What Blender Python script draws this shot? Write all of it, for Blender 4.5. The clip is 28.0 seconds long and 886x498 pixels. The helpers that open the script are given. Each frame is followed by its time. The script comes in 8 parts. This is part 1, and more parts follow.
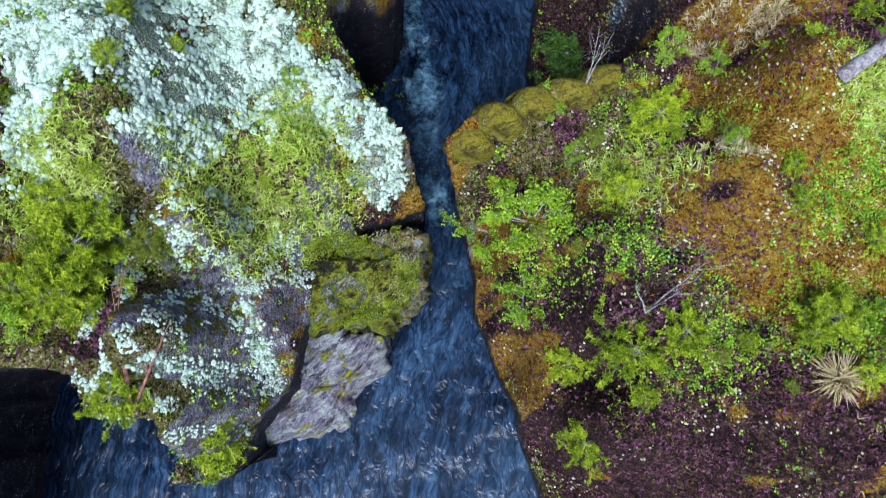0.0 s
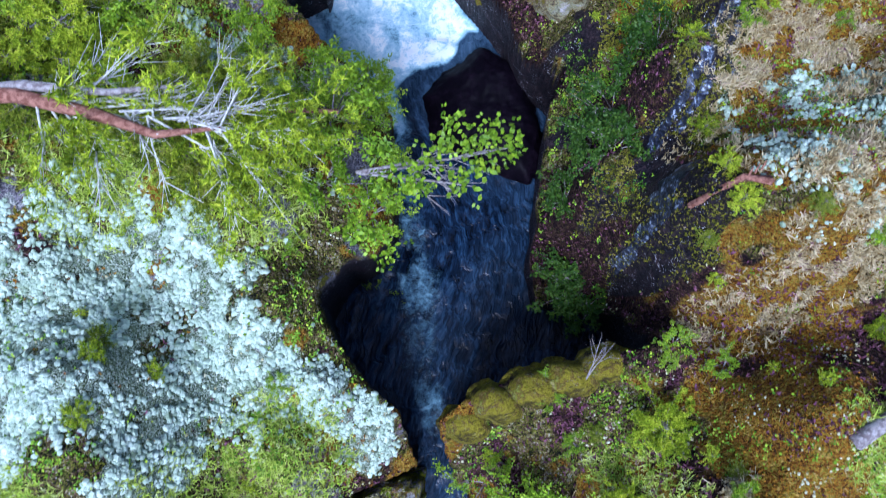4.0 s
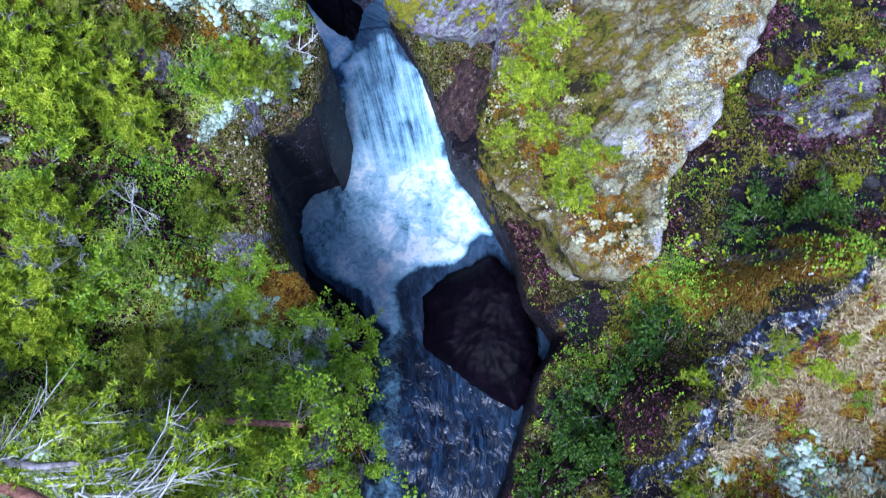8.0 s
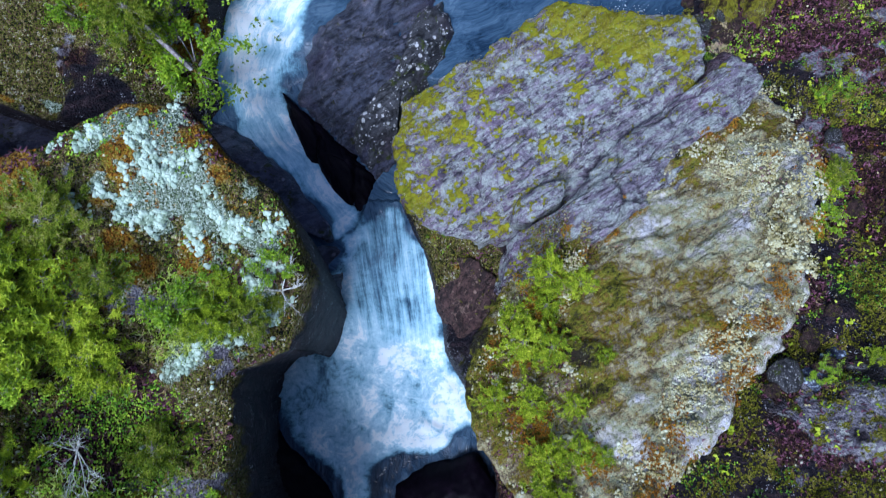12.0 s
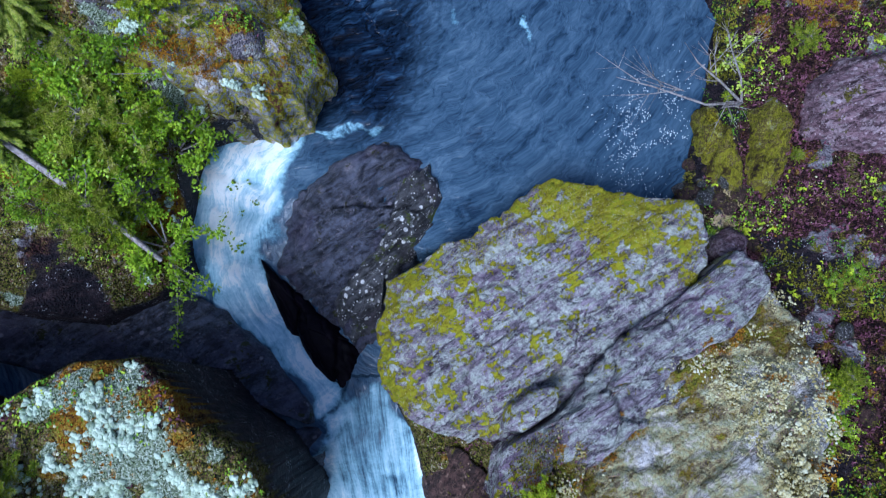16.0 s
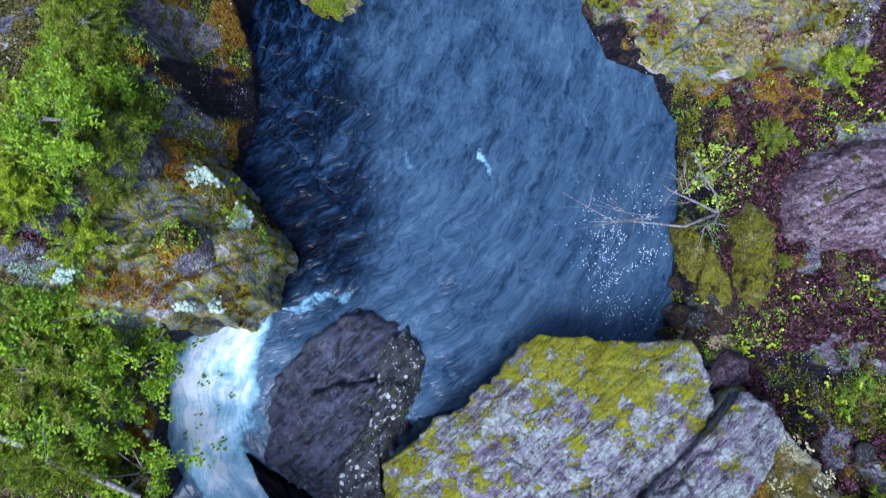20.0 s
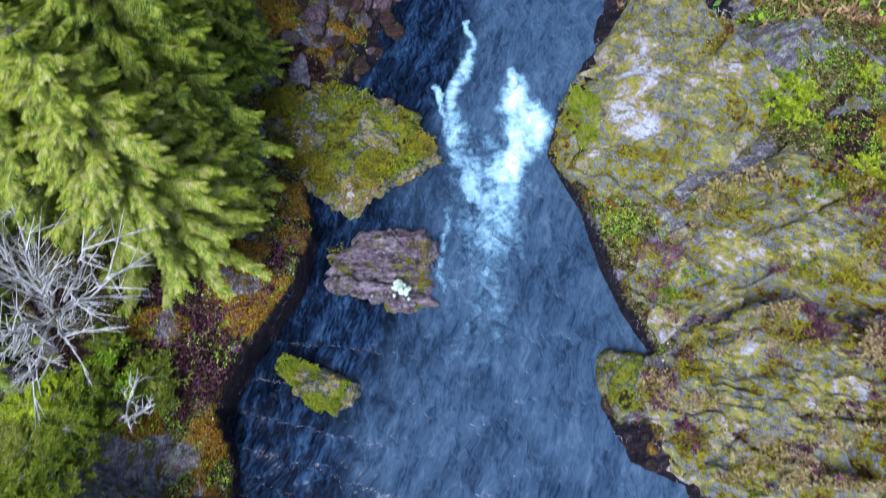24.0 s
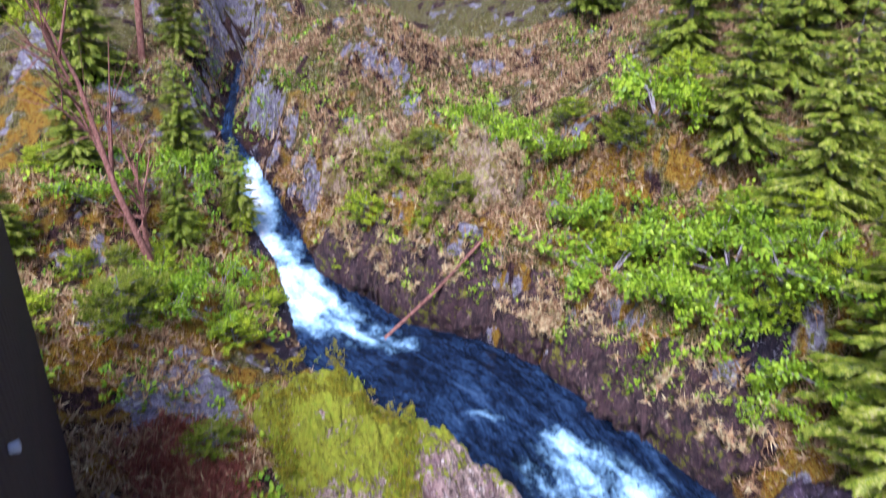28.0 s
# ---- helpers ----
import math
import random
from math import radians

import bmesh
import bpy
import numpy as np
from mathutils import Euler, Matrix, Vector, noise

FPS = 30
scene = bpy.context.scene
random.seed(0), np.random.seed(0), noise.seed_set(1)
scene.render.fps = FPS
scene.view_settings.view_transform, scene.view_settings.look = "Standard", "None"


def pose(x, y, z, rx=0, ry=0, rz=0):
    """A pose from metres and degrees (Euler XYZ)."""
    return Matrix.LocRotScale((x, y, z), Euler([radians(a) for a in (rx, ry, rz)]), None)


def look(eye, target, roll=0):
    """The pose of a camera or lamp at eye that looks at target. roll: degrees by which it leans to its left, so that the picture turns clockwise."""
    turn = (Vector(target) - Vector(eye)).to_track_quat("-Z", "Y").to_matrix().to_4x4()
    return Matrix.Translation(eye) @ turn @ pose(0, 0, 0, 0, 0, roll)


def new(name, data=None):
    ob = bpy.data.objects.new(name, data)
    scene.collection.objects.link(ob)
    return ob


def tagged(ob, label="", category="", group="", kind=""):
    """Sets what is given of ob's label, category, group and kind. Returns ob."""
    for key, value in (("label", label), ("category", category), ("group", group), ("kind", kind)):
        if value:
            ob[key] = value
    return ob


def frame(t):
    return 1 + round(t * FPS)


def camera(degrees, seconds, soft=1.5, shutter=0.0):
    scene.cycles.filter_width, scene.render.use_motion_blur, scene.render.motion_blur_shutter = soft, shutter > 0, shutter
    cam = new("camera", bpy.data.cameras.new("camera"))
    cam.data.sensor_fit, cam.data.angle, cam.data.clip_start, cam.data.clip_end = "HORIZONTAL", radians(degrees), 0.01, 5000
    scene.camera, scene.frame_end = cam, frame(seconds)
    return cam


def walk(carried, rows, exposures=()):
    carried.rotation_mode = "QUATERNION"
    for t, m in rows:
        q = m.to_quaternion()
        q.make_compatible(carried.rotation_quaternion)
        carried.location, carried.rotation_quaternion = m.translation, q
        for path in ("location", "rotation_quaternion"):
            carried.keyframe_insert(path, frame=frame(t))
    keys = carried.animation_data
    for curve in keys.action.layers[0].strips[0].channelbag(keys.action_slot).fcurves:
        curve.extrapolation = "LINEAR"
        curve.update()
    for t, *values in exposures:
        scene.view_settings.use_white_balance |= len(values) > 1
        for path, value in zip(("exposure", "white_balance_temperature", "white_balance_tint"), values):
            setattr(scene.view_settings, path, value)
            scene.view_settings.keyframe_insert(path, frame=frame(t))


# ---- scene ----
cam = camera(64.2, 28.0, soft=1.15, shutter=0.5)
METRES, EYE, TILT, LEAN, TURN = 36.0, 15.0, -78.5, 0.0, 0.0
ROWS = [
    (0.0, 0.0, 0.0, 0.0, -0.0, 0.0, -0.0),
    (0.5, -0.0, 0.0025, 0.0141, -0.01, -0.03, -0.01),
    (1.0, -0.0001, 0.005, 0.0302, -0.02, -0.04, -0.04),
    (1.5, 0.0006, 0.0073, 0.0481, 0.01, -0.04, -0.05),
    (2.0, 0.0008, 0.0093, 0.0671, -0.03, -0.06, -0.05),
    (2.5, 0.0012, 0.0112, 0.0868, -0.03, -0.12, -0.06),
    (3.0, 0.0014, 0.0132, 0.1069, -0.05, -0.2, -0.06),
    (3.5, 0.0018, 0.0147, 0.1271, -0.07, -0.27, -0.27),
    (4.0, 0.0028, 0.0168, 0.1467, 0.03, -0.22, -0.54),
    (4.5, 0.0035, 0.0191, 0.1667, 0.01, -0.3, -0.62),
    (6.5, 0.0087, 0.0296, 0.245, 1.2, -0.42, -6.19),
    (7.0, 0.0096, 0.0327, 0.2636, 1.43, -0.4, -7.49),
    (7.5, 0.0102, 0.0357, 0.2821, 1.58, -0.47, -8.24),
    (8.0, 0.0105, 0.0393, 0.2994, 1.85, -0.51, -9.73),
    (8.5, 0.0106, 0.0431, 0.3158, 2.4, -0.53, -12.54),
    (9.0, 0.0098, 0.0464, 0.3323, 3.19, -0.66, -16.19),
    (9.5, 0.0091, 0.0498, 0.3487, 3.61, -0.74, -17.68),
    (10.0, 0.0079, 0.053, 0.3642, 3.7, -0.79, -17.68),
    (10.5, 0.0052, 0.0569, 0.3811, 3.69, -0.8, -17.68),
    (11.0, 0.0023, 0.0607, 0.3978, 3.7, -0.85, -17.69),
    (11.5, -0.0008, 0.0647, 0.4132, 3.67, -0.85, -17.67),
    (12.0, -0.0037, 0.0683, 0.4282, 3.69, -0.87, -17.65),
    (12.5, -0.0067, 0.071, 0.4428, 3.69, -0.85, -17.66),
    (14.5, -0.0212, 0.0832, 0.5005, 3.68, -0.99, -17.58),
    (15.0, -0.0244, 0.0869, 0.5134, 3.7, -1.0, -17.58),
    (15.5, -0.0283, 0.0905, 0.5258, 3.68, -0.99, -17.57),
    (16.0, -0.0322, 0.0938, 0.5383, 3.68, -1.01, -17.56),
    (16.5, -0.0356, 0.0963, 0.5505, 3.65, -0.98, -17.57),
    (17.0, -0.039, 0.0984, 0.5624, 3.54, -0.98, -17.14),
    (17.5, -0.0418, 0.1003, 0.5741, 3.24, -0.9, -15.52),
    (18.0, -0.0446, 0.1028, 0.585, 2.81, -0.74, -13.22),
    (18.5, -0.0477, 0.1059, 0.596, 2.28, -0.68, -10.94),
    (19.0, -0.05, 0.1091, 0.6066, 1.92, -0.61, -9.03),
    (19.5, -0.0533, 0.1128, 0.6178, 1.76, -0.61, -8.57),
    (20.0, -0.0554, 0.1166, 0.6314, 1.83, -0.41, -8.54),
    (20.5, -0.0586, 0.1207, 0.6467, 1.75, 0.81, -8.56),
    (21.0, -0.0623, 0.1247, 0.6638, 1.71, 2.16, -8.55),
    (21.5, -0.0654, 0.1286, 0.683, 1.75, 3.41, -8.58),
    (23.5, -0.0845, 0.1445, 0.7673, 1.25, 9.41, -8.59),
    (24.0, -0.0875, 0.1492, 0.7895, 1.31, 11.54, -8.63),
    (24.5, -0.0908, 0.1543, 0.8116, 1.32, 13.89, -8.63),
    (25.0, -0.0941, 0.1586, 0.8339, 1.41, 16.26, -8.63),
    (25.5, -0.0979, 0.1624, 0.8574, 1.42, 20.02, -8.61),
    (26.0, -0.1012, 0.166, 0.8815, 1.43, 25.61, -8.58),
    (26.5, -0.1042, 0.1704, 0.9056, 1.37, 32.29, -8.55),
    (27.0, -0.1072, 0.1745, 0.9287, 1.36, 39.02, -8.55),
    (27.5, -0.1113, 0.1785, 0.9493, 1.23, 45.86, -8.46),
    (28.0, -0.1141, 0.1817, 0.9686, 1.31, 53.2, -8.45),
]
EXPOSURES = [(0.0, 0.14, 5300, 10), (4.0, 0.06, 4800, 18), (8.0, 0.19, 4820, 19), (12.0, -0.2, 4950, 12), (15.0, -0.22, 4920, 11), (20.0, 0.02, 5020, 13), (21.5, 0.2, 5100, 17), (24.0, 0.03, 5350, 17), (26.0, 0.2, 5150, 20), (28.0, 0.5, 5300, 31)]
walk(cam, [(t, pose(0, 0, EYE, TILT, LEAN, TURN) @ pose(METRES * x, METRES * y, METRES * z, 90 + pitch, roll, yaw)) for t, x, y, z, yaw, pitch, roll in ROWS], EXPOSURES)

# ---- light: overcast day, soft sun behind thin cloud ----
world = bpy.data.worlds.new("overcast_sky")
scene.world = world
world.use_nodes = True
wt = world.node_tree
sky = wt.nodes.new("ShaderNodeTexSky")
sky.sky_type = "NISHITA"
sky.sun_disc = False
sky.sun_elevation, sky.sun_rotation = radians(58), radians(191)
sky.air_density, sky.dust_density, sky.ozone_density = 1.0, 3.0, 1.0
wt.links.new(sky.outputs[0], wt.nodes["Background"].inputs[0])
wt.nodes["Background"].inputs[1].default_value = 0.125
sun_data = bpy.data.lights.new("sun", "SUN")
sun_data.energy, sun_data.angle, sun_data.color = 3.9, radians(28), (1.0, 0.98, 0.94)
sun = new("sun", sun_data)
sun.matrix_world = look((-7, -7, 40), (-2, 18, 0))

# ---- small tools ----
RNG = np.random.default_rng(7)


def vnoise(x, y, seed=0):
    ix, iy = np.floor(x).astype(np.int64), np.floor(y).astype(np.int64)
    fx, fy = x - ix, y - iy
    fx, fy = fx * fx * (3 - 2 * fx), fy * fy * (3 - 2 * fy)

    def h(a, b):
        n = (a * 374761393 + b * 668265263 + seed * 974634721) & 0xFFFFFFFF
        n = ((n ^ (n >> 13)) * 1274126177) & 0xFFFFFFFF
        return ((n ^ (n >> 16)) & 0xFFFFFF) / 0xFFFFFF
    a = h(ix, iy) * (1 - fx) + h(ix + 1, iy) * fx
    b = h(ix, iy + 1) * (1 - fx) + h(ix + 1, iy + 1) * fx
    return (a * (1 - fy) + b * fy) * 2 - 1


def fbm(x, y, size, octaves=4, seed=0):
    total, amp, s = 0.0, 1.0, size
    for k in range(octaves):
        total = total + amp * vnoise(x / s + 17.3 * k, y / s - 9.1 * k, seed + k)
        amp, s = amp * 0.5, s * 0.5
    return total / 1.6


def smooth(a, b, v):
    s = np.clip((v - a) / (b - a), 0, 1)
    return s * s * (3 - 2 * s)


def signed_distance(px, py, poly):
    """Distance to the outline, negative inside."""
    best = np.full(px.shape, 1e9)
    inside = np.zeros(px.shape, bool)
    n = len(poly)
    for i in range(n):
        (ax, ay), (bx, by) = poly[i][:2], poly[(i + 1) % n][:2]
        ex, ey = bx - ax, by - ay
        s = np.clip(((px - ax) * ex + (py - ay) * ey) / (ex * ex + ey * ey + 1e-9), 0, 1)
        best = np.minimum(best, (px - ax - s * ex) ** 2 + (py - ay - s * ey) ** 2)
        if ay != by:
            inside ^= ((ay > py) != (by > py)) & (px < (bx - ax) * (py - ay) / (by - ay) + ax)
    best = np.sqrt(best)
    return np.where(inside, -best, best)


def spread(px, py, points, power=3.0):
    """Heights between scattered points (x, y, z), by inverse distance."""
    top, bottom = np.zeros(px.shape), np.zeros(px.shape)
    for x, y, z in points:
        w = 1.0 / (((px - x) ** 2 + (py - y) ** 2) + 0.08) ** (power / 2)
        top += w * z
        bottom += w
    return top / bottom


def blobs(px, py, rows):
    """How much a point lies in any of the round patches (x, y, radius)."""
    v = np.zeros(px.shape)
    for x, y, r in rows:
        v = np.maximum(v, 1 - np.sqrt((px - x) ** 2 + (py - y) ** 2) / (r * 1.5))
    return np.clip(v, 0, 1)


def np_mesh(name, verts, faces, material, shade=True, attributes=None):
    verts, faces = np.asarray(verts, np.float32), np.asarray(faces, np.int32)
    me = bpy.data.meshes.new(name)
    n, k = faces.shape
    me.vertices.add(len(verts))
    me.vertices.foreach_set("co", verts.ravel())
    me.loops.add(n * k)
    me.loops.foreach_set("vertex_index", faces.ravel())
    me.polygons.add(n)
    me.polygons.foreach_set("loop_start", np.arange(0, n * k, k, dtype=np.int32))
    me.polygons.foreach_set("loop_total", np.full(n, k, np.int32))
    me.polygons.foreach_set("use_smooth", np.full(n, shade, bool))
    for key, values in (attributes or {}).items():
        if values.ndim == 1:
            a = me.attributes.new(key, "FLOAT", "POINT")
            a.data.foreach_set("value", values.astype(np.float32))
        else:
            a = me.attributes.new(key, "FLOAT_COLOR", "POINT")
            a.data.foreach_set("color", values.astype(np.float32).ravel())
    me.update()
    me.validate()
    me.materials.append(material)
    return me


def part(name, mesh, parent, label="", kind=""):
    ob = new(name, mesh)
    ob.parent = parent
    return tagged(ob, label, kind=kind)


def thing(name, label, category, group="", place=(0, 0, 0)):
    ob = new(name)
    ob.location = place
    ob.empty_display_size = 0.1
    return tagged(ob, label, category, group)


def tube(points, radii, sides=6):
    """A tapered stem through the points: vertices and quads."""
    points = [Vector(p) for p in points]
    verts, faces = [], []
    for i, p in enumerate(points):
        d = (points[min(i + 1, len(points) - 1)] - points[max(i - 1, 0)]).normalized()
        a = d.orthogonal().normalized()
        b = d.cross(a)
        for k in range(sides):
            f = 2 * math.pi * k / sides
            verts.append(p + (a * math.cos(f) + b * math.sin(f)) * radii[i])
    for i in range(len(points) - 1):
        for k in range(sides):
            q = (k + 1) % sides
            faces.append((i * sides + k, i * sides + q, (i + 1) * sides + q, (i + 1) * sides + k))
    return np.array(verts), np.array(faces)


def joined(pieces):
    vs, fs, at = [], [], 0
    for v, f in pieces:
        vs.append(v)
        fs.append(f + at)
        at += len(v)
    return np.concatenate(vs), np.concatenate(fs)


def scattered(base_v, base_f, pos, size, rng, lean=0.3, stretch=0.25):
    """Copies of a small form at the places, turned and leaned at random."""
    n = len(pos)
    a = rng.uniform(0, 2 * np.pi, n)
    lx, ly = rng.normal(0, lean, n), rng.normal(0, lean, n)
    s = np.asarray(size) * np.ones(n)
    sz = s * rng.uniform(1 - stretch, 1 + stretch, n)
    bx, by, bz = base_v[:, 0][None], base_v[:, 1][None], base_v[:, 2][None]
    ca, sa = np.cos(a)[:, None], np.sin(a)[:, None]
    x = (bx * ca - by * sa) * s[:, None]
    y = (bx * sa + by * ca) * s[:, None]
    z = bz * sz[:, None] * np.ones_like(x)
    x2, y2 = x + z * lx[:, None], y + z * ly[:, None]
    z2 = z - x * lx[:, None] - y * ly[:, None]
    v = np.stack([x2, y2, z2], -1) + pos[:, None, :]
    f = base_f[None] + (np.arange(n) * len(base_v))[:, None, None]
    return v.reshape(-1, 3), f.reshape(-1, base_f.shape[1])


# ---- materials ----
class Shade:
    """A node material with a Principled surface."""

    def __init__(self, name):
        self.m = bpy.data.materials.new(name)
        self.m.use_nodes = True
        self.t = self.m.node_tree
        self.p = self.t.nodes["Principled BSDF"]
        self.where = self.node("ShaderNodeTexCoord").outputs["Object"]

    def node(self, kind):
        return self.t.nodes.new(kind)

    def put(self, socket, value):
        if isinstance(value, bpy.types.NodeSocket):
            self.t.links.new(value, socket)
        elif isinstance(value, (tuple, list)) and len(value) == 3 and socket.type == "RGBA":
            socket.default_value = (*value, 1)
        else:
            socket.default_value = value

    def noise(self, scale, detail=4.0, rough=0.6, stretch=None, distort=0.0):
        n = self.node("ShaderNodeTexNoise")
        n.inputs["Scale"].default_value, n.inputs["Detail"].default_value = scale, detail
        n.inputs["Roughness"].default_value, n.inputs["Distortion"].default_value = rough, distort
        where = self.where
        if stretch:
            mp = self.node("ShaderNodeMapping")
            mp.vector_type = "TEXTURE"
            mp.inputs["Scale"].default_value, mp.inputs["Rotation"].default_value = tuple(1 / k for k in stretch[0]), stretch[1]
            self.put(mp.inputs["Vector"], where)
            where = mp.outputs[0]
        self.put(n.inputs["Vector"], where)
        return n.outputs["Fac"]

    def cells(self, scale, out="Distance", feature="F1"):
        n = self.node("ShaderNodeTexVoronoi")
        n.feature = feature
        n.inputs["Scale"].default_value = scale
        self.put(n.inputs["Vector"], self.where)
        return n.outputs[out]

    def warp(self, scale, amount):
        n = self.node("ShaderNodeTexNoise")
        n.inputs["Scale"].default_value, n.inputs["Detail"].default_value = scale, 3.0
        self.put(n.inputs["Vector"], self.where)
        m = self.node("ShaderNodeVectorMath")
        m.operation = "MULTIPLY_ADD"
        self.put(m.inputs[0], n.outputs["Color"])
        m.inputs[1].default_value = (amount, amount, amount)
        self.put(m.inputs[2], self.where)
        self.where = m.outputs[0]

    def chance(self, scale):
        """A random number for each small cell, and the cell's distance field."""
        n = self.node("ShaderNodeTexVoronoi")
        n.inputs["Scale"].default_value = scale
        self.put(n.inputs["Vector"], self.where)
        sp = self.node("ShaderNodeSeparateColor")
        self.put(sp.inputs[0], n.outputs["Color"])
        return sp.outputs[0], n.outputs["Distance"], sp.outputs[1]

    def stretch(self, value, a, b):
        n = self.node("ShaderNodeMapRange")
        self.put(n.inputs["Value"], value)
        n.inputs["From Min"].default_value, n.inputs["From Max"].default_value = a, b
        return n.outputs[0]

    def patch(self, scale, at, soft=0.03, detail=9, rough=0.72):
        return self.step(self.noise(scale, detail, rough), at, at + soft)

    def step(self, value, a, b):
        n = self.node("ShaderNodeMapRange")
        n.interpolation_type = "SMOOTHSTEP"
        self.put(n.inputs["Value"], value)
        self.put(n.inputs["From Min"], a)
        self.put(n.inputs["From Max"], b)
        return n.outputs[0]

    def math(self, op, a, b=0.0, c=0.0):
        n = self.node("ShaderNodeMath")
        n.operation = op
        for s, v in zip(n.inputs, (a, b, c)):
            self.put(s, v)
        return n.outputs[0]

    def mix(self, f, a, b):
        n = self.node("ShaderNodeMix")
        n.data_type = "RGBA"
        self.put(n.inputs[0], f)
        self.put(n.inputs[6], a)
        self.put(n.inputs[7], b)
        return n.outputs[2]

    def ramp(self, value, *stops):
        n = self.node("ShaderNodeValToRGB")
        e = n.color_ramp.elements
        while len(e) < len(stops):
            e.new(0.5)
        for el, (at, col) in zip(e, stops):
            el.position, el.color = at, (*col, 1)
        self.put(n.inputs[0], value)
        return n.outputs[0]

    def attribute(self, name, out="Fac"):
        n = self.node("ShaderNodeAttribute")
        n.attribute_name = name
        return n.outputs[out]

    def island(self):
        return self.node("ShaderNodeNewGeometry").outputs["Random Per Island"]

    def finish(self, colour, rough=0.9, height=None, depth=0.02, strength=0.7, spec=0.3):
        self.put(self.p.inputs["Base Color"], colour)
        self.put(self.p.inputs["Roughness"], rough)
        self.p.inputs["Specular IOR Level"].default_value = spec
        if height is not None:
            b = self.node("ShaderNodeBump")
            b.inputs["Strength"].default_value, b.inputs["Distance"].default_value = strength, depth
            self.put(b.inputs["Height"], height)
            self.put(self.p.inputs["Normal"], b.outputs[0])
        return self.m


def rock_material(name, dark, light, crust=(0.55, 0.56, 0.5), crust_share=0.35, moss=(0.22, 0.2, 0.015), moss_share=0.3, wet=0.0, turn=0.5, specks=0.05, moss_scale=4.6):
    """Layered rock with grain and cracks, ragged lichen crusts, and moss that is thickest along the rim."""
    s = Shade(name)
    tone_at = s.attribute("tone")
    big, mid, fine, grit = s.noise(0.7, 5), s.noise(3.5, 7, 0.7), s.noise(15, 6, 0.75), s.noise(55, 3, 0.7)
    lay = s.noise(2.3, 8, 0.7, ((0.34, 2.3, 1.6), (0, 0, turn)), 0.35)
    g = s.math("ADD", s.math("MULTIPLY", lay, 0.42), s.math("ADD", s.math("MULTIPLY", fine, 0.33), s.math("MULTIPLY", mid, 0.25)))
    g = s.stretch(g, 0.37, 0.63)
    c = s.ramp(g, (0.0, tuple(v * 0.18 for v in dark)), (0.3, dark), (0.6, light), (1.0, tuple(min(1, v * 1.75) for v in light)))
    warm = s.mix(mid, tuple(v * k for v, k in zip(dark, (1.5, 1.0, 1.45))), tuple(v * k for v, k in zip(light, (1.15, 0.85, 1.15))))
    c = s.mix(s.math("MULTIPLY", s.step(big, 0.47, 0.6), 0.45), c, warm)
    line = s.noise(1.2, 5, 0.55, ((0.18, 2.6, 2.0), (0, 0, turn)), 0.25)
    crack = s.math("MULTIPLY", s.step(line, 0.488, 0.5), s.step(line, 0.512, 0.5))
    crack = s.math("MAXIMUM", crack, s.math("MULTIPLY", s.step(line, 0.41, 0.42), s.step(line, 0.432, 0.42)))
    c = s.mix(s.math("MULTIPLY", crack, 0.7), c, tuple(v * 0.2 for v in dark))
    at = 0.64 - 0.27 * crust_share
    pale = s.mix(s.stretch(fine, 0.35, 0.65), tuple(v * 0.5 for v in crust), tuple(min(0.85, v * 1.2) for v in crust))
    fleck = s.noise(5.0, 9, 0.76, ((0.5, 1.5, 1.2), (0, 0, turn)))
    m = s.math("MAXIMUM", s.patch(2.0, at, 0.07, 10, 0.76), s.math("MULTIPLY", s.step(fleck, at + 0.01, at + 0.05), 0.85))
    c = s.mix(s.math("MULTIPLY", m, 0.85), c, pale)
    for scale in (7.0, 17.0):
        pick, dist, tone = s.chance(scale)
        spot = s.math("MULTIPLY", s.step(pick, 1.0 - specks, 1.01 - specks), s.step(s.math("ADD", dist, s.math("MULTIPLY", fine, 0.5)), 0.68, 0.5))
        c = s.mix(s.math("MULTIPLY", spot, 0.9), c, tuple(min(0.8, v * 1.15) for v in crust))
    c = s.mix(s.math("MULTIPLY", s.step(grit, 0.45, 0.36), 0.55), c, tuple(v * 0.3 for v in dark))
    mn = s.math("ADD", s.math("MULTIPLY", s.noise(moss_scale * 0.42, 9, 0.68), 0.62), s.math("MULTIPLY", s.noise(moss_scale * 1.7, 7, 0.7), 0.38))
    mn = s.math("ADD", s.math("MULTIPLY", s.stretch(mn, 0.33, 0.67), 0.5), s.math("MULTIPLY", s.stretch(s.noise(0.6, 2), 0.35, 0.65), 0.1))
    mn = s.math("ADD", mn, s.math("MULTIPLY", tone_at, 0.13))
    mm = s.step(mn, 0.445 - moss_share * 0.2, 0.475 - moss_share * 0.2)
    pick, dist, tone = s.chance(26.0)
    mc = s.ramp(s.math("ADD", s.math("MULTIPLY", pick, 0.3), s.math("ADD", s.math("MULTIPLY", s.stretch(mid, 0.3, 0.7), 0.45), s.math("MULTIPLY", s.stretch(grit, 0.3, 0.7), 0.25))), (0.1, tuple(v * 0.2 for v in moss)), (0.36, moss), (0.55, (moss[0] * 1.6, moss[1] * 1.75, moss[2] * 1.5)), (0.75, (moss[0] * 0.9, moss[1] * 1.35, moss[2])), (0.95, (moss[0] * 1.5, moss[1] * 0.9, moss[2])))
    c = s.mix(mm, c, mc)
    up = s.math("ADD", s.math("MULTIPLY", lay, 0.9), s.math("ADD", s.math("MULTIPLY", fine, 0.5), s.math("MULTIPLY", grit, 0.12)))
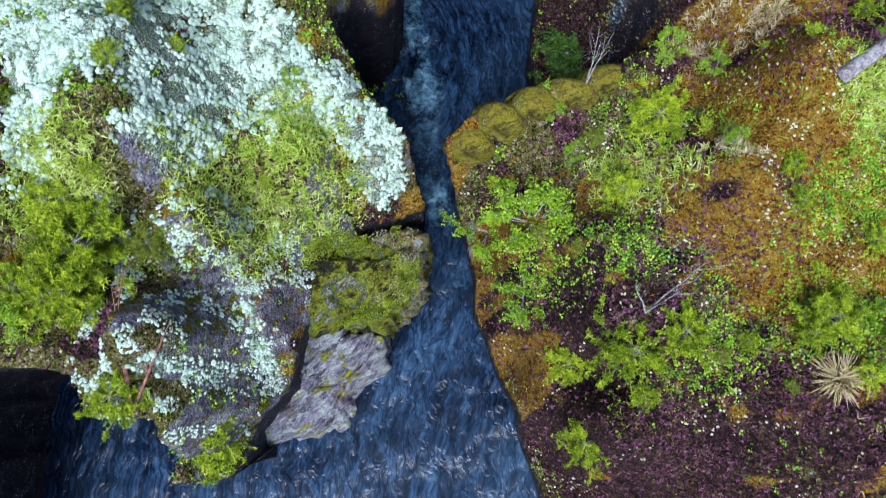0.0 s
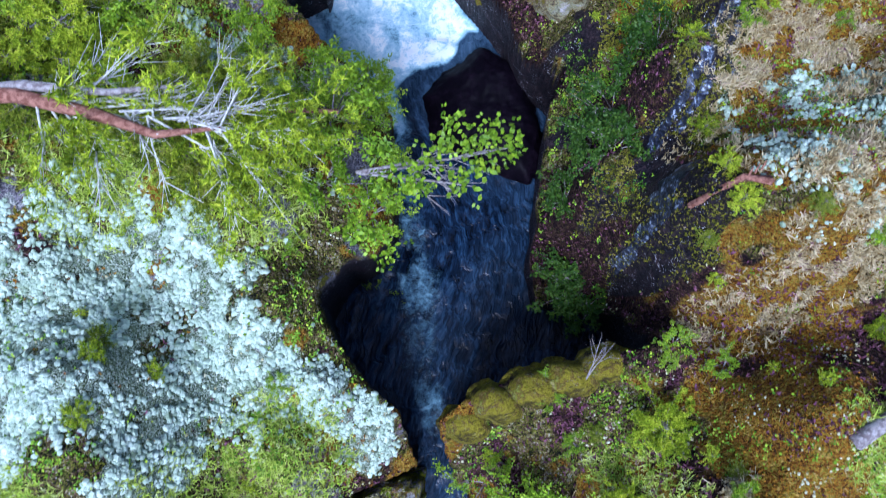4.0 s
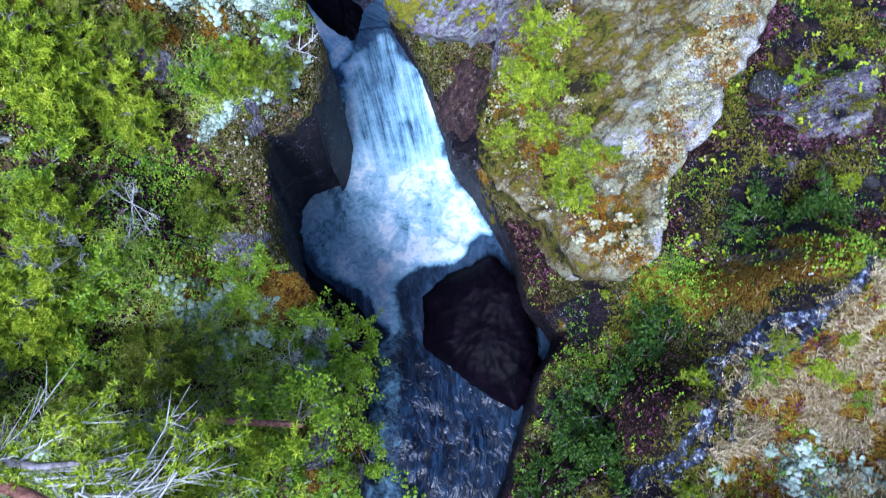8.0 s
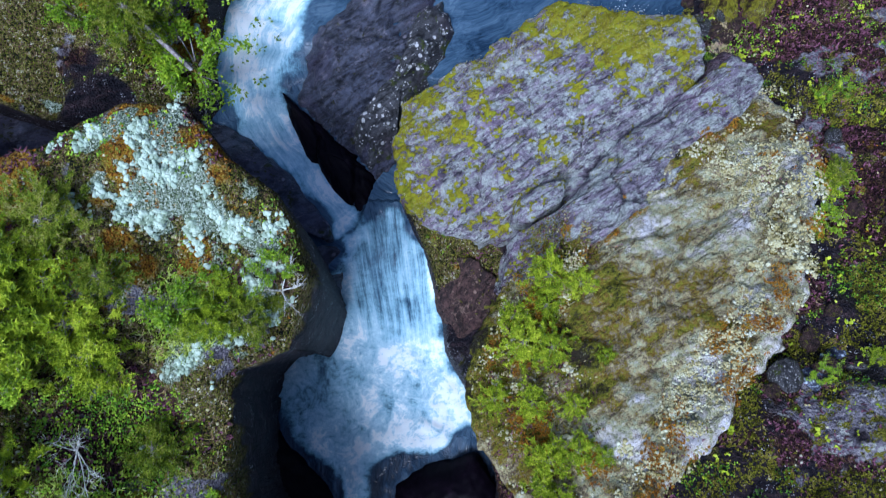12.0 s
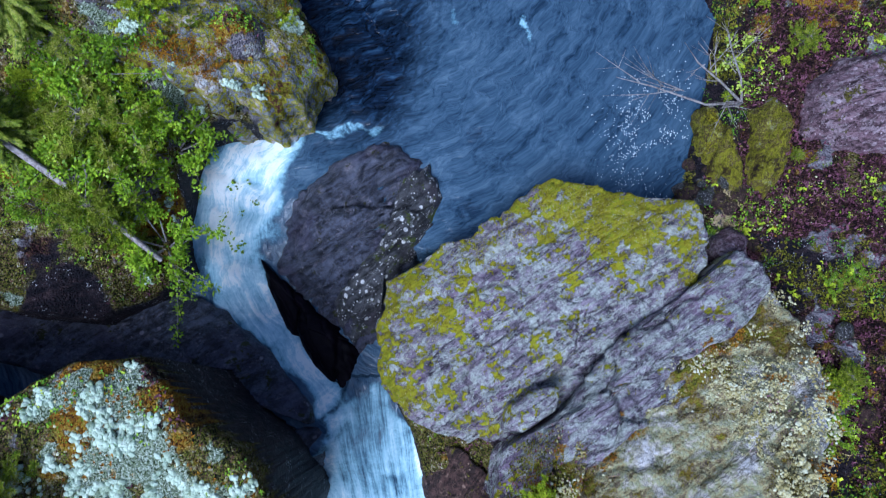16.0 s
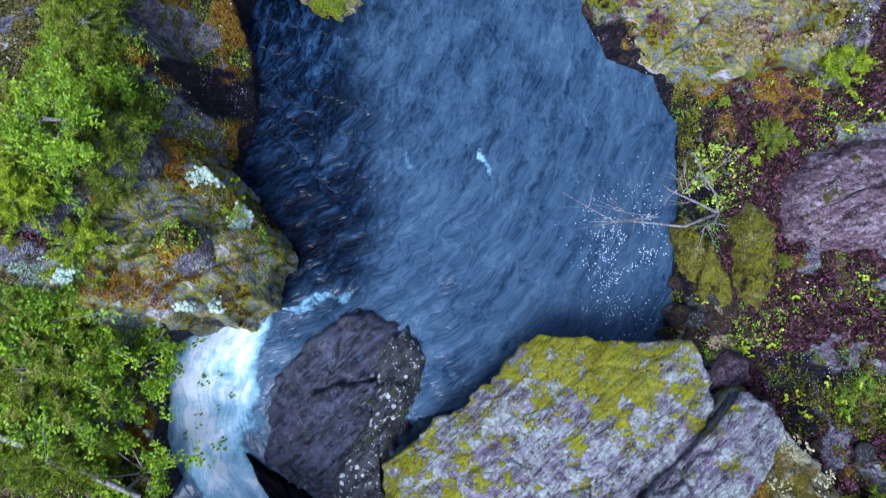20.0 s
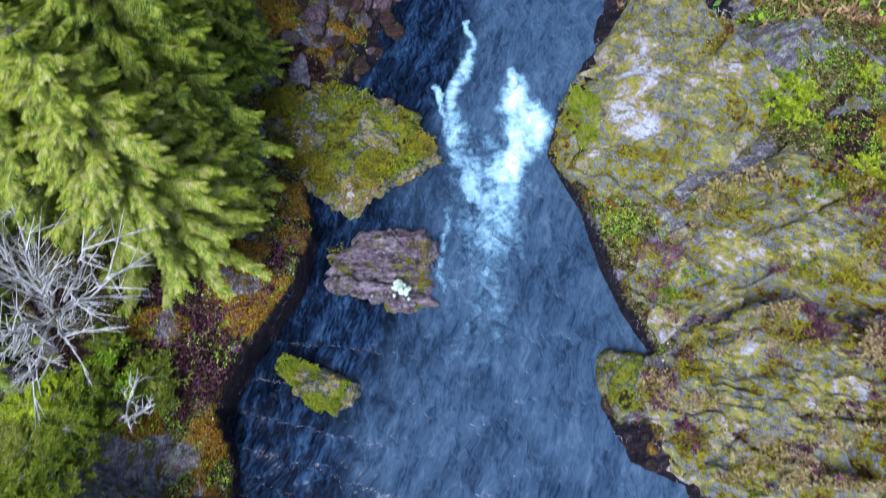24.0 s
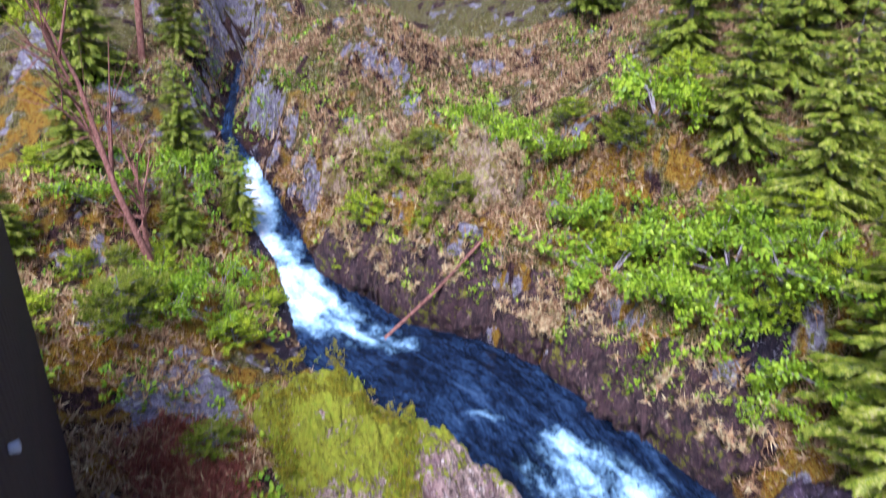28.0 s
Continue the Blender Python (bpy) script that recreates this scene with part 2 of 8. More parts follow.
    up = s.math("SUBTRACT", s.math("ADD", up, s.math("MULTIPLY", mm, 0.3)), s.math("MULTIPLY", crack, 0.5))
    shine = s.math("ADD", 0.85 - 0.6 * wet, s.math("MULTIPLY", mm, 0.4 * wet))
    return s.finish(c, shine, up, 0.09, 1.0, 0.3 + 0.35 * wet)


def mosaic_material(name, stops, rough=0.95, turn=0.9):
    """A surface grown over with many small cushions and crusts of different kinds."""
    s = Shade(name)
    big, mid, fine = s.noise(0.9, 7, 0.66), s.noise(4, 7, 0.7), s.noise(20, 6, 0.75)
    s.warp(9, 0.08)
    p1, d1, q1 = s.chance(11.0)
    p2, d2, q2 = s.chance(27.0)
    v = s.math("ADD", s.math("MULTIPLY", s.stretch(big, 0.36, 0.64), 0.66), s.math("MULTIPLY", s.stretch(mid, 0.32, 0.68), 0.34))
    v = s.math("SUBTRACT", v, 0.1)
    v = s.math("ADD", v, s.math("ADD", s.math("MULTIPLY", p1, 0.12), s.math("MULTIPLY", p2, 0.08)))
    v = s.math("ADD", v, s.math("MULTIPLY", s.attribute("tone"), 0.28))
    lay = s.noise(2.2, 8, 0.7, ((0.35, 2.4, 1.6), (0, 0, turn)), 0.35)
    v = s.math("ADD", v, s.math("MULTIPLY", s.math("SUBTRACT", lay, 0.5), 0.55))
    c = s.ramp(v, *stops)
    dark = s.step(fine, 0.42, 0.33)
    c = s.mix(s.math("MULTIPLY", dark, 0.55), c, (0.02, 0.015, 0.015))
    grit = s.noise(34, 4, 0.75)
    c = s.mix(s.math("MULTIPLY", s.step(grit, 0.45, 0.36), 0.45), c, (0.025, 0.018, 0.02))
    c = s.mix(s.math("MULTIPLY", s.step(s.math("ADD", s.math("MULTIPLY", grit, 0.6), s.math("MULTIPLY", mid, 0.4)), 0.57, 0.63), 0.35), c, (0.66, 0.66, 0.58))
    line = s.noise(1.1, 5, 0.55, ((0.2, 2.4, 2.0), (0, 0, turn)), 0.3)
    split = s.math("MULTIPLY", s.step(line, 0.485, 0.5), s.step(line, 0.515, 0.5))
    c = s.mix(s.math("MULTIPLY", split, 0.7), c, (0.03, 0.014, 0.014))
    up = s.math("SUBTRACT", s.math("ADD", s.math("MULTIPLY", lay, 0.9), s.math("ADD", s.math("MULTIPLY", mid, 0.4), s.math("MULTIPLY", fine, 0.6))), s.math("MULTIPLY", d1, 0.4))
    return s.finish(c, rough, up, 0.1, 1.0, 0.25)


def leaf_material(name, *cols, shine=0.55):
    """Foliage whose colour changes leaf by leaf, clump by clump and plant by plant."""
    s = Shade(name)
    plant = s.node("ShaderNodeObjectInfo").outputs["Random"]
    v = s.math("ADD", s.math("MULTIPLY", s.island(), 0.34), s.math("MULTIPLY", s.stretch(s.noise(4.2, 4, 0.65), 0.32, 0.68), 0.5))
    v = s.math("ADD", v, s.math("MULTIPLY", plant, 0.16))
    n = len(cols)
    col = s.ramp(v, *[(0.15 + 0.7 * i / (n - 1), c) for i, c in enumerate(cols)])
    return s.finish(col, shine, None, spec=0.25)


def bark_material(name, a, b):
    s = Shade(name)
    n = s.noise(14, 5, 0.65)
    return s.finish(s.mix(s.step(n, 0.35, 0.65), a, b), 0.9, n, 0.02, 0.8)


def ground_material():
    """Moss and heath, with white lichen, bare rock, dark wet and shaded rock and rusty moss where the zone attribute
    says.
    """
    s = Shade("mossy_ground")
    zone = s.attribute("zone", "Color")
    sep = s.node("ShaderNodeSeparateColor")
    s.put(sep.inputs[0], zone)
    zl, zr, zw = sep.outputs[0], sep.outputs[1], sep.outputs[2]
    zo, zh = s.attribute("zone", "Alpha"), s.attribute("heath")
    n1, n2 = s.noise(0.7, 4), s.noise(2.6, 5, 0.65)
    s.warp(10, 0.09)
    n3, n4 = s.noise(13, 5, 0.75), s.noise(42, 3, 0.7)
    p1, d1, q1 = s.chance(8.0)
    p2, d2, q2 = s.chance(21.0)
    p3, d3, q3 = s.chance(52.0)
    pick = s.math("ADD", s.math("MULTIPLY", p2, 0.3), s.math("MULTIPLY", p3, 0.3))
    pick = s.math("ADD", pick, s.math("ADD", s.math("MULTIPLY", p1, 0.15), s.math("MULTIPLY", n2, 0.3)))
    c = s.ramp(pick, (0.3, (0.004, 0.004, 0.003)), (0.41, (0.02, 0.024, 0.005)), (0.47, (0.09, 0.09, 0.01)), (0.52, (0.18, 0.2, 0.014)), (0.57, (0.09, 0.04, 0.03)), (0.63, (0.14, 0.08, 0.06)), (0.68, (0.2, 0.21, 0.03)), (0.75, (0.34, 0.28, 0.16)), (0.83, (0.5, 0.52, 0.44)))
    heath = s.ramp(pick, (0.3, (0.004, 0.002, 0.003)), (0.46, (0.016, 0.006, 0.008)), (0.57, (0.055, 0.02, 0.024)), (0.66, (0.06, 0.05, 0.01)), (0.74, (0.12, 0.05, 0.04)), (0.84, (0.26, 0.16, 0.18)))
    c = s.mix(s.step(s.math("ADD", zh, s.math("MULTIPLY", n2, 0.7)), 0.5, 0.8), c, heath)
    rust = s.ramp(pick, (0.26, (0.03, 0.014, 0.004)), (0.42, (0.17, 0.065, 0.006)), (0.53, (0.34, 0.155, 0.01)), (0.62, (0.22, 0.2, 0.012)), (0.78, (0.46, 0.28, 0.06)))
    c = s.mix(s.step(s.math("ADD", zo, s.math("MULTIPLY", n2, 0.8)), 0.6, 0.9), c, rust)
    layer = s.noise(3.2, 9, 0.75, ((0.5, 2.0, 1.0), (0, 0, 0.5)))
    stone = s.ramp(s.stretch(s.math("ADD", s.math("MULTIPLY", layer, 0.6), s.math("MULTIPLY", n3, 0.4)), 0.34, 0.66), (0.0, (0.012, 0.011, 0.014)), (0.3, (0.09, 0.08, 0.1)), (0.6, (0.25, 0.23, 0.27)), (1.0, (0.52, 0.5, 0.5)))
    stone = s.mix(s.math("MULTIPLY", s.patch(3.5, 0.55, 0.04), 0.8), stone, s.mix(n4, (0.36, 0.37, 0.33), (0.62, 0.64, 0.58)))
    stone = s.mix(s.patch(2.4, 0.54, 0.03), stone, s.mix(p3, (0.05, 0.05, 0.008), (0.25, 0.24, 0.02)))
    c = s.mix(s.step(s.math("ADD", zr, s.math("MULTIPLY", n3, 0.6)), 0.58, 0.78), c, stone)
    pale = s.ramp(p3, (0.0, (0.03, 0.05, 0.015)), (0.45, (0.22, 0.28, 0.17)), (1.0, (0.6, 0.68, 0.58)))
    speck = s.math("ADD", s.math("MULTIPLY", p2, 0.3), s.math("MULTIPLY", n3, 0.5))
    c = s.mix(s.step(s.math("ADD", zl, speck), 0.92, 1.12), c, pale)
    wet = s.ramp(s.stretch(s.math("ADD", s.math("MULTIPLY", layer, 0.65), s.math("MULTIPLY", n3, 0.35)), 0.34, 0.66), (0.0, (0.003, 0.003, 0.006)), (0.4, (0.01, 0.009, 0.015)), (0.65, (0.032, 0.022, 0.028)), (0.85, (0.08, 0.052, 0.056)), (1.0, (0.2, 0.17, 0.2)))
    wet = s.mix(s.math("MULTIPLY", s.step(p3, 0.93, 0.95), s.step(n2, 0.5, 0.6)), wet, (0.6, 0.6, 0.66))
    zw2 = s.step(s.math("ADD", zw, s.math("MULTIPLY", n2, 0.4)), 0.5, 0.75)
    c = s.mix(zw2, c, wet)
    rough = s.math("SUBTRACT", 0.95, s.math("MULTIPLY", zw2, 0.4))
    up = s.math("ADD", s.math("MULTIPLY", n3, 0.7), s.math("MULTIPLY", n4, 0.3))
    up = s.math("SUBTRACT", up, s.math("MULTIPLY", d2, 0.7))
    return s.finish(c, rough, up, 0.09, 1.0, 0.2)


def water_material():
    """Dark stream; flow holds the way along and across the current, foam the white water, drop the free fall; a dark
    tint paints in the banks' shade and reflection.
    """
    s = Shade("river_water")
    foam, painted_dark, drop = s.attribute("foam"), s.attribute("painted_dark"), s.attribute("drop")
    broad = s.noise(0.5, 4, 0.6)
    curl = s.noise(2.2, 8, 0.68, None, 1.3)
    crumb = s.noise(8, 6, 0.72, None, 0.5)
    s.where = s.attribute("flow", "Vector")
    rip = s.noise(1.9, 3, 0.5, ((0.5, 1.5, 1.0), (0, 0, 0.12)), 0.7)
    small = s.noise(5.5, 3, 0.55, ((0.55, 1.5, 1.0), (0, 0, -0.15)), 0.6)
    strand = s.noise(1.7, 9, 0.74, ((0.28, 3.6, 1.0), (0, 0, 0)), 0.35)
    swirl = s.math("ADD", s.math("MULTIPLY", curl, 0.6), s.math("MULTIPLY", crumb, 0.4))
    pattern = s.math("ADD", s.math("MULTIPLY", s.math("SUBTRACT", swirl, 0.5), s.math("SUBTRACT", 2.9, s.math("MULTIPLY", drop, 1.7))), s.math("MULTIPLY", s.math("SUBTRACT", strand, 0.5), s.math("MULTIPLY", drop, 2.6)))
    v = s.math("ADD", foam, s.math("MULTIPLY", pattern, s.math("POWER", foam, 0.7)))
    f = s.step(v, 0.16, 0.58)
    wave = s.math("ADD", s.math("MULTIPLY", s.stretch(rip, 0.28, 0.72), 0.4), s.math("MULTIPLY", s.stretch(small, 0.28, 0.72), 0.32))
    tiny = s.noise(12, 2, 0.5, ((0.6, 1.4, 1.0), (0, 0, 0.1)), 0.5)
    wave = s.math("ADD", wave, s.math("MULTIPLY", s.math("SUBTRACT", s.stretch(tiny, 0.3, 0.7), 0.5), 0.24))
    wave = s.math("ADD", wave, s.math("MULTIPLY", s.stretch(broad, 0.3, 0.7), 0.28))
    # sky sheen on the ripples is painted into the lighter stops of both ramps
    skylit = s.ramp(wave, (0.2, (0.014, 0.03, 0.06)), (0.4, (0.036, 0.068, 0.118)), (0.58, (0.054, 0.097, 0.158)), (0.85, (0.095, 0.15, 0.22)))
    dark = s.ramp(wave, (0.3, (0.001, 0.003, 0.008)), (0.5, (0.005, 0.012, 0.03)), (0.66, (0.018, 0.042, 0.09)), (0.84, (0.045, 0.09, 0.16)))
    body = s.mix(painted_dark, skylit, dark)
    white = s.ramp(v, (0.1, (0.06, 0.16, 0.23)), (0.34, (0.17, 0.34, 0.46)), (0.58, (0.33, 0.54, 0.67)), (0.8, (0.52, 0.72, 0.83)), (1.0, (0.88, 0.94, 0.97)))
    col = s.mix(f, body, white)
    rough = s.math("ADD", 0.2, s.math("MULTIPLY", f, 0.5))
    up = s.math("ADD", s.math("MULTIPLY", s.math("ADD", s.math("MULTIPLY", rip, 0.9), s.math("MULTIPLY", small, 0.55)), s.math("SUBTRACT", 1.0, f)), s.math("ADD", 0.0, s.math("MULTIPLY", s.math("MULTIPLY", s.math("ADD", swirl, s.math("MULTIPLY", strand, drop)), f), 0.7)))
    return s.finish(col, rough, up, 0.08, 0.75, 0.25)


M_GROUND = ground_material()
M_WATER = water_material()
M_SLAB = rock_material("grey_slab_rock", (0.085, 0.07, 0.1), (0.27, 0.235, 0.29), (0.56, 0.6, 0.56), 0.52, (0.23, 0.2, 0.006), 0.52, 0.0, 0.9, 0.01, 6.0)
M_PALE = mosaic_material("lichened_rock", ((0.06, (0.03, 0.025, 0.012)), (0.16, (0.13, 0.13, 0.008)), (0.26, (0.26, 0.25, 0.018)), (0.34, (0.18, 0.09, 0.02)), (0.4, (0.3, 0.27, 0.04)), (0.45, (0.2, 0.15, 0.14)), (0.51, (0.38, 0.31, 0.14)), (0.59, (0.52, 0.47, 0.26)), (0.66, (0.4, 0.42, 0.24)), (0.78, (0.62, 0.57, 0.46)), (0.95, (0.8, 0.77, 0.78))))
M_GREENROCK = mosaic_material("green_rock", ((0.1, (0.015, 0.015, 0.006)), (0.2, (0.12, 0.115, 0.006)), (0.31, (0.28, 0.29, 0.01)), (0.4, (0.13, 0.2, 0.008)), (0.47, (0.07, 0.045, 0.04)), (0.54, (0.3, 0.29, 0.33)), (0.62, (0.36, 0.36, 0.015)), (0.73, (0.24, 0.12, 0.04)), (0.84, (0.6, 0.6, 0.58))))
M_SLATE = rock_material("wet_slate", (0.012, 0.014, 0.024), (0.085, 0.092, 0.135), (0.22, 0.2, 0.25), 0.26, (0.03, 0.03, 0.005), 0.12, 0.85, 0.9, 0.02)
M_TAN = mosaic_material("tan_crag_rock", ((0.1, (0.06, 0.03, 0.02)), (0.25, (0.2, 0.12, 0.06)), (0.36, (0.22, 0.21, 0.02)), (0.46, (0.3, 0.2, 0.14)), (0.58, (0.5, 0.38, 0.25)), (0.7, (0.34, 0.32, 0.04)), (0.8, (0.56, 0.46, 0.32)), (0.92, (0.68, 0.6, 0.48))))


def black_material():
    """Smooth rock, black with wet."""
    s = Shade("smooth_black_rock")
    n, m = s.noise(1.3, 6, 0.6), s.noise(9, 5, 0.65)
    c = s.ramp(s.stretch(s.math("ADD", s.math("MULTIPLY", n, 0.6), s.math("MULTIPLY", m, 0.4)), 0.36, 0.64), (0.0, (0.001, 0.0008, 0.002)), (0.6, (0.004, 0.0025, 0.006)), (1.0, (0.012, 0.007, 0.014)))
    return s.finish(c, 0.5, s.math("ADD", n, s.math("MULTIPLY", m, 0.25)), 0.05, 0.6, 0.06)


M_BLACK = black_material()


def foam_material():
    s = Shade("foam")
    n = s.noise(12, 4, 0.7)
    return s.finish(s.ramp(n, (0.35, (0.36, 0.5, 0.6)), (0.6, (0.8, 0.88, 0.92))), 0.6, n, 0.01, 0.5)


M_FOAM = foam_material()


def rill_material():
    """Thin water running over rock: broken white streaks in dark blue."""
    s = Shade("trickling_water")
    n, m = s.noise(5, 7, 0.7, None, 0.8), s.noise(16, 4, 0.7)
    v = s.math("ADD", s.math("MULTIPLY", n, 0.65), s.math("MULTIPLY", m, 0.35))
    return s.finish(s.ramp(v, (0.45, (0.008, 0.009, 0.015)), (0.54, (0.05, 0.06, 0.1)), (0.6, (0.45, 0.52, 0.64)), (0.68, (0.85, 0.9, 0.95))), 0.3, v, 0.03, 0.8, 0.3)


M_RILL = rill_material()
M_SPECK = rock_material("speckled_wet_rock", (0.012, 0.012, 0.016), (0.08, 0.08, 0.09), (0.7, 0.74, 0.76), 0.22, (0.05, 0.06, 0.008), 0.3, 0.6, 0.9, 0.2)
M_MAROON = rock_material("maroon_rock", (0.018, 0.01, 0.01), (0.085, 0.045, 0.04), (0.32, 0.22, 0.17), 0.26, (0.14, 0.12, 0.012), 0.3, 0.3, 1.2, 0.03)
M_RIDGE = mosaic_material("ridged_bank_rock", turn=2.75, stops=((0.08, (0.02, 0.01, 0.01)), (0.18, (0.14, 0.04, 0.035)), (0.26, (0.2, 0.175, 0.008)), (0.36, (0.4, 0.38, 0.012)), (0.43, (0.14, 0.12, 0.15)), (0.5, (0.33, 0.37, 0.46)), (0.57, (0.28, 0.27, 0.012)), (0.65, (0.46, 0.44, 0.03)), (0.74, (0.48, 0.38, 0.34)), (0.9, (0.68, 0.72, 0.74))))
M_PURPLE = rock_material("purple_rock", (0.06, 0.032, 0.042), (0.22, 0.14, 0.17), (0.5, 0.4, 0.45), 0.42, (0.09, 0.07, 0.015), 0.15)
M_DARKPURPLE = rock_material("dark_purple_rock", (0.016, 0.009, 0.014), (0.075, 0.05, 0.07), (0.38, 0.32, 0.4), 0.24, (0.16, 0.12, 0.015), 0.32, 0.3, 1.0, 0.04)
M_MOSSY = rock_material("mossy_rock", (0.11, 0.1, 0.115), (0.3, 0.27, 0.3), (0.55, 0.57, 0.52), 0.4, (0.16, 0.155, 0.008), 0.52)
M_PINK = rock_material("pink_rock", (0.13, 0.09, 0.07), (0.42, 0.31, 0.23), (0.6, 0.52, 0.44), 0.3, (0.2, 0.2, 0.01), 0.72, 0.0, 2.0)
M_SQUARE = rock_material("lilac_grey_rock", (0.07, 0.05, 0.06), (0.27, 0.22, 0.25), (0.5, 0.46, 0.47), 0.35, (0.14, 0.13, 0.01), 0.4, 0.0, 0.15, 0.02)
M_STONE = rock_material("shore_stone", (0.08, 0.06, 0.075), (0.24, 0.19, 0.2), (0.4, 0.38, 0.36), 0.25, (0.12, 0.11, 0.02), 0.22)
M_GREYSTONE = rock_material("pale_grey_stone", (0.2, 0.2, 0.21), (0.42, 0.43, 0.44), (0.6, 0.62, 0.6), 0.3, (0.14, 0.15, 0.02), 0.25)
M_PINE = leaf_material("pine_needles", (0.035, 0.07, 0.004), (0.19, 0.28, 0.007), (0.45, 0.55, 0.012), (0.7, 0.74, 0.06))
M_SPRUCE = leaf_material("spruce_needles", (0.016, 0.038, 0.003), (0.085, 0.135, 0.005), (0.2, 0.27, 0.01), (0.34, 0.37, 0.03), (0.46, 0.42, 0.18))
M_BIRCH = leaf_material("birch_leaves", (0.06, 0.13, 0.005), (0.21, 0.35, 0.009), (0.4, 0.53, 0.02), shine=0.45)
M_YELLOWLEAF = leaf_material("yellow_green_leaves", (0.16, 0.24, 0.01), (0.36, 0.46, 0.015), (0.55, 0.62, 0.03), shine=0.45)
M_DARKLEAF = leaf_material("dark_leaves", (0.012, 0.035, 0.005), (0.04, 0.095, 0.009), (0.1, 0.17, 0.015))
M_HEATH = leaf_material("heather", (0.03, 0.012, 0.016), (0.12, 0.045, 0.065), (0.26, 0.1, 0.17), (0.34, 0.2, 0.2))
M_BILB = leaf_material("bilberry_leaves", (0.02, 0.055, 0.005), (0.09, 0.22, 0.008), (0.25, 0.42, 0.014), (0.44, 0.52, 0.03))
M_GRASS = leaf_material("dry_grass", (0.15, 0.09, 0.03), (0.34, 0.25, 0.1), (0.5, 0.42, 0.2), (0.46, 0.3, 0.22))
M_STRAW = leaf_material("pale_straw", (0.24, 0.16, 0.07), (0.48, 0.38, 0.18), (0.66, 0.58, 0.36), (0.6, 0.4, 0.34))
M_LIME = leaf_material("soft_green_grass", (0.14, 0.23, 0.015), (0.32, 0.43, 0.03), (0.5, 0.58, 0.1), (0.62, 0.68, 0.36))
M_LICHEN = leaf_material("white_lichen", (0.2, 0.26, 0.16), (0.42, 0.52, 0.4), (0.56, 0.66, 0.54), (0.68, 0.77, 0.66), shine=0.9)
M_CREAM = leaf_material("cream_lichen", (0.2, 0.17, 0.05), (0.42, 0.37, 0.17), (0.56, 0.54, 0.34), (0.66, 0.68, 0.54), shine=0.9)
M_MOSS = leaf_material("moss_cushions", (0.03, 0.03, 0.006), (0.12, 0.12, 0.008), (0.24, 0.25, 0.012), (0.32, 0.24, 0.06), (0.5, 0.52, 0.4), shine=0.9)
M_YELLOWMOSS = leaf_material("yellow_moss", (0.08, 0.07, 0.006), (0.22, 0.19, 0.008), (0.38, 0.33, 0.014), (0.3, 0.34, 0.02), shine=0.9)
M_LIMEMOSS = leaf_material("lime_moss", (0.06, 0.08, 0.004), (0.17, 0.23, 0.008), (0.3, 0.38, 0.014), (0.38, 0.36, 0.04), shine=0.9)
M_RUSTMOSS = leaf_material("rusty_moss", (0.07, 0.022, 0.006), (0.25, 0.1, 0.008), (0.42, 0.21, 0.012), (0.34, 0.28, 0.03), shine=0.9)
M_BRACKEN = leaf_material("dead_bracken", (0.12, 0.06, 0.025), (0.33, 0.19, 0.09), (0.5, 0.38, 0.18), (0.6, 0.54, 0.28))
M_REDFERN = leaf_material("red_fern", (0.08, 0.02, 0.015), (0.24, 0.07, 0.045), (0.38, 0.16, 0.1))
M_BARK = bark_material("grey_bark", (0.16, 0.13, 0.13), (0.42, 0.39, 0.38))
M_REDBARK = bark_material("red_pine_bark", (0.16, 0.06, 0.04), (0.4, 0.2, 0.14))
M_DEAD = bark_material("bleached_twigs", (0.4, 0.39, 0.36), (0.76, 0.75, 0.71))

# ---- plan: the gorge's rims (x, y, z), from the lower gorge upstream ----
LEFT_GORGE = [(-9, 0.2, 4.6), (-6.44, 0.36, 4.6), (-5.52, 0.24, 4.6), (-5.18, -0.4, 4.5), (-4.32, -0.45, 4.3), (-4.5, -1.5, 3.0), (-3.82, -1.51, 2.0), (-3.67, -0.94, 1.2), (-2.95, 0.2, 1.2), (-2.6, 1.5, 1.3), (-2.4, 2.6, 1.3), (-1.6, 3.3, 1.2), (-0.9, 3.55, 0.9), (-0.35, 3.8, 0.8), (-0.51, 4.23, 1.2), (-0.69, 4.93, 2.2), (-1.25, 5.38, 2.75), (-1.94, 6.47, 3.3), (-2.1, 6.95, 3.6), (-1.85, 7.43, 2.8), (-1.0, 8.3, 2.0), (-0.75, 9.1, 1.8)]
LEFT_FALL = [(-1.05, 10.06, 2.2), (-1.0, 11.0, 1.6), (-1.49, 11.42, 1.9), (-2.06, 11.94, 2.3), (-3.16, 13.0, 2.7), (-3.3, 13.6, 3.2), (-3.56, 14.79, 3.3), (-2.85, 15.4, 3.4), (-2.86, 16.69, 4.0), (-3.24, 17.25, 4.2), (-3.8, 17.81, 4.5), (-4.72, 18.1, 4.8), (-5.63, 18.71, 4.9), (-6.54, 18.31, 5.0), (-7.06, 17.77, 5.0), (-7.45, 17.19, 5.0), (-9.5, 16.6, 5.0), (-14, 16.4, 5.2)]
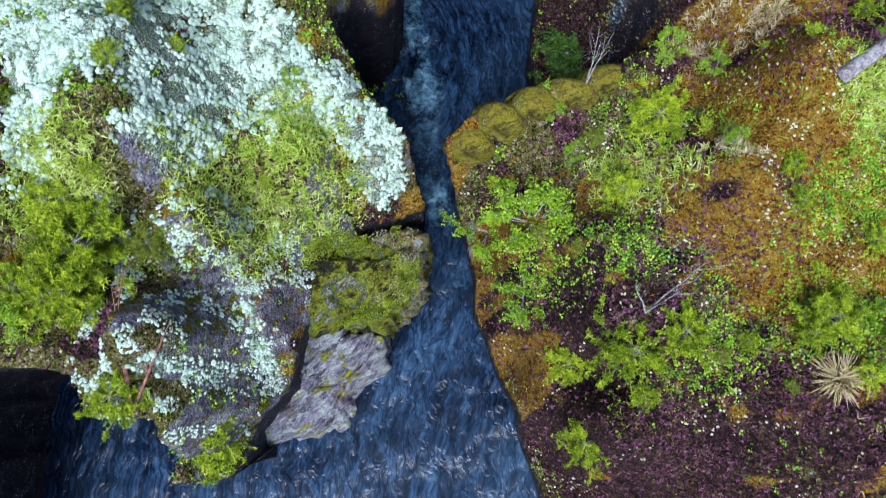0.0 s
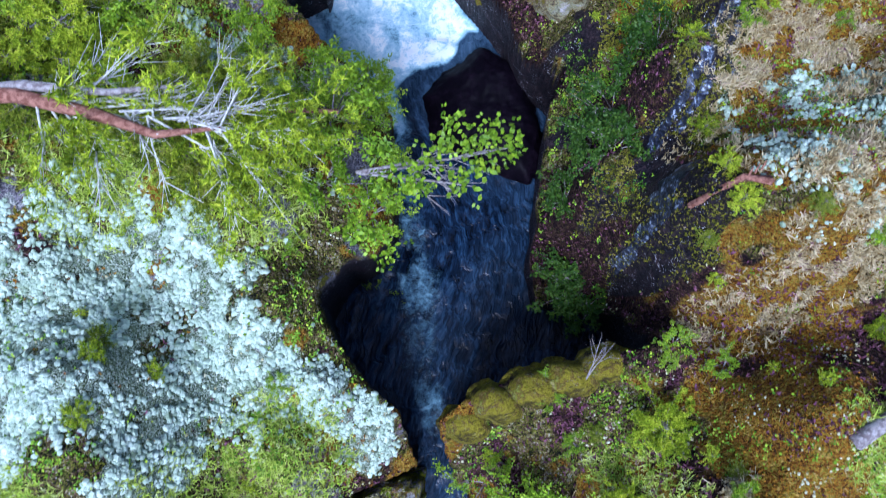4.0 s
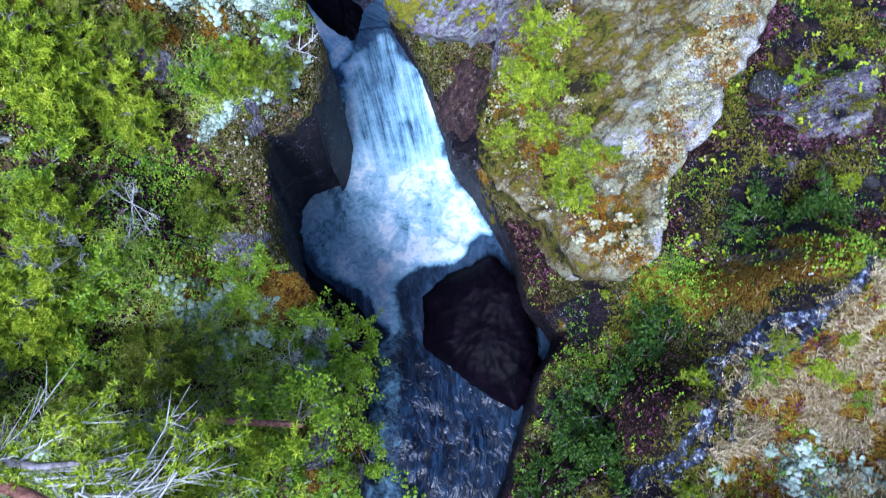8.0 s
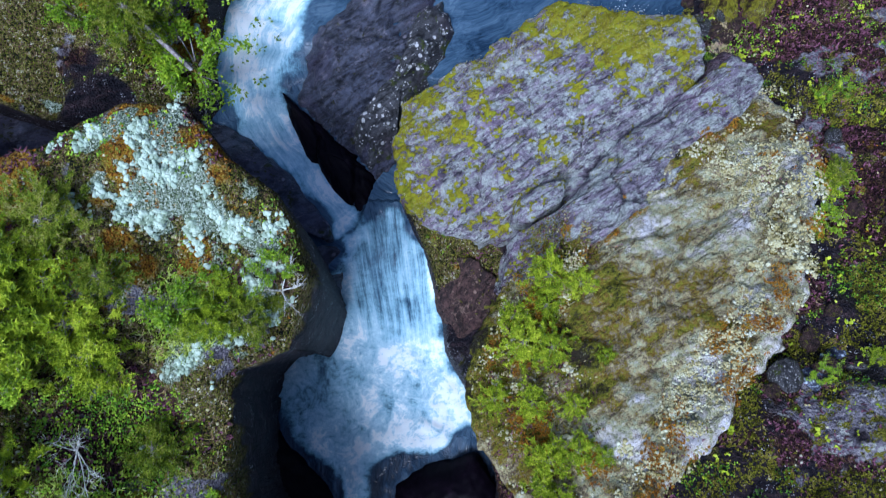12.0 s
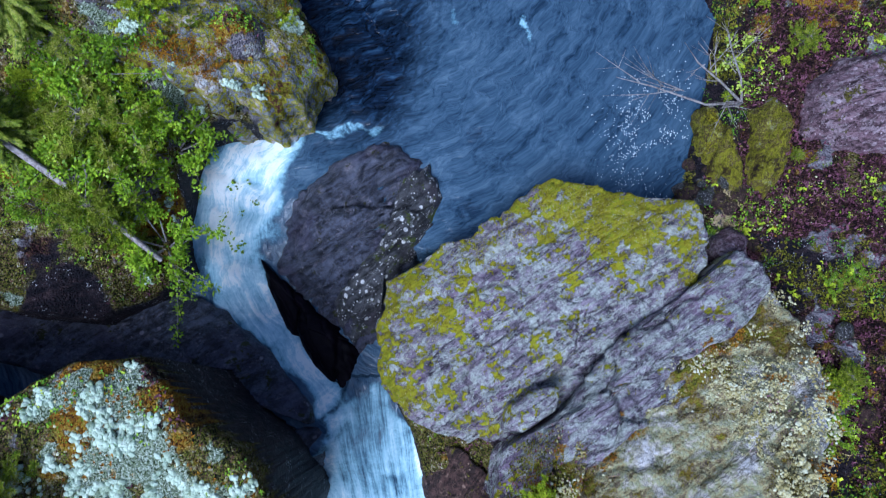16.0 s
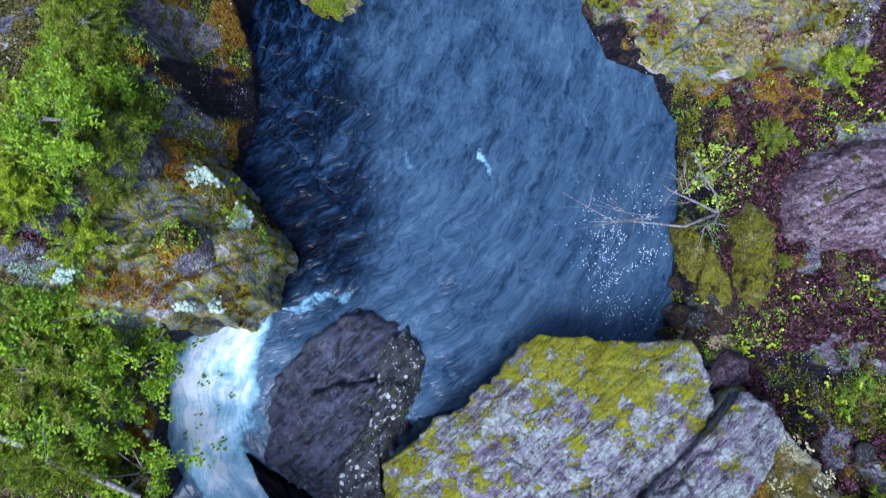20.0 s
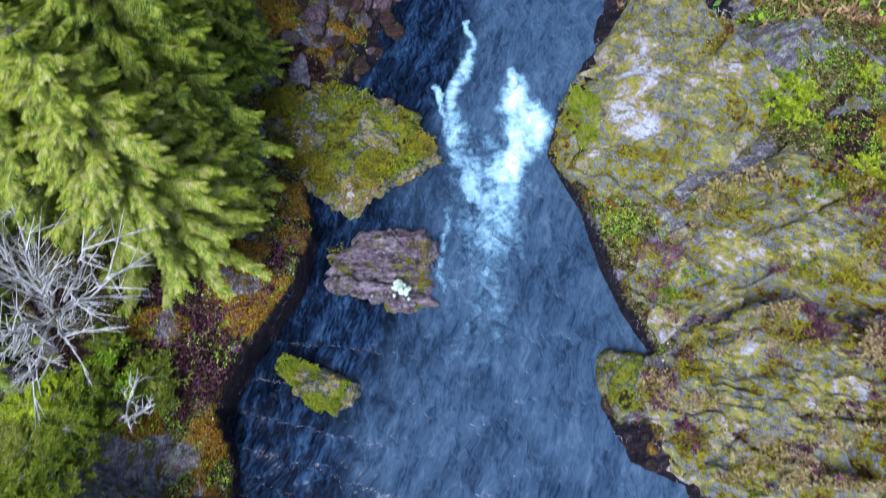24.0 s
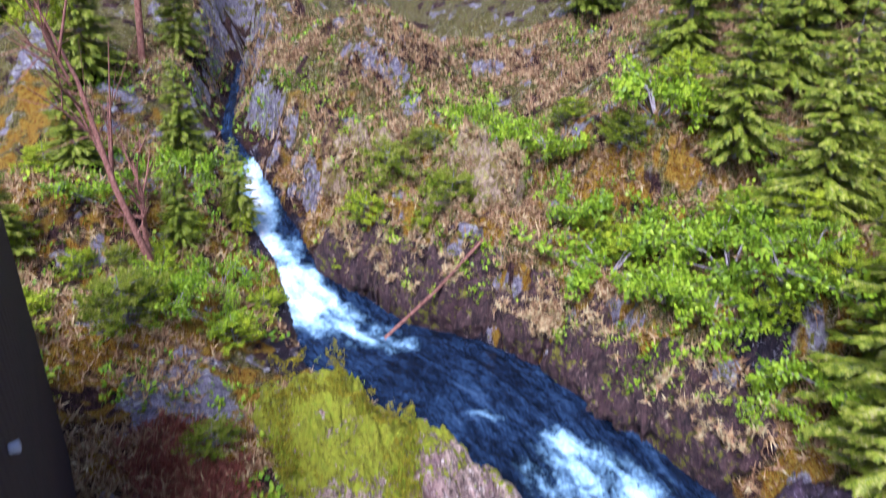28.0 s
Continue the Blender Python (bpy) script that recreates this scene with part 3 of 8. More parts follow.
LEFT_POOL = [(-14, 18.2, 3.0), (-9.8, 18.4, 1.5), (-8.35, 18.77, 1.0), (-7.56, 19.65, 0.6), (-7.3, 20.4, 0.4), (-7.8, 21.2, 0.5), (-8.0, 23.2, 0.7), (-6.5, 23.9, 0.5), (-5.88, 24.9, 0.5), (-5.81, 25.48, 0.8), (-6.21, 26.18, 1.2), (-7.0, 26.6, 1.5), (-7.3, 27.3, 0.6), (-7.2, 28.6, 0.4), (-7.5, 29.8, 0.5), (-7.9, 30.77, 1.4), (-7.62, 32.16, 1.5), (-7.0, 33.78, 1.3), (-7.0, 34.98, 1.0)]
LEFT_RAPID = [(-7.2, 35.6, 0.6), (-7.9, 37.2, 0.5), (-8.2, 38.6, 0.5), (-6.54, 39.9, 0.2), (-6.1, 40.68, 0.2), (-5.95, 42.38, 0.2), (-6.1, 43.1, 0.2), (-5.19, 43.5, 0.2), (-4.5, 44.8, 0.15), (-5.6, 45.13, 0.2), (-5.7, 45.8, 0.3), (-4.7, 47.4, 0.4), (-5.2, 49.5, 0.7), (-6.5, 51.5, 0.9), (-9.0, 53.4, 1.2), (-11.8, 55.0, 1.4), (-13.31, 57.86, 1.8), (-15.25, 61.2, 2.6), (-17.57, 63.62, 4.5), (-20.0, 67.8, 6.5), (-21.6, 70.5, 8.5), (-24.5, 80.0, 11.0), (-25.3, 84.0, 12.0)]
RIGHT_RAPID = [(-24.8, 84.0, 12.0), (-23.9, 79.8, 11.0), (-20.9, 70.8, 8.5), (-18.9, 68.7, 7.5), (-15.0, 63.7, 6.5), (-12.9, 60.9, 5.4), (-10.9, 60.1, 5.0), (-8.8, 58.9, 4.4), (-7.0, 58.7, 4.2), (-3.4, 56.8, 3.6), (-1.9, 55.0, 3.2), (0.0, 53.9, 3.0), (1.7, 51.7, 2.8), (2.5, 50.5, 2.6), (2.1, 48.3, 1.0), (1.9, 47.0, 0.6), (1.85, 45.7, 0.5), (2.1, 44.0, 0.5), (1.2, 44.3, 0.3), (-0.25, 45.3, 0.15), (-0.96, 43.56, 0.3), (-1.02, 41.66, 0.4), (-1.64, 39.55, 0.4)]
RIGHT_POOL = [(-1.8, 38.3, 0.4), (-0.9, 36.98, 0.8), (-0.29, 35.52, 1.0), (0.24, 34.53, 0.9), (1.0, 33.6, 0.6), (-0.1, 32.9, 0.25), (-0.05, 32.2, 0.2), (0.6, 31.25, 0.2), (1.7, 30.9, 0.15), (2.35, 29.9, 0.15), (2.55, 28.08, 0.15), (2.6, 27.0, 0.15), (2.6, 25.6, 0.15), (2.3, 24.8, 0.0), (-0.4, 24.0, -0.2), (-2.2, 22.2, -0.3), (-2.7, 20.8, -0.4), (-2.4, 19.5, -0.4), (-1.4, 18.4, -0.4)]
RIGHT_FALL = [(-0.66, 17.3, -0.8), (-0.3, 16.5, -0.8), (0.4, 15.8, 0.2), (1.0, 14.9, 0.3), (1.5, 14.2, 0.2), (1.97, 13.11, 0.0), (2.84, 12.35, 0.8), (2.45, 11.6, 0.6), (2.31, 10.3, 0.5), (2.3, 9.6, -0.6), (2.2, 8.3, -1.4), (2.4, 7.4, -1.8), (3.5, 7.2, -0.8), (3.9, 6.6, 1.0), (3.7, 6.09, 3.4), (2.26, 5.77, 2.7), (1.45, 5.58, 2.6), (0.48, 5.11, 2.6), (0.01, 4.71, 2.5), (0.12, 4.27, 1.8), (0.35, 3.55, 1.0), (0.72, 3.0, -1.6), (0.8, 1.85, -1.9), (1.26, 0.58, -1.6), (1.96, -1.38, -1.8), (2.33, -2.43, -1.8), (4.0, -9.0, -1.5)]
CHANNEL = LEFT_GORGE + LEFT_FALL + LEFT_POOL + LEFT_RAPID + RIGHT_RAPID + RIGHT_POOL + RIGHT_FALL + [(-4, -30, 0), (-9, -12, 4)]
BANKS_LEFT = [(-5.36, 5.08, 5.28), (-5.1, 4.2, 5.26), (-4.37, 0.83, 4.97), (-2.74, 6.62, 4.14), (-3.7, 8.5, 4.9), (-7, 9, 5.3), (-2.0, 9.8, 3.9), (-3.78, 14.92, 4.33), (-3.3, 13.16, 3.2), (-6.39, 18.0, 5.0), (-5.5, 12, 4.6), (-5.9, 15.6, 4.7), (-8, 3, 5.2), (-8, 14, 5.2), (-9, 7, 5.5), (-3.0, 3.0, 2.6), (-3.3, 1.5, 2.9), (-2.6, 4.2, 3.6), (-1.6, 4.4, 1.9), (-4.0, 2.6, 4.4), (-2.0, 5.2, 3.2), (-7.4, 20.6, 1.4), (-9.2, 21.5, 2.6)]
BANKS_UPPER_LEFT = [(-6.55, 24.1, 2.8), (-7.0, 24.8, 3.3), (-7.59, 27.07, 2.0), (-8.3, 27.5, 3.0), (-8.6, 26.4, 4.6), (-9.0, 28.5, 3.4), (-9.4, 24.5, 4.4), (-8.2, 23.4, 3.4), (-8.3, 29.6, 0.9), (-9.2, 29.8, 2.6), (-8.6, 31.5, 1.9), (-8.8, 34, 2.2), (-11, 33, 3.6), (-10.5, 37, 3.6), (-9.9, 39.7, 4.4), (-8.9, 40.2, 1.8), (-8.2, 40.83, 0.92), (-9.6, 42.58, 1.1), (-9.34, 43.32, 1.5), (-11.1, 42.3, 3.0), (-12.0, 43.7, 2.4), (-7.9, 40.6, 1.0), (-7.5, 42.5, 0.6), (-12.5, 47.5, 1.9), (-15, 51, 2.4), (-17, 56, 3.5), (-22, 60, 6.0), (-30, 72, 10.0), (-14, 38, 5.5), (-20, 48, 5.0)]
BANKS_RIGHT = [(2.68, 2.3, 4.1), (5.87, 0.2, 4.3), (5.96, 4.87, 5.1), (4.87, 3.37, 4.6), (3.46, 1.38, 4.2), (3.25, 9.4, 3.0), (5.6, 8.3, 5.9), (2.1, 5.3, 2.6), (3.94, 6.12, 3.6), (4.55, 8.35, 5.4), (4.63, 7.65, 4.07), (4.51, 10.9, 3.94), (6.09, 13.48, 5.47), (2.26, 0.46, 1.07), (3.0, -0.5, 3.2), (1.7, 3.2, 2.6), (1.9, 2.0, 1.4), (3.6, 12.6, 1.3), (4.6, 14.2, 2.2), (5.9, 16.0, 3.2), (6.2, 18.5, 2.4), (7.2, 17.5, 3.6), (6.2, 21.5, 1.6), (2.0, 16.5, 0.3), (3.0, 20.0, 0.2), (8, 22, 2.4), (8.5, 9, 6.6), (9, 3, 5.6), (2.9, 1.2, 3.7)]
BANKS_UPPER_RIGHT = [(4.77, 27.76, 0.6), (5.4, 27.2, 0.9), (3.6, 24.5, 0.5), (4.0, 31, 0.8), (6.5, 32, 2.2), (6.5, 25, 1.2), (1.09, 35.32, 1.1), (2.0, 37.2, 1.6), (0.53, 41.0, 0.7), (3.9, 41.2, 2.0), (1.5, 39, 1.0), (3.6, 33.0, 1.3), (3.6, 36.4, 1.8), (2.92, 45.29, 2.45), (3.4, 47.9, 3.6), (3.06, 48.43, 4.0), (2.09, 43.87, 0.6), (1.5, 52.8, 2.6), (-1.5, 57, 3.4), (-6, 61, 4.5), (5, 56, 7.0), (8, 50, 6.0), (-10, 66, 7.0), (0, 66, 8.0), (-14, 74, 10.0), (9, 38, 5.0), (9, 29, 3.2)]

# the stream's line with its level
STREAM_LOW = [(0.5, -30, -2.75), (-0.5, -6, -2.7), (-0.6, 0, -2.65), (0.3, 3.2, -2.6), (0.4, 5.6, -2.6), (0.9, 8.5, -2.55), (0.1, 11.0, -2.5), (-1.0, 12.6, -2.45), (-1.8, 14.6, -2.4), (-1.9, 16.7, -2.3), (-2.0, 17.6, -1.2), (-2.6, 18.9, -0.75), (-3.7, 18.6, -0.72), (-4.8, 19.6, -0.6), (-6.1, 20.4, -0.5), (-6.7, 21.6, -0.35), (-6.7, 23.0, -0.08), (-5.5, 24.5, 0.0)]
STREAM_HIGH = [(-3.0, 27, 0.02), (-2.2, 31, 0.03), (-2.6, 36, 0.05), (-2.8, 38.5, 0.08), (-2.9, 40.6, 0.3), (-2.9, 44, 0.33), (-1.0, 47, 0.35), (-0.8, 50.3, 0.42), (-2.6, 52.2, 0.75), (-4.2, 53.6, 0.98), (-7.0, 55.8, 1.08), (-11.0, 57.6, 1.25), (-13.3, 59.4, 1.7), (-15.5, 62.3, 2.6), (-19.3, 67.9, 4.0), (-21.3, 70.7, 4.8), (-24.2, 80.0, 6.5), (-25.0, 84.5, 7.0)]
STREAM = STREAM_LOW + STREAM_HIGH
for _ in range(2):
    STREAM = [STREAM[0]] + [tuple(a[i] * (1 - f) + b[i] * f for i in range(3)) for a, b in zip(STREAM, STREAM[1:]) for f in (0.25, 0.75)] + [STREAM[-1]]


def along_stream(px, py):
    """Distance along the stream, offset from its line, and the water's level."""
    best, run, off, level, at = np.full(px.shape, 1e9), np.zeros(px.shape), np.zeros(px.shape), np.zeros(px.shape), 0.0
    for (ax, ay, az), (bx, by, bz) in zip(STREAM, STREAM[1:]):
        ex, ey = bx - ax, by - ay
        length = math.hypot(ex, ey)
        s = np.clip(((px - ax) * ex + (py - ay) * ey) / length ** 2, 0, 1)
        d = (px - ax - s * ex) ** 2 + (py - ay - s * ey) ** 2
        near = d < best
        best = np.where(near, d, best)
        run = np.where(near, at + s * length, run)
        off = np.where(near, ((px - ax) * ey - (py - ay) * ex) / length, off)
        level = np.where(near, az + (bz - az) * s, level)
        at += length
    return run, off, level, np.sqrt(best)


# zones of the ground cover (x, y, radius)
LICHEN = ([(-3.5, 11.7, 0.4), (-3.1, 11.0, 0.35), (-4.4, 10.7, 0.3), (-8.21, 23.31, 0.5), (-8.78, 23.6, 0.4), (-6.94, 24.11, 0.25), (-3.1, 5.2, 0.7), (-6.9, 7.2, 0.9), (-7.2, 5.8, 0.8), (-2.6, 6.2, 0.5), (-1.9, 4.9, 0.5), (-6.6, 6.4, 0.8), (-5.6, 5.3, 1.1), (-6.2, 4.6, 0.7), (-4.1, 4.1, 0.7), (-6.3, 3.7, 0.5), (-2.2, 5.4, 0.6), (-1.4, 4.6, 0.5), (-4.6, 2.5, 0.3), (-3.6, 1.5, 0.22), (-3.2, 0.7, 0.22)] + [(-4.1, 0.5, 0.22), (-2.5, 0.6, 0.22), (-5.4, 6.6, 1.0), (-4.0, 7.1, 1.1), (-3.2, 6.3, 0.7), (-4.7, 5.6, 1.1), (-5.9, 5.0, 0.7), (-2.1, 5.4, 0.6), (-1.4, 4.8, 0.5), (-4.0, 14.9, 0.4), (-4.3, 11.4, 0.3), (-3.6, 11.5, 0.4), (-4.1, 9.2, 0.5), (-5.6, 17.8, 0.9), (-4.9, 17.1, 0.8), (-6.6, 17.6, 0.8), (-4.2, 14.6, 0.5), (-7.9, 23.3, 0.5), (-5.3, 7.7, 0.7), (-3.5, 7.3, 0.7), (-3.7, 17.0, 0.6), (-3.6, 16.0, 0.5), (-5.0, 6.2, 1.2), (-3.6, 6.6, 1.0), (-6.2, 6.0, 1.0), (-4.2, 5.0, 0.9), (-2.9, 5.6, 0.8)])
RUST = ([(6.6, 8.6, 1.0), (7.2, 9.6, 1.0), (4.9, 6.7, 0.8), (5.9, 7.0, 0.9), (-7.13, 24.64, 0.5), (-8.0, 27.08, 0.35), (-7.64, 24.33, 0.4), (6.2, 11.8, 0.9), (6.7, 12.7, 0.8), (5.7, 10.8, 0.6), (-7.9, 33.8, 0.5), (-7.5, 35.0, 0.5), (6.6, 10.2, 1.0), (7.4, 11.6, 1.2), (6.3, 8.9, 0.9), (7.6, 9.4, 1.2), (5.0, 2.6, 1.0), (7.2, 1.6, 1.0), (5.6, 3.0, 1.0), (5.8, 1.8, 1.1)] + [(5.3, 4.3, 0.8), (6.5, 3.7, 0.8), (5.9, 4.2, 1.0), (5.5, 10.5, 0.5), (5.4, 9.8, 0.5), (-5.9, 15.6, 0.6), (-7.0, 24.6, 0.7), (-8.5, 26.9, 0.4), (-7.9, 33.3, 0.7), (-7.2, 30.5, 0.6), (-10.5, 45.5, 1.0), (3.6, 27.2, 0.7), (4.5, 30.6, 1.0), (1.8, 32.2, 0.9), (3.5, 33.8, 1.2), (2.6, 35.0, 0.9)])
HEATH = ([(3.3, 47.4, 1.5), (4.4, 45.6, 1.2), (3.2, 49.6, 1.2), (-4.1, 11.4, 1.0), (-3.3, 11.3, 0.7), (-4.6, 13.9, 0.6), (-5.2, 12.9, 0.6), (3.6, -0.9, 1.2), (5.6, -1.8, 1.2), (6.4, 0.2, 0.8), (-8.4, 33.0, 0.6), (-8.6, 31.9, 0.6), (-8.1, 31.5, 0.5), (7.2, 10.6, 0.8), (3.0, -1.2, 1.0), (4.5, -2.2, 1.5), (1.7, 0.2, 0.8), (-7.4, 31.8, 0.6), (4.0, -0.4, 1.3), (5.5, -0.5, 1.0), (3.2, 1.7, 0.5)] + [(-4.3, 11.4, 0.8), (-5.3, 10.4, 0.9), (-6.1, 15.1, 0.4), (-8.6, 32.5, 0.8), (6.4, 10.6, 0.7), (-5.9, 4.8, 0.5), (3.6, 3.9, 0.5), (-10.0, 46.5, 1.2), (4.5, 2.4, 0.9), (6.5, 16.5, 1.5), (7.0, 20.0, 1.5), (5.5, 24.5, 1.3), (4.5, 26.2, 0.9), (6.5, 33.0, 1.5), (3.5, 29.0, 0.8), (-16.0, 50.0, 3.0), (-20.0, 60.0, 4.0), (1.6, 1.0, 0.8), (2.1, -0.6, 0.9), (1.3, 2.3, 0.5), (5.0, -1.5, 1.2)] + [(6.5, -1.0, 1.0)])
BARE = [(-3.4, 1.0, 0.9), (2.4, 33.0, 1.4), (4.0, 34.0, 1.4), (-4.1, 2.2, 0.6), (-2.1, 3.0, 0.6), (-3.0, 0.0, 0.7), (-2.9, 6.0, 0.4), (-5.8, 4.2, 0.4), (-1.9, 0.6, 0.7), (6.9, 17.8, 0.9), (-9.1, 25.0, 1.1), (-6.4, 24.3, 0.6), (-9.2, 29.7, 1.1), (-6.8, 42.7, 1.4), (-6.7, 44.0, 1.3), (2.7, 40.9, 1.5), (1.0, 40.9, 1.6), (2.0, 37.2, 1.5), (-4.6, 55.1, 1.6), (-14.6, 51.6, 1.7), (0.2, 52.8, 1.8)]
# wet rock, and between the two big boulders the crack's shade painted in
WET_AND_SHADED = ([(3.98, 9.72, 0.35), (4.7, 11.1, 0.35), (5.15, 12.12, 0.35), (5.83, 12.97, 0.35), (5.22, 10.84, 0.35), (5.72, 12.67, 0.35), (6.65, 13.99, 0.35), (4.38, 9.91, 0.35), (4.88, 11.32, 0.35), (3.8, 9.0, 0.7), (4.2, 7.9, 0.55), (1.7, 20.6, 0.6), (2.7, 22.6, 0.5), (0.6, 19.2, 0.4), (3.4, 23.9, 0.5)] + [(6.0, 20.5, 0.6), (5.0, 24.5, 0.5), (5.0, 11.2, 0.3), (5.5, 12.0, 0.3), (4.5, 10.2, 0.3), (7.0, 19.5, 0.8), (6.3, 18.5, 0.6), (-7.7, 28.6, 0.5), (-7.0, 18.9, 0.8), (-9, 18.9, 0.9), (-0.5, 16.9, 0.7), (0.6, 17.2, 0.8), (3.0, 12.8, 0.6), (5.2, 15.3, 0.7), (2.9, 10.9, 0.4)] + [(3.0, 55.0, 1.0)])

# ---- ground: one sheet, fine beside the stream and coarse to the horizon ----
def axis(cuts, steps, reach):
    mid = np.concatenate([np.arange(a, b - s * 0.5, s) for a, b, s in zip(cuts, cuts[1:], steps)] + [[cuts[-1]]])
    low, high, s = [cuts[0]], [cuts[-1]], steps[0]
    while low[-1] > cuts[0] - reach:
        s *= 1.1
        low.append(low[-1] - s)
    s = steps[-1]
    while high[-1] < cuts[-1] + reach:
        s *= 1.1
        high.append(high[-1] + s)
    return np.concatenate([low[:0:-1], mid, high[1:]])


GX, GY = axis((-27, -11, 7.5, 15), (0.22, 0.09, 0.2), 900), axis((-4.5, 46, 82), (0.09, 0.16), 900)
PX, PY = np.meshgrid(GX, GY)
EDGE = signed_distance(PX, PY, CHANNEL)
RUN, OFF, LEVEL, FROM = along_stream(PX, PY)
CONTROL = [p for p in LEFT_GORGE + LEFT_FALL + LEFT_POOL + LEFT_RAPID + RIGHT_RAPID + RIGHT_POOL + RIGHT_FALL] + BANKS_LEFT + BANKS_UPPER_LEFT + BANKS_RIGHT + BANKS_UPPER_RIGHT
BASE = spread(PX, PY, CONTROL, 3.4)
HILL = np.clip(FROM - 12, 0, 90) * (0.12 + 0.4 * smooth(30, 70, PY)) + 5 * fbm(PX, PY, 40, 3, 5) * smooth(14, 60, FROM)
ROUGH = 0.22 * fbm(PX, PY, 1.7, 4, 11) + 0.10 * fbm(PX, PY, 0.42, 3, 23)
CRAGS = smooth(44, 54, PY) * (0.9 * fbm(PX, PY, 5.0, 4, 201) + 0.8 * (0.5 - np.abs(fbm(PX, PY, 2.6, 3, 203)))) * smooth(0.3, 2.5, EDGE)
BUMPS = np.maximum(0, fbm(PX, PY, 0.55, 2, 31)) * 0.16 + np.maximum(0, fbm(PX, PY, 0.9, 2, 33)) * 0.4 * smooth(24, 20, PY)
CALM = smooth(0.0, 0.5, EDGE)
TOP = BASE + HILL + CRAGS + ROUGH * (0.35 + 0.65 * CALM) + BUMPS * CALM - 0.14 * np.exp(-np.clip(EDGE, 0, 9) / 0.18)
FAR = smooth(47, 51, PY)
TOP = TOP * (1 - FAR) + FAR * (LEVEL + 0.25 + (TOP - LEVEL - 0.25) * smooth(-0.2, 2.2, EDGE + 0.8 * fbm(PX, PY, 1.2, 4, 251)))
BED = LEVEL - 0.7 + 0.2 * fbm(PX, PY, 0.8, 3, 41)
WALL = 0.2
FALLS = smooth(0.0, WALL, -EDGE + 0.06 * fbm(PX, PY, 0.5, 3, 61))
Z = np.where(EDGE < 0.1, TOP * (1 - FALLS) + np.minimum(TOP, BED) * FALLS, TOP)
# the walls are hollowed out below their rims
UNDER = np.clip((BASE - LEVEL) * (0.13 - 0.07 * smooth(14.5, 16, PY) * smooth(21, 19, PY)), 0, 0.8) * smooth(52, 44, PY)
PUSH = UNDER * smooth(0.0, WALL, -EDGE) * np.exp(-np.clip(-EDGE - WALL, 0, 9) / 0.9)
GRY, GRX = np.gradient(EDGE, GY, GX)
NORM = np.sqrt(GRX ** 2 + GRY ** 2) + 1e-6
MX, MY = PX + PUSH * GRX / NORM, PY + PUSH * GRY / NORM
SLOPE = np.hypot(*np.gradient(TOP, GY, GX))
WX, WY = PX + 0.55 * fbm(PX, PY, 0.8, 4, 171), PY + 0.55 * fbm(PX, PY, 0.8, 4, 172)
grain = fbm(PX, PY, 0.5, 4, 71)
zone_l = np.clip(blobs(WX, WY, LICHEN) * 1.35 + grain * 0.4 * (blobs(WX, WY, LICHEN) > 0), 0, 1)
zone_r = np.clip(np.maximum(blobs(WX, WY, BARE) * 1.2 + 0.2 * grain, smooth(1.7, 3.0, SLOPE) * 0.8), 0, 1)
# walls below the rim turn near-black: wet rock with the hollows' shade painted in
zone_w = np.clip(np.maximum.reduce([blobs(WX, WY, WET_AND_SHADED) * 1.4, smooth(-0.03, 0.08, -EDGE) * (1 - 0.55 * smooth(46, 52, PY)), smooth(0.5, 0.05, TOP - LEVEL + 0.25 * grain) * smooth(2, 0.2, EDGE)]), 0, 1)
zone_w = np.clip(np.maximum(zone_w, smooth(4.4, 5.2, PX) * smooth(9.5, 8.0, PX) * smooth(13.0, 15.0, PY) * smooth(27, 24, PY) * (0.38 + 0.9 * fbm(PX, PY, 1.2, 4, 261))), 0, 1)
zone_o = np.clip(blobs(WX, WY, RUST) * 1.2 + 0.2 * grain, 0, 1)
zone_h = np.clip(blobs(WX, WY, HEATH) * 1.3, 0, 1)
# the cover changes every metre or so all over the banks
zone_l = np.clip(np.maximum(zone_l, 0.7 * smooth(0.34, 0.6, fbm(PX, PY, 1.1, 4, 211)) * smooth(34, 24, PY) * smooth(1.0, -1.5, PX)) - 0.9 * smooth(0.2, 0.5, fbm(PX, PY, 0.7, 4, 213)) * (1 - 0.8 * smooth(3.8, 4.6, PY) * smooth(8.2, 7.6, PY)), 0, 1)
zone_o = np.clip(np.maximum(zone_o, 0.7 * smooth(0.12, 0.45, fbm(PX, PY, 1.5, 4, 215))) + 0.35 * smooth(42, 52, PY) + 0.3 * smooth(2.6, 4.6, PX) * smooth(8.0, 5.0, PY) * smooth(0.8, 2.4, PY) - 0.6 * blobs(PX, PY, [(3.0, 46.5, 2.0), (4.2, 49.0, 2.0), (4.5, -1.0, 2.0)]) - 0.5 * smooth(2.5, 3.6, PX) * smooth(12, 8.5, PX) * smooth(16, 20, PY) * smooth(32, 29, PY), 0, 1)
zone_h = np.clip(np.maximum(zone_h, 0.75 * smooth(0.15, 0.45, fbm(PX, PY, 1.2, 4, 217))) + 0.6 * smooth(2.4, 3.6, PX) * smooth(12, 8.5, PX) * smooth(16, 20, PY) * smooth(34, 30, PY), 0, 1)
zone_r = np.clip(np.maximum(zone_r, 0.7 * smooth(0.25, 0.5, fbm(PX, PY, 0.9, 4, 219))), 0, 1)
bits = [fbm(PX, PY, 0.34, 3, 300 + k) for k in range(5)]
zone_l = np.clip(zone_l * 1.15 * (EDGE > 0.12) + 0.75 * bits[0] * (zone_l > 0.02), 0, 1)
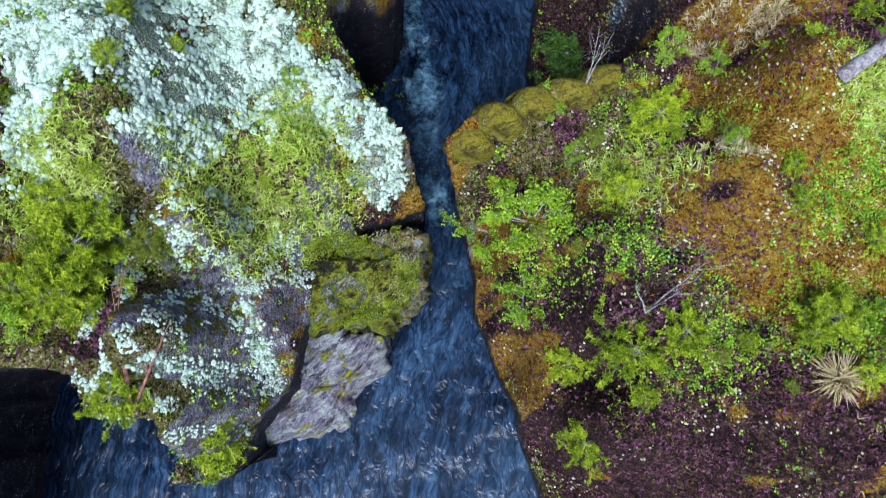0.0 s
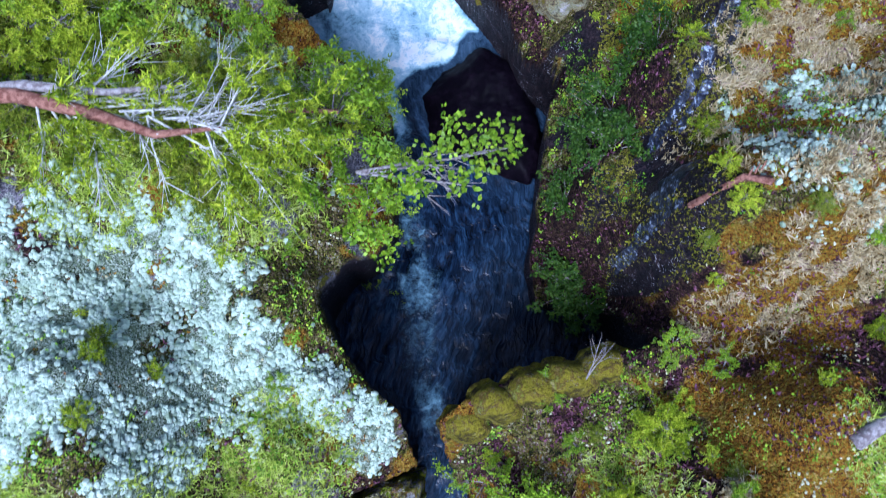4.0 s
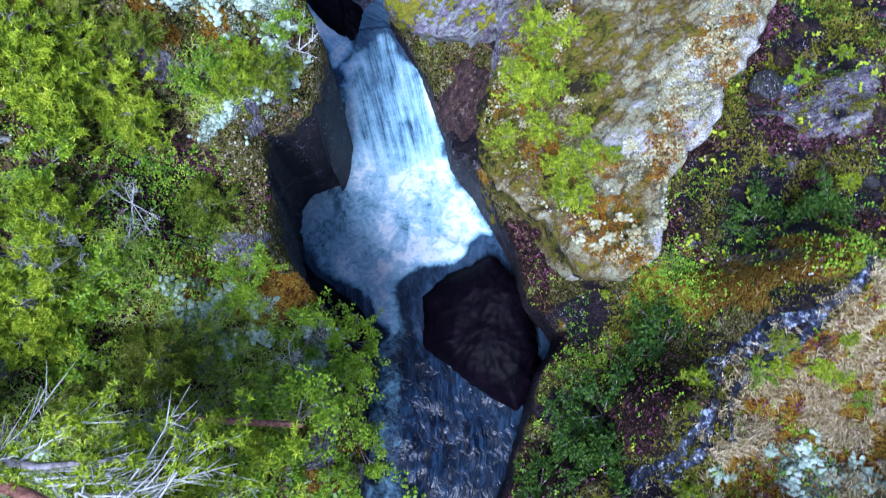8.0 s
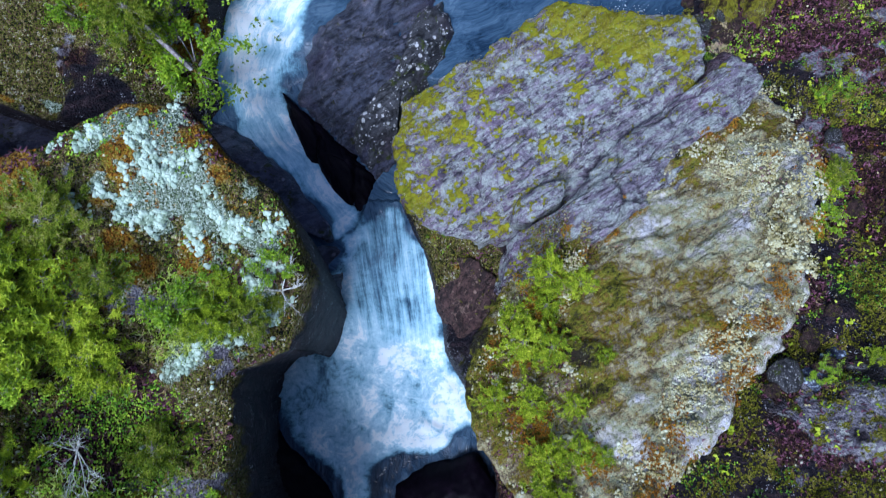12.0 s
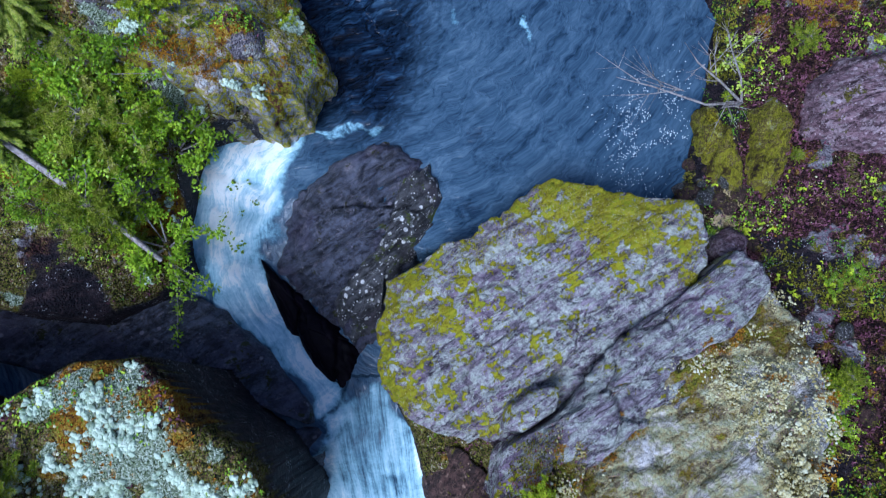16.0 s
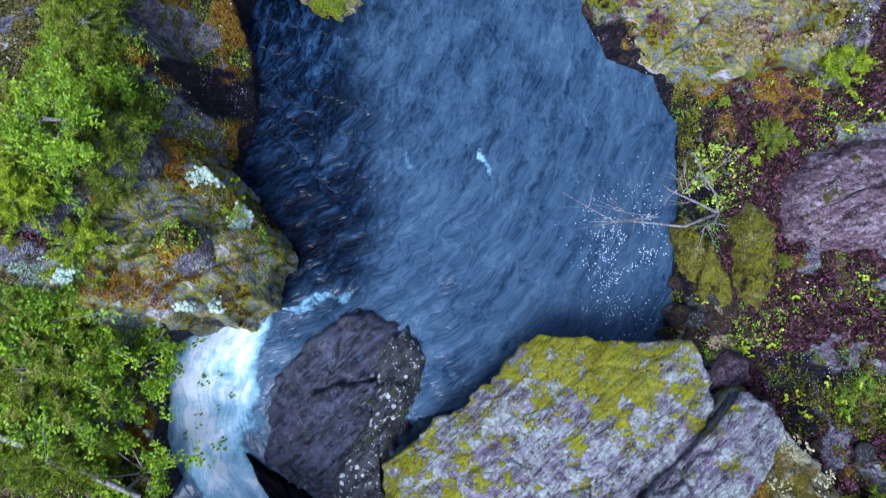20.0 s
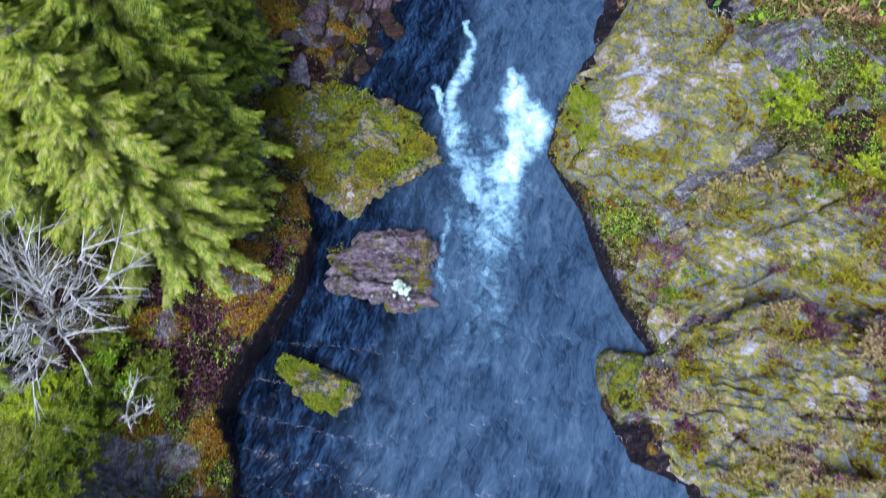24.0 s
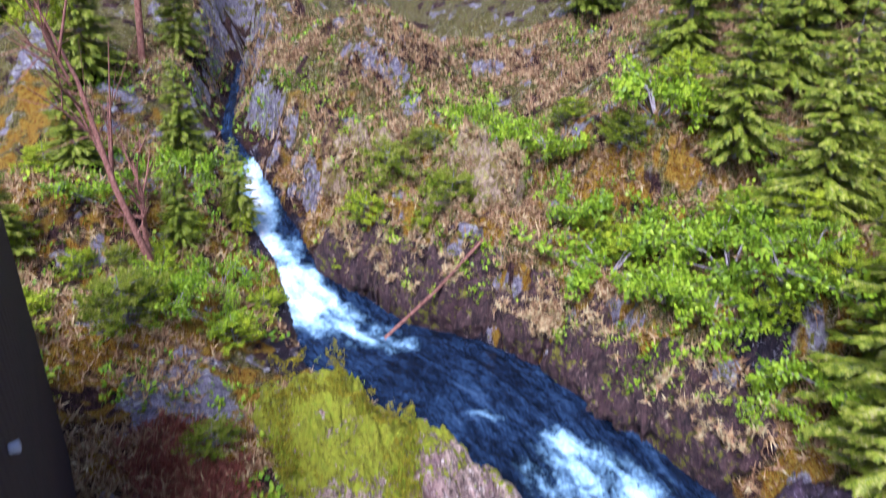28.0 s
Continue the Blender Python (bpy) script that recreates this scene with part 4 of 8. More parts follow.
zone_o = np.clip(zone_o * 1.1 + 0.7 * bits[1] * (zone_o > 0.02) - 0.1, 0, 1)
zone_h = np.clip(zone_h * 1.1 + 0.7 * bits[2] * (zone_h > 0.02) - 0.05, 0, 1) * (1 - 0.6 * zone_l)
zone_r = np.clip(zone_r * 1.1 + 0.7 * bits[3] * (zone_r > 0.02) - 0.1, 0, 1)
zone_w = np.clip(zone_w * 1.1 + 0.5 * bits[4] * (zone_w > 0.02) * (EDGE > 0.05), 0, 1)
zone_h, zone_o = np.clip(zone_h + 0.45 * FAR * smooth(2.6, 0.3, EDGE), 0, 1), zone_o * (1 - 0.3 * FAR * smooth(2.6, 0.3, EDGE))
zone_o = zone_o * (1 - 0.8 * smooth(62, 72, PY))
zone_r = zone_r * (1 - 0.85 * smooth(0.2, 1.0, PX) * smooth(16, 13, PY))
zone_h = np.clip(zone_h + 0.7 * smooth(1.0, 2.0, SLOPE) * smooth(0.2, 0.8, PX) * smooth(4.9, 4.2, PX) * smooth(13, 11, PY), 0, 1)
# pale straw and ochre moss on the slope beside the fall
straw_slope = smooth(4.5, 5.2, PX) * smooth(8.5, 7.2, PX) * smooth(7.2, 8.2, PY) * smooth(11.6, 10.6, PY)
zone_l = np.clip(zone_l + straw_slope * (0.42 + 0.8 * fbm(PX, PY, 0.8, 4, 411)), 0, 1)
zone_o = np.clip(zone_o + straw_slope * (0.3 + 0.9 * fbm(PX, PY, 0.9, 4, 413)), 0, 1)
zone_h, zone_w = zone_h * (1 - 0.6 * straw_slope), zone_w * (1 - 0.5 * straw_slope)
nx, ny = len(GX), len(GY)
idx = np.arange(nx * ny).reshape(ny, nx)
quads = np.stack([idx[:-1, :-1], idx[:-1, 1:], idx[1:, 1:], idx[1:, :-1]], -1).reshape(-1, 4)
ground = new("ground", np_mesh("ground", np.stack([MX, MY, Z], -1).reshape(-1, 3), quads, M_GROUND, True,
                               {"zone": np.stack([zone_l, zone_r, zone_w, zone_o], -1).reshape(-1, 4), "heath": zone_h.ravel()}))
tagged(ground, "mossy rock banks with heath, lichen and wet walls, shade painted in", "ground", kind="structure")


def sample(field, x, y):
    i = np.clip(np.searchsorted(GX, x) - 1, 0, nx - 2)
    j = np.clip(np.searchsorted(GY, y) - 1, 0, ny - 2)
    u, v = np.clip((x - GX[i]) / (GX[i + 1] - GX[i]), 0, 1), np.clip((y - GY[j]) / (GY[j + 1] - GY[j]), 0, 1)
    return (field[j, i] * (1 - u) + field[j, i + 1] * u) * (1 - v) + (field[j + 1, i] * (1 - u) + field[j + 1, i + 1] * u) * v


def ground_z(x, y):
    return float(sample(Z, np.array([x]), np.array([y]))[0])


# ---- the stream ----
# white water: lines with half width (x, y, w) and strength
FOAM_LOW = [
    (1.0, [(-6.7, 23.8, 0.8), (-6.95, 22.6, 1.15), (-7.0, 21.4, 1.1), (-6.2, 20.4, 0.8), (-4.9, 19.6, 0.5), (-3.5, 18.7, 0.4)]),
    (0.3, [(-1.2, 12.3, 0.4), (-0.95, 10.8, 0.5), (-0.7, 8.6, 0.7), (-0.45, 7.0, 0.65), (-0.4, 5.6, 0.5), (-0.1, 4.6, 0.35)]),
    (0.22, [(-0.9, 10.4, 0.7), (-0.5, 8.0, 0.9), (-0.4, 6.0, 0.8), (0.1, 4.4, 0.5)]),
    (0.18, [(0.2, 4.6, 0.4), (0.3, 2.5, 0.5)]),
    (0.45, [(-5.8, 24.2, 0.12), (-4.4, 24.75, 0.12)]),
]
FOAM_MID = [
    (0.88, [(-3.0, 40.7, 0.12), (-2.75, 39.9, 0.45), (-2.45, 39.2, 0.6), (-2.55, 38.4, 0.6), (-2.9, 37.7, 0.5)]),
    (0.48, [(-2.8, 38.2, 0.8), (-3.1, 37.0, 0.9), (-2.9, 36.0, 0.7)]),
    (0.28, [(-3.4, 38.2, 1.3), (-3.3, 36.5, 1.5), (-3.1, 34.6, 1.2), (-2.9, 33.2, 0.7)]),
    (0.6, [(-4.3, 41.9, 0.1), (-4.2, 40.8, 0.22), (-4.35, 39.6, 0.25), (-3.9, 38.3, 0.4), (-3.5, 37.0, 0.35)]),
    (0.6, [(-4.9, 39.7, 0.12), (-4.5, 38.9, 0.16), (-4.0, 38.0, 0.25)]),
    (0.45, [(-4.2, 36.6, 0.12), (-4.1, 35.6, 0.16), (-3.9, 34.4, 0.12)]),
    (0.62, [(-3.0, 53.3, 0.6), (-2.2, 52.3, 1.1), (-1.3, 51.6, 1.1), (-0.4, 50.9, 0.9)]),
]
FOAM_HIGH = [
    (0.54, [(-3.0, 51.8, 0.8), (-2.0, 51.2, 1.2), (-0.8, 50.3, 1.4), (0.4, 49.7, 1.2)]),
    (0.42, [(-2.4, 51.6, 1.8), (-1.0, 50.4, 2.1), (0.6, 49.6, 1.8), (1.5, 48.6, 1.3)]),
    (0.3, [(-1.0, 49.6, 1.6), (0.4, 48.2, 1.7), (1.4, 47.2, 1.0)]),
    (0.42, [(-2.0, 50.4, 1.0), (-0.3, 49.3, 1.0), (1.0, 49.2, 0.8), (1.7, 50.1, 0.4)]),
    (0.45, [(-5.8, 53.7, 0.2), (-5.0, 53.8, 0.25)]),
    (0.85, [(-18.9, 68.4, 0.5), (-18.1, 65.6, 1.2), (-16.6, 62.7, 1.3), (-14.6, 60.3, 1.4), (-12.9, 58.7, 1.4), (-11.2, 57.9, 1.0)]),
    (0.55, [(-12.2, 58.2, 1.1), (-10.4, 57.4, 1.0), (-8.6, 57.1, 0.6)]),
    (0.5, [(-2.1, 28.4, 0.1), (-1.8, 28.0, 0.12)]),
    (0.35, [(-3.6, 28.2, 0.1), (-3.4, 27.9, 0.1)]),
]
FOAM_LINES = FOAM_LOW + FOAM_MID + FOAM_HIGH


POOL_FOAM = [(-3.0, 19.2), (-3.4, 18.0), (-3.9, 16.8), (-4.6, 15.6), (-4.95, 14.8), (-4.25, 14.1), (-3.7, 13.7), (-3.0, 13.1), (-2.4, 12.8), (-1.7, 12.4), (-1.25, 11.6), (-1.0, 12.2), (-1.1, 13.0), (-0.8, 13.4), (-0.35, 13.8), (0.4, 14.3), (1.15, 14.95), (0.6, 15.6), (-0.2, 16.4), (-0.9, 17.9), (-1.5, 18.7), (-2.2, 19.4)]
CURTAIN = [(-3.2, 19.2), (-2.2, 19.5), (-1.3, 18.4), (-0.8, 17.4), (-0.5, 16.3), (-1.9, 15.8), (-2.8, 15.9), (-3.1, 17.4)]
CHUTE = [(-7.9, 23.4), (-6.2, 24.2), (-6.0, 22.0), (-6.1, 20.8), (-3.1, 18.5), (-4.0, 18.6), (-6.6, 19.6), (-7.9, 20.8)]


def white_water(px, py):
    """How white the water is, from the lines above, with ragged borders."""
    wx, wy = px + 0.32 * fbm(px, py, 0.7, 4, 181), py + 0.32 * fbm(px, py, 0.7, 4, 182)
    v, far = np.zeros(px.shape), smooth(34, 36, py)
    for strength, line in FOAM_LINES:
        for (ax, ay, aw), (bx, by, bw) in zip(line, line[1:]):
            ex, ey = bx - ax, by - ay
            s = np.clip(((wx - ax) * ex + (wy - ay) * ey) / (ex * ex + ey * ey), 0, 1)
            d = np.hypot(wx - ax - s * ex, wy - ay - s * ey) / (aw + (bw - aw) * s)
            v = np.maximum(v, strength * (smooth(1.25, 0.45, d) * (1 - far) + far * smooth(1.7, 0.1, d)))
    pool = signed_distance(wx, wy, POOL_FOAM)
    crest = np.exp(-((py - 14.4 - 0.45 * (px + 0.5)) / 0.75) ** 2) * smooth(-4.0, -1.2, px)
    veil = 0.69 + 0.28 * crest + 0.22 * smooth(14.9, 16.3, py) + 0.08 * smooth(-3.0, -1.5, px)
    veil = veil - 0.42 * smooth(0.2, -0.4, signed_distance(px, py, CURTAIN)) * smooth(16.0, 17.2, py)
    return np.maximum(v * (pool > -0.05), smooth(0.12, -0.28, pool) * veil)


def water_sheet(name, xs, ys, label):
    px, py = np.meshgrid(xs, ys)
    run, off, level, away = along_stream(px, py)
    foam = white_water(px, py)
    streak = fbm(run, off * 3.2, 1.3, 4, 81)
    curl = fbm(px + 0.5 * fbm(px, py, 0.8, 2, 3), py + 0.5 * fbm(px, py, 0.8, 2, 4), 0.5, 4, 91)
    ragged = smooth(38, 40, py)
    f = np.clip(foam * (0.9 + (0.35 + 0.35 * ragged) * streak + 0.3 * curl), 0, 1)
    edge = signed_distance(px, py, CHANNEL)
    wave = 0.035 * streak + 0.02 * fbm(px, py, 0.3, 2, 101) + foam * 0.10 * curl + 0.03 * fbm(run, off, 0.9, 2, 103)
    z = level + wave
    # the curtain of the fall runs straight down its face
    fx, fy = 0.42, -0.91
    fall = smooth(0.1, -0.3, signed_distance(px, py, CURTAIN)) * smooth(15.9, 17.0, py - 0.2 * (px + 1.5))
    chute = smooth(0.15, -0.2, signed_distance(px, py, CHUTE))
    z = z + fall * 0.1 * fbm((px * fx + py * fy) * 0.3, (px * fy - py * fx) * 2.2, 0.7, 3, 107)
    calm_run, calm_off = run + 0.25 * curl, off + 0.12 * curl
    in_fall = fall > 0.02
    run, off = np.where(in_fall, px * fx + py * fy, calm_run), np.where(in_fall, px * fy - py * fx, calm_off)
    drop = np.maximum(fall, 0.75 * chute)
    # dark reflection of the left bank, painted along the pool's left side
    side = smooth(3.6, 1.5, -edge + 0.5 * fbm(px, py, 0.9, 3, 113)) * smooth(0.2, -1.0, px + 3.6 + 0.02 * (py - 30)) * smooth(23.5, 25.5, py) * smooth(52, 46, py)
    # the gorge's shade is put into the colour too; the upper rapids are just darker
    painted_dark = np.clip(np.maximum.reduce([smooth(16, 11, py) * (0.85 + 0.3 * fbm(px, py, 1.6, 2, 111)), 1.0 * side, 0.95 * smooth(42.0, 46.0, py + 0.7 * np.clip(px + 1, -2, 3))]), 0, 1)
    keep = (edge < 1.6)
    n = np.arange(px.size).reshape(px.shape)
    quads = np.stack([n[:-1, :-1], n[:-1, 1:], n[1:, 1:], n[1:, :-1]], -1)
    ok = keep[:-1, :-1] & keep[:-1, 1:] & keep[1:, 1:] & keep[1:, :-1]
    quads = quads[ok]
    used = np.unique(quads)
    remap = np.zeros(px.size, np.int64)
    remap[used] = np.arange(len(used))
    v = np.stack([px, py, z], -1).reshape(-1, 3)[used]
    ob = new(name, np_mesh(name, v, remap[quads], M_WATER, True, {"foam": f.ravel()[used], "painted_dark": painted_dark.ravel()[used], "drop": drop.ravel()[used], "flow": np.stack([run, off, 0 * run, 0 * run + 1], -1).reshape(-1, 4)[used]}))
    return tagged(ob, label, "river", kind="structure")


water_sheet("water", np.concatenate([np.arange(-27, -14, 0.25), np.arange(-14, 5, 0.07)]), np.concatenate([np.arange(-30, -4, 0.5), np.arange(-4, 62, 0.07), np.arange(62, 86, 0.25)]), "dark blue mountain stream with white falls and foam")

def foam_flecks(name, count, centre, spread_x, spread_y, size, seed, label):
    """Small flat flecks of foam drifting on the water."""
    rng = np.random.default_rng(seed)
    x, y = centre[0] + spread_x * rng.normal(0, 1, count), centre[1] + spread_y * rng.normal(0, 1, count)
    ok = (signed_distance(x, y, CHANNEL) < -0.1) & (fbm(x, y, 0.5, 3, seed) > -0.12)
    x, y = x[ok], y[ok]
    a = 2 * np.pi * np.arange(7) / 7
    disc = np.array([(math.cos(k) * (1 + 0.3 * math.sin(3 * k)), math.sin(k), 0.0) for k in a] + [(0, 0, 0.25)])
    tri = np.array([(k, (k + 1) % 7, 7) for k in range(7)])
    v, f = scattered(disc, tri, np.stack([x, y, along_stream(x, y)[2] + 0.055], -1), size * rng.uniform(0.4, 1.3, len(x)), rng, 0.0)
    return tagged(new(name, np_mesh(name, v, f, M_FOAM)), label, "foam", kind="stuff")


foam_flecks("foam_flecks", 1100, (1.55, 26.6), 0.5, 0.8, 0.0115, 5, "white foam flecks drifting at the pool's shore")

# ---- rocks ----
def blocks(u, v, seed):
    """Broken blocks: a random number for the block at each point, and the gap to the next block."""
    iu, iv = np.floor(u).astype(np.int64), np.floor(v).astype(np.int64)

    def h(a, b, k):
        n = (a * 374761393 + b * 668265263 + (seed * 31 + k) * 974634721) & 0xFFFFFFFF
        n = ((n ^ (n >> 13)) * 1274126177) & 0xFFFFFFFF
        return ((n ^ (n >> 16)) & 0xFFFFFF) / 0xFFFFFF
    one, two, pick = np.full(u.shape, 1e9), np.full(u.shape, 1e9), np.zeros(u.shape)
    for du in (-1, 0, 1):
        for dv in (-1, 0, 1):
            a, b = iu + du, iv + dv
            d = (a + 0.1 + 0.8 * h(a, b, 0) - u) ** 2 + (b + 0.1 + 0.8 * h(a, b, 1) - v) ** 2
            near = d < one
            two = np.where(near, one, np.minimum(two, d))
            pick = np.where(near, h(a, b, 2), pick)
            one = np.where(near, d, one)
    return pick, np.sqrt(two) - np.sqrt(one)


def outline_ring(outline, count, jag, seed, soft):
    """The closed outline, resampled evenly with small bites and bulges."""
    pts = np.array([p[:2] for p in outline], float)
    nxt = np.roll(pts, -1, 0)
    seg = np.hypot(*(nxt - pts).T)
    cum = np.concatenate([[0], np.cumsum(seg)])
    at = np.linspace(0, cum[-1], count, endpoint=False)
    i = np.searchsorted(cum, at, "right") - 1
    f = ((at - cum[i]) / seg[i])[:, None]
    ring = pts[i] * (1 - f) + nxt[i] * f
    for k in range(soft):
        ring = 0.5 * ring + 0.25 * (np.roll(ring, 1, 0) + np.roll(ring, -1, 0))
    c = ring.mean(0)
    d = (ring - c) / np.hypot(*(ring - c).T)[:, None]
    pick, gap = blocks(ring[:, 0] / 0.5, ring[:, 1] / 0.5, seed + 2)
    bite = jag * fbm(ring[:, 0], ring[:, 1], 0.9, 4, seed) + 0.55 * jag * (pick - 0.6) + 0.35 * jag * vnoise(ring[:, 0] * 7, ring[:, 1] * 7, seed)
    return ring + d * bite[:, None], c


def plane_of(outline):
    a = np.array(outline, float)
    k, *_ = np.linalg.lstsq(np.c_[a[:, :2], np.ones(len(a))], a[:, 2], rcond=None)
    return k


def rock(name, outline, foot, material, label, category="rock", bulge=0.15, round_off=0.12, rough=0.08, strata=0.0, turn=0.5, jag=0.08, under=0.15, seed=1, fine=True, group="", tone=None, period=0.7, soft=3):
    """A boulder or slab: tilted top, rounded brow, steep broken sides down to the foot."""
    xy = np.array([p[:2] for p in outline], float)
    around, reach = np.hypot(*(np.roll(xy, -1, 0) - xy).T).sum(), np.hypot(*(xy - xy.mean(0)).T).mean()
    step = 0.055 if fine else 0.1
    count, rings = int(np.clip(around / step, 70, 380)), int(np.clip(reach / step * 1.15, 16, 84))
    ring, c = outline_ring(outline, count, jag, seed, int(soft * count / 100) + 2)
    k = plane_of(outline)
    ca, sa = math.cos(turn), math.sin(turn)

    def top(x, y, t):
        u, v = x * ca + y * sa, -x * sa + y * ca
        z = k[0] * x + k[1] * y + k[2] + bulge * (1 - t * t) - round_off * t ** 7
        z = z + rough * fbm(x, y, 0.9, 4, seed + 3) + 0.3 * rough * fbm(x, y, 0.2, 2, seed + 5)
        if strata:
            wu, wv = u + 0.3 * fbm(x, y, 0.9, 3, seed + 7), v + 0.22 * fbm(x, y, 0.7, 3, seed + 8)
            pick, gap = blocks(wu / (period * 3.0), wv / period, seed + 9)
            chip, slit = blocks(wu / (period * 1.0), wv / (period * 0.34), seed + 11)
            z = z + strata * (1.1 * (pick - 0.5) - 0.45 * np.exp(-(gap / 0.06) ** 2) + 0.42 * (chip - 0.5) - 0.15 * np.exp(-(slit / 0.08) ** 2))
        return z
    verts, ts = [np.array([[c[0], c[1], float(top(np.array([c[0]]), np.array([c[1]]), np.array([0.0]))[0])]])], []
    for i in range(1, rings + 1):
        t = (i / rings) ** 0.75
        p = c + (ring - c) * t
        verts.append(np.c_[p, top(p[:, 0], p[:, 1], np.full(count, t))])
        ts.append(np.full(count, t))
    rim = verts[-1]
    d = (ring - c) / np.hypot(*(ring - c).T)[:, None]
    sides = 14 if fine else 8
    turn_at = np.cumsum(np.hypot(*(np.roll(ring, -1, 0) - ring).T))
    for i in range(1, sides + 1):
        s = i / sides
        z = rim[:, 2] * (1 - s) + foot * s
        out = -under * math.sin(s * 2.4) + 0.10 * fbm(turn_at, z * 1.7, 0.6, 3, seed + 13) + 0.22 * (blocks(turn_at / 0.9, z / 0.35, seed + 15)[0] - 0.5) * min(1, s * 5) + 0.05
        verts.append(np.c_[ring + d * out[:, None], z])
    total = rings + sides
    faces = []
    r = np.arange(count)
    q = (r + 1) % count
    for i in range(total - 1):
        a, b = 1 + i * count, 1 + (i + 1) * count
        faces.append(np.stack([a + r, b + r, b + q, a + q], -1))
    faces.append(np.stack([np.zeros(count, int), 1 + r, 1 + q, 1 + q], -1))
    v = np.concatenate(verts)
    o = v.mean(0)
    o[2] = foot
    fq = np.concatenate(faces[:-1])
    me = bpy.data.meshes.new(name)
    tri = [(0, int(1 + i), int(1 + (i + 1) % count)) for i in range(count)]
    me.from_pydata((v - o).tolist(), [], fq.tolist() + tri)
    me.polygons.foreach_set("use_smooth", np.full(len(me.polygons), True, bool))
    if tone:
        shade_of = me.attributes.new("tone", "FLOAT", "POINT")
        shade_of.data.foreach_set("value", tone(v[:, 0], v[:, 1]).astype(np.float32))
    me.materials.append(material)
    ob = new(name, me)
    ob.location = o
    tagged(ob, label, category, group)
    return ob, lambda x, y: top(np.asarray(x, float), np.asarray(y, float), np.full(np.shape(x), 0.5))


SLAB_A = [(-0.32, 24.52, 1.9), (1.12, 24.53, 1.7), (2.57, 24.71, 1.6), (3.15, 23.7, 1.6), (2.85, 22.7, 1.6), (1.9, 21.35, 1.75), (1.25, 20.15, 1.65), (0.5, 19.15, 1.4), (-0.38, 18.8, 1.0), (-1.73, 18.75, 0.5), (-2.64, 19.5, 0.3), (-3.04, 21.43, 0.4), (-2.33, 22.14, 0.8), (-1.05, 23.6, 1.6)]
SLAB_B = [(0.4, 19.1, 1.9), (1.75, 20.65, 1.9), (2.9, 23.1, 1.7), (3.56, 24.0, 1.6), (4.2, 23.59, 1.8), (5.05, 22.54, 2.5), (5.51, 20.92, 3.2), (5.29, 18.8, 4.0), (4.99, 17.99, 4.4), (4.27, 16.15, 4.9), (3.64, 14.78, 4.6), (3.68, 13.59, 4.0), (3.19, 13.13, 3.8), (2.28, 13.4, 3.6), (1.76, 14.02, 3.2), (0.85, 14.87, 2.4), (0.15, 15.84, 2.0), (0.33, 17.36, 2.0), (0.27, 18.35, 2.0)]
DARK_C = [(-5.7, 21.2, 0.0), (-5.6, 22.9, 0.1), (-4.12, 24.5, 0.15), (-2.93, 24.3, 0.3), (-2.48, 22.97, 0.2), (-3.0, 21.35, -0.1), (-2.8, 20.53, -0.4), (-3.25, 19.73, -0.6), (-4.76, 20.58, -0.3)]
DARK_D = [(-6.0, 21.1, -0.3), (-5.38, 20.8, -0.3), (-4.3, 20.4, -0.35), (-3.2, 19.85, -0.5), (-3.15, 18.65, -0.75), (-4.05, 19.15, -0.6), (-5.0, 19.8, -0.45)]
DARK_E = [(-0.63, 13.1, -2.25), (0.17, 13.6, -2.05), (1.06, 14.3, -1.85), (1.9, 13.7, -1.6), (2.6, 12.2, -1.7), (2.4, 10.6, -2.1), (1.5, 10.9, -2.3), (0.87, 11.2, -2.35), (-0.39, 11.75, -2.35)]
LEDGE_F = [(-3.35, 17.9, -0.5), (-3.2, 17.3, -0.9), (-3.3, 16.4, -1.6), (-3.95, 15.75, -1.9), (-4.5, 14.9, -2.1), (-5.2, 14.4, -1.6), (-4.9, 16, -0.8), (-4.4, 17.6, -0.2)]
LEDGE_H = [(-5.2, 14.0, -1.8), (-4.4, 13.8, -2.2), (-3.44, 13.15, -2.2), (-1.9, 12.5, -2.3), (-1.35, 11.8, -2.3), (-2.2, 11.5, -1.8), (-4.2, 12.3, -1.2)]
ROCK_J = [(-1.46, 18.42, -0.5), (-0.36, 18.6, 0.1), (0.4, 18.2, 0.4), (0.5, 17.38, 0.2), (-0.1, 16.7, -0.9), (-0.75, 17.2, -0.9)]
PURPLE = [(4.51, 28.38, 0.9), (4.96, 29.32, 1.1), (6.71, 29.9, 1.3), (7.16, 27.44, 1.4), (5.48, 27.05, 1.2), (4.68, 27.59, 0.9)]
ROCK_M = [(-9.2, 38.5, 0.8), (-7.28, 39.2, 0.7), (-5.79, 38.95, 0.55), (-4.45, 38.05, 0.4), (-4.5, 37.65, 0.3), (-5.37, 36.7, 0.35), (-6.61, 36.05, 0.35), (-7.48, 36.3, 0.5), (-8.4, 36.8, 0.7)]
ROCK_N = [(-6.75, 34.85, 0.35), (-5.98, 35.45, 0.45), (-5.24, 35.8, 0.5), (-4.3, 35.7, 0.4), (-4.05, 34.3, 0.3), (-4.38, 33.75, 0.3), (-5.35, 33.75, 0.35), (-6.2, 34.05, 0.35), (-6.6, 34.4, 0.35)]
ROCK_I = [(-7.3, 31.95, 0.2), (-7.1, 32.4, 0.25), (-5.96, 32.2, 0.3), (-5.35, 32.0, 0.2), (-5.62, 31.1, 0.2), (-6.34, 31.2, 0.2)]
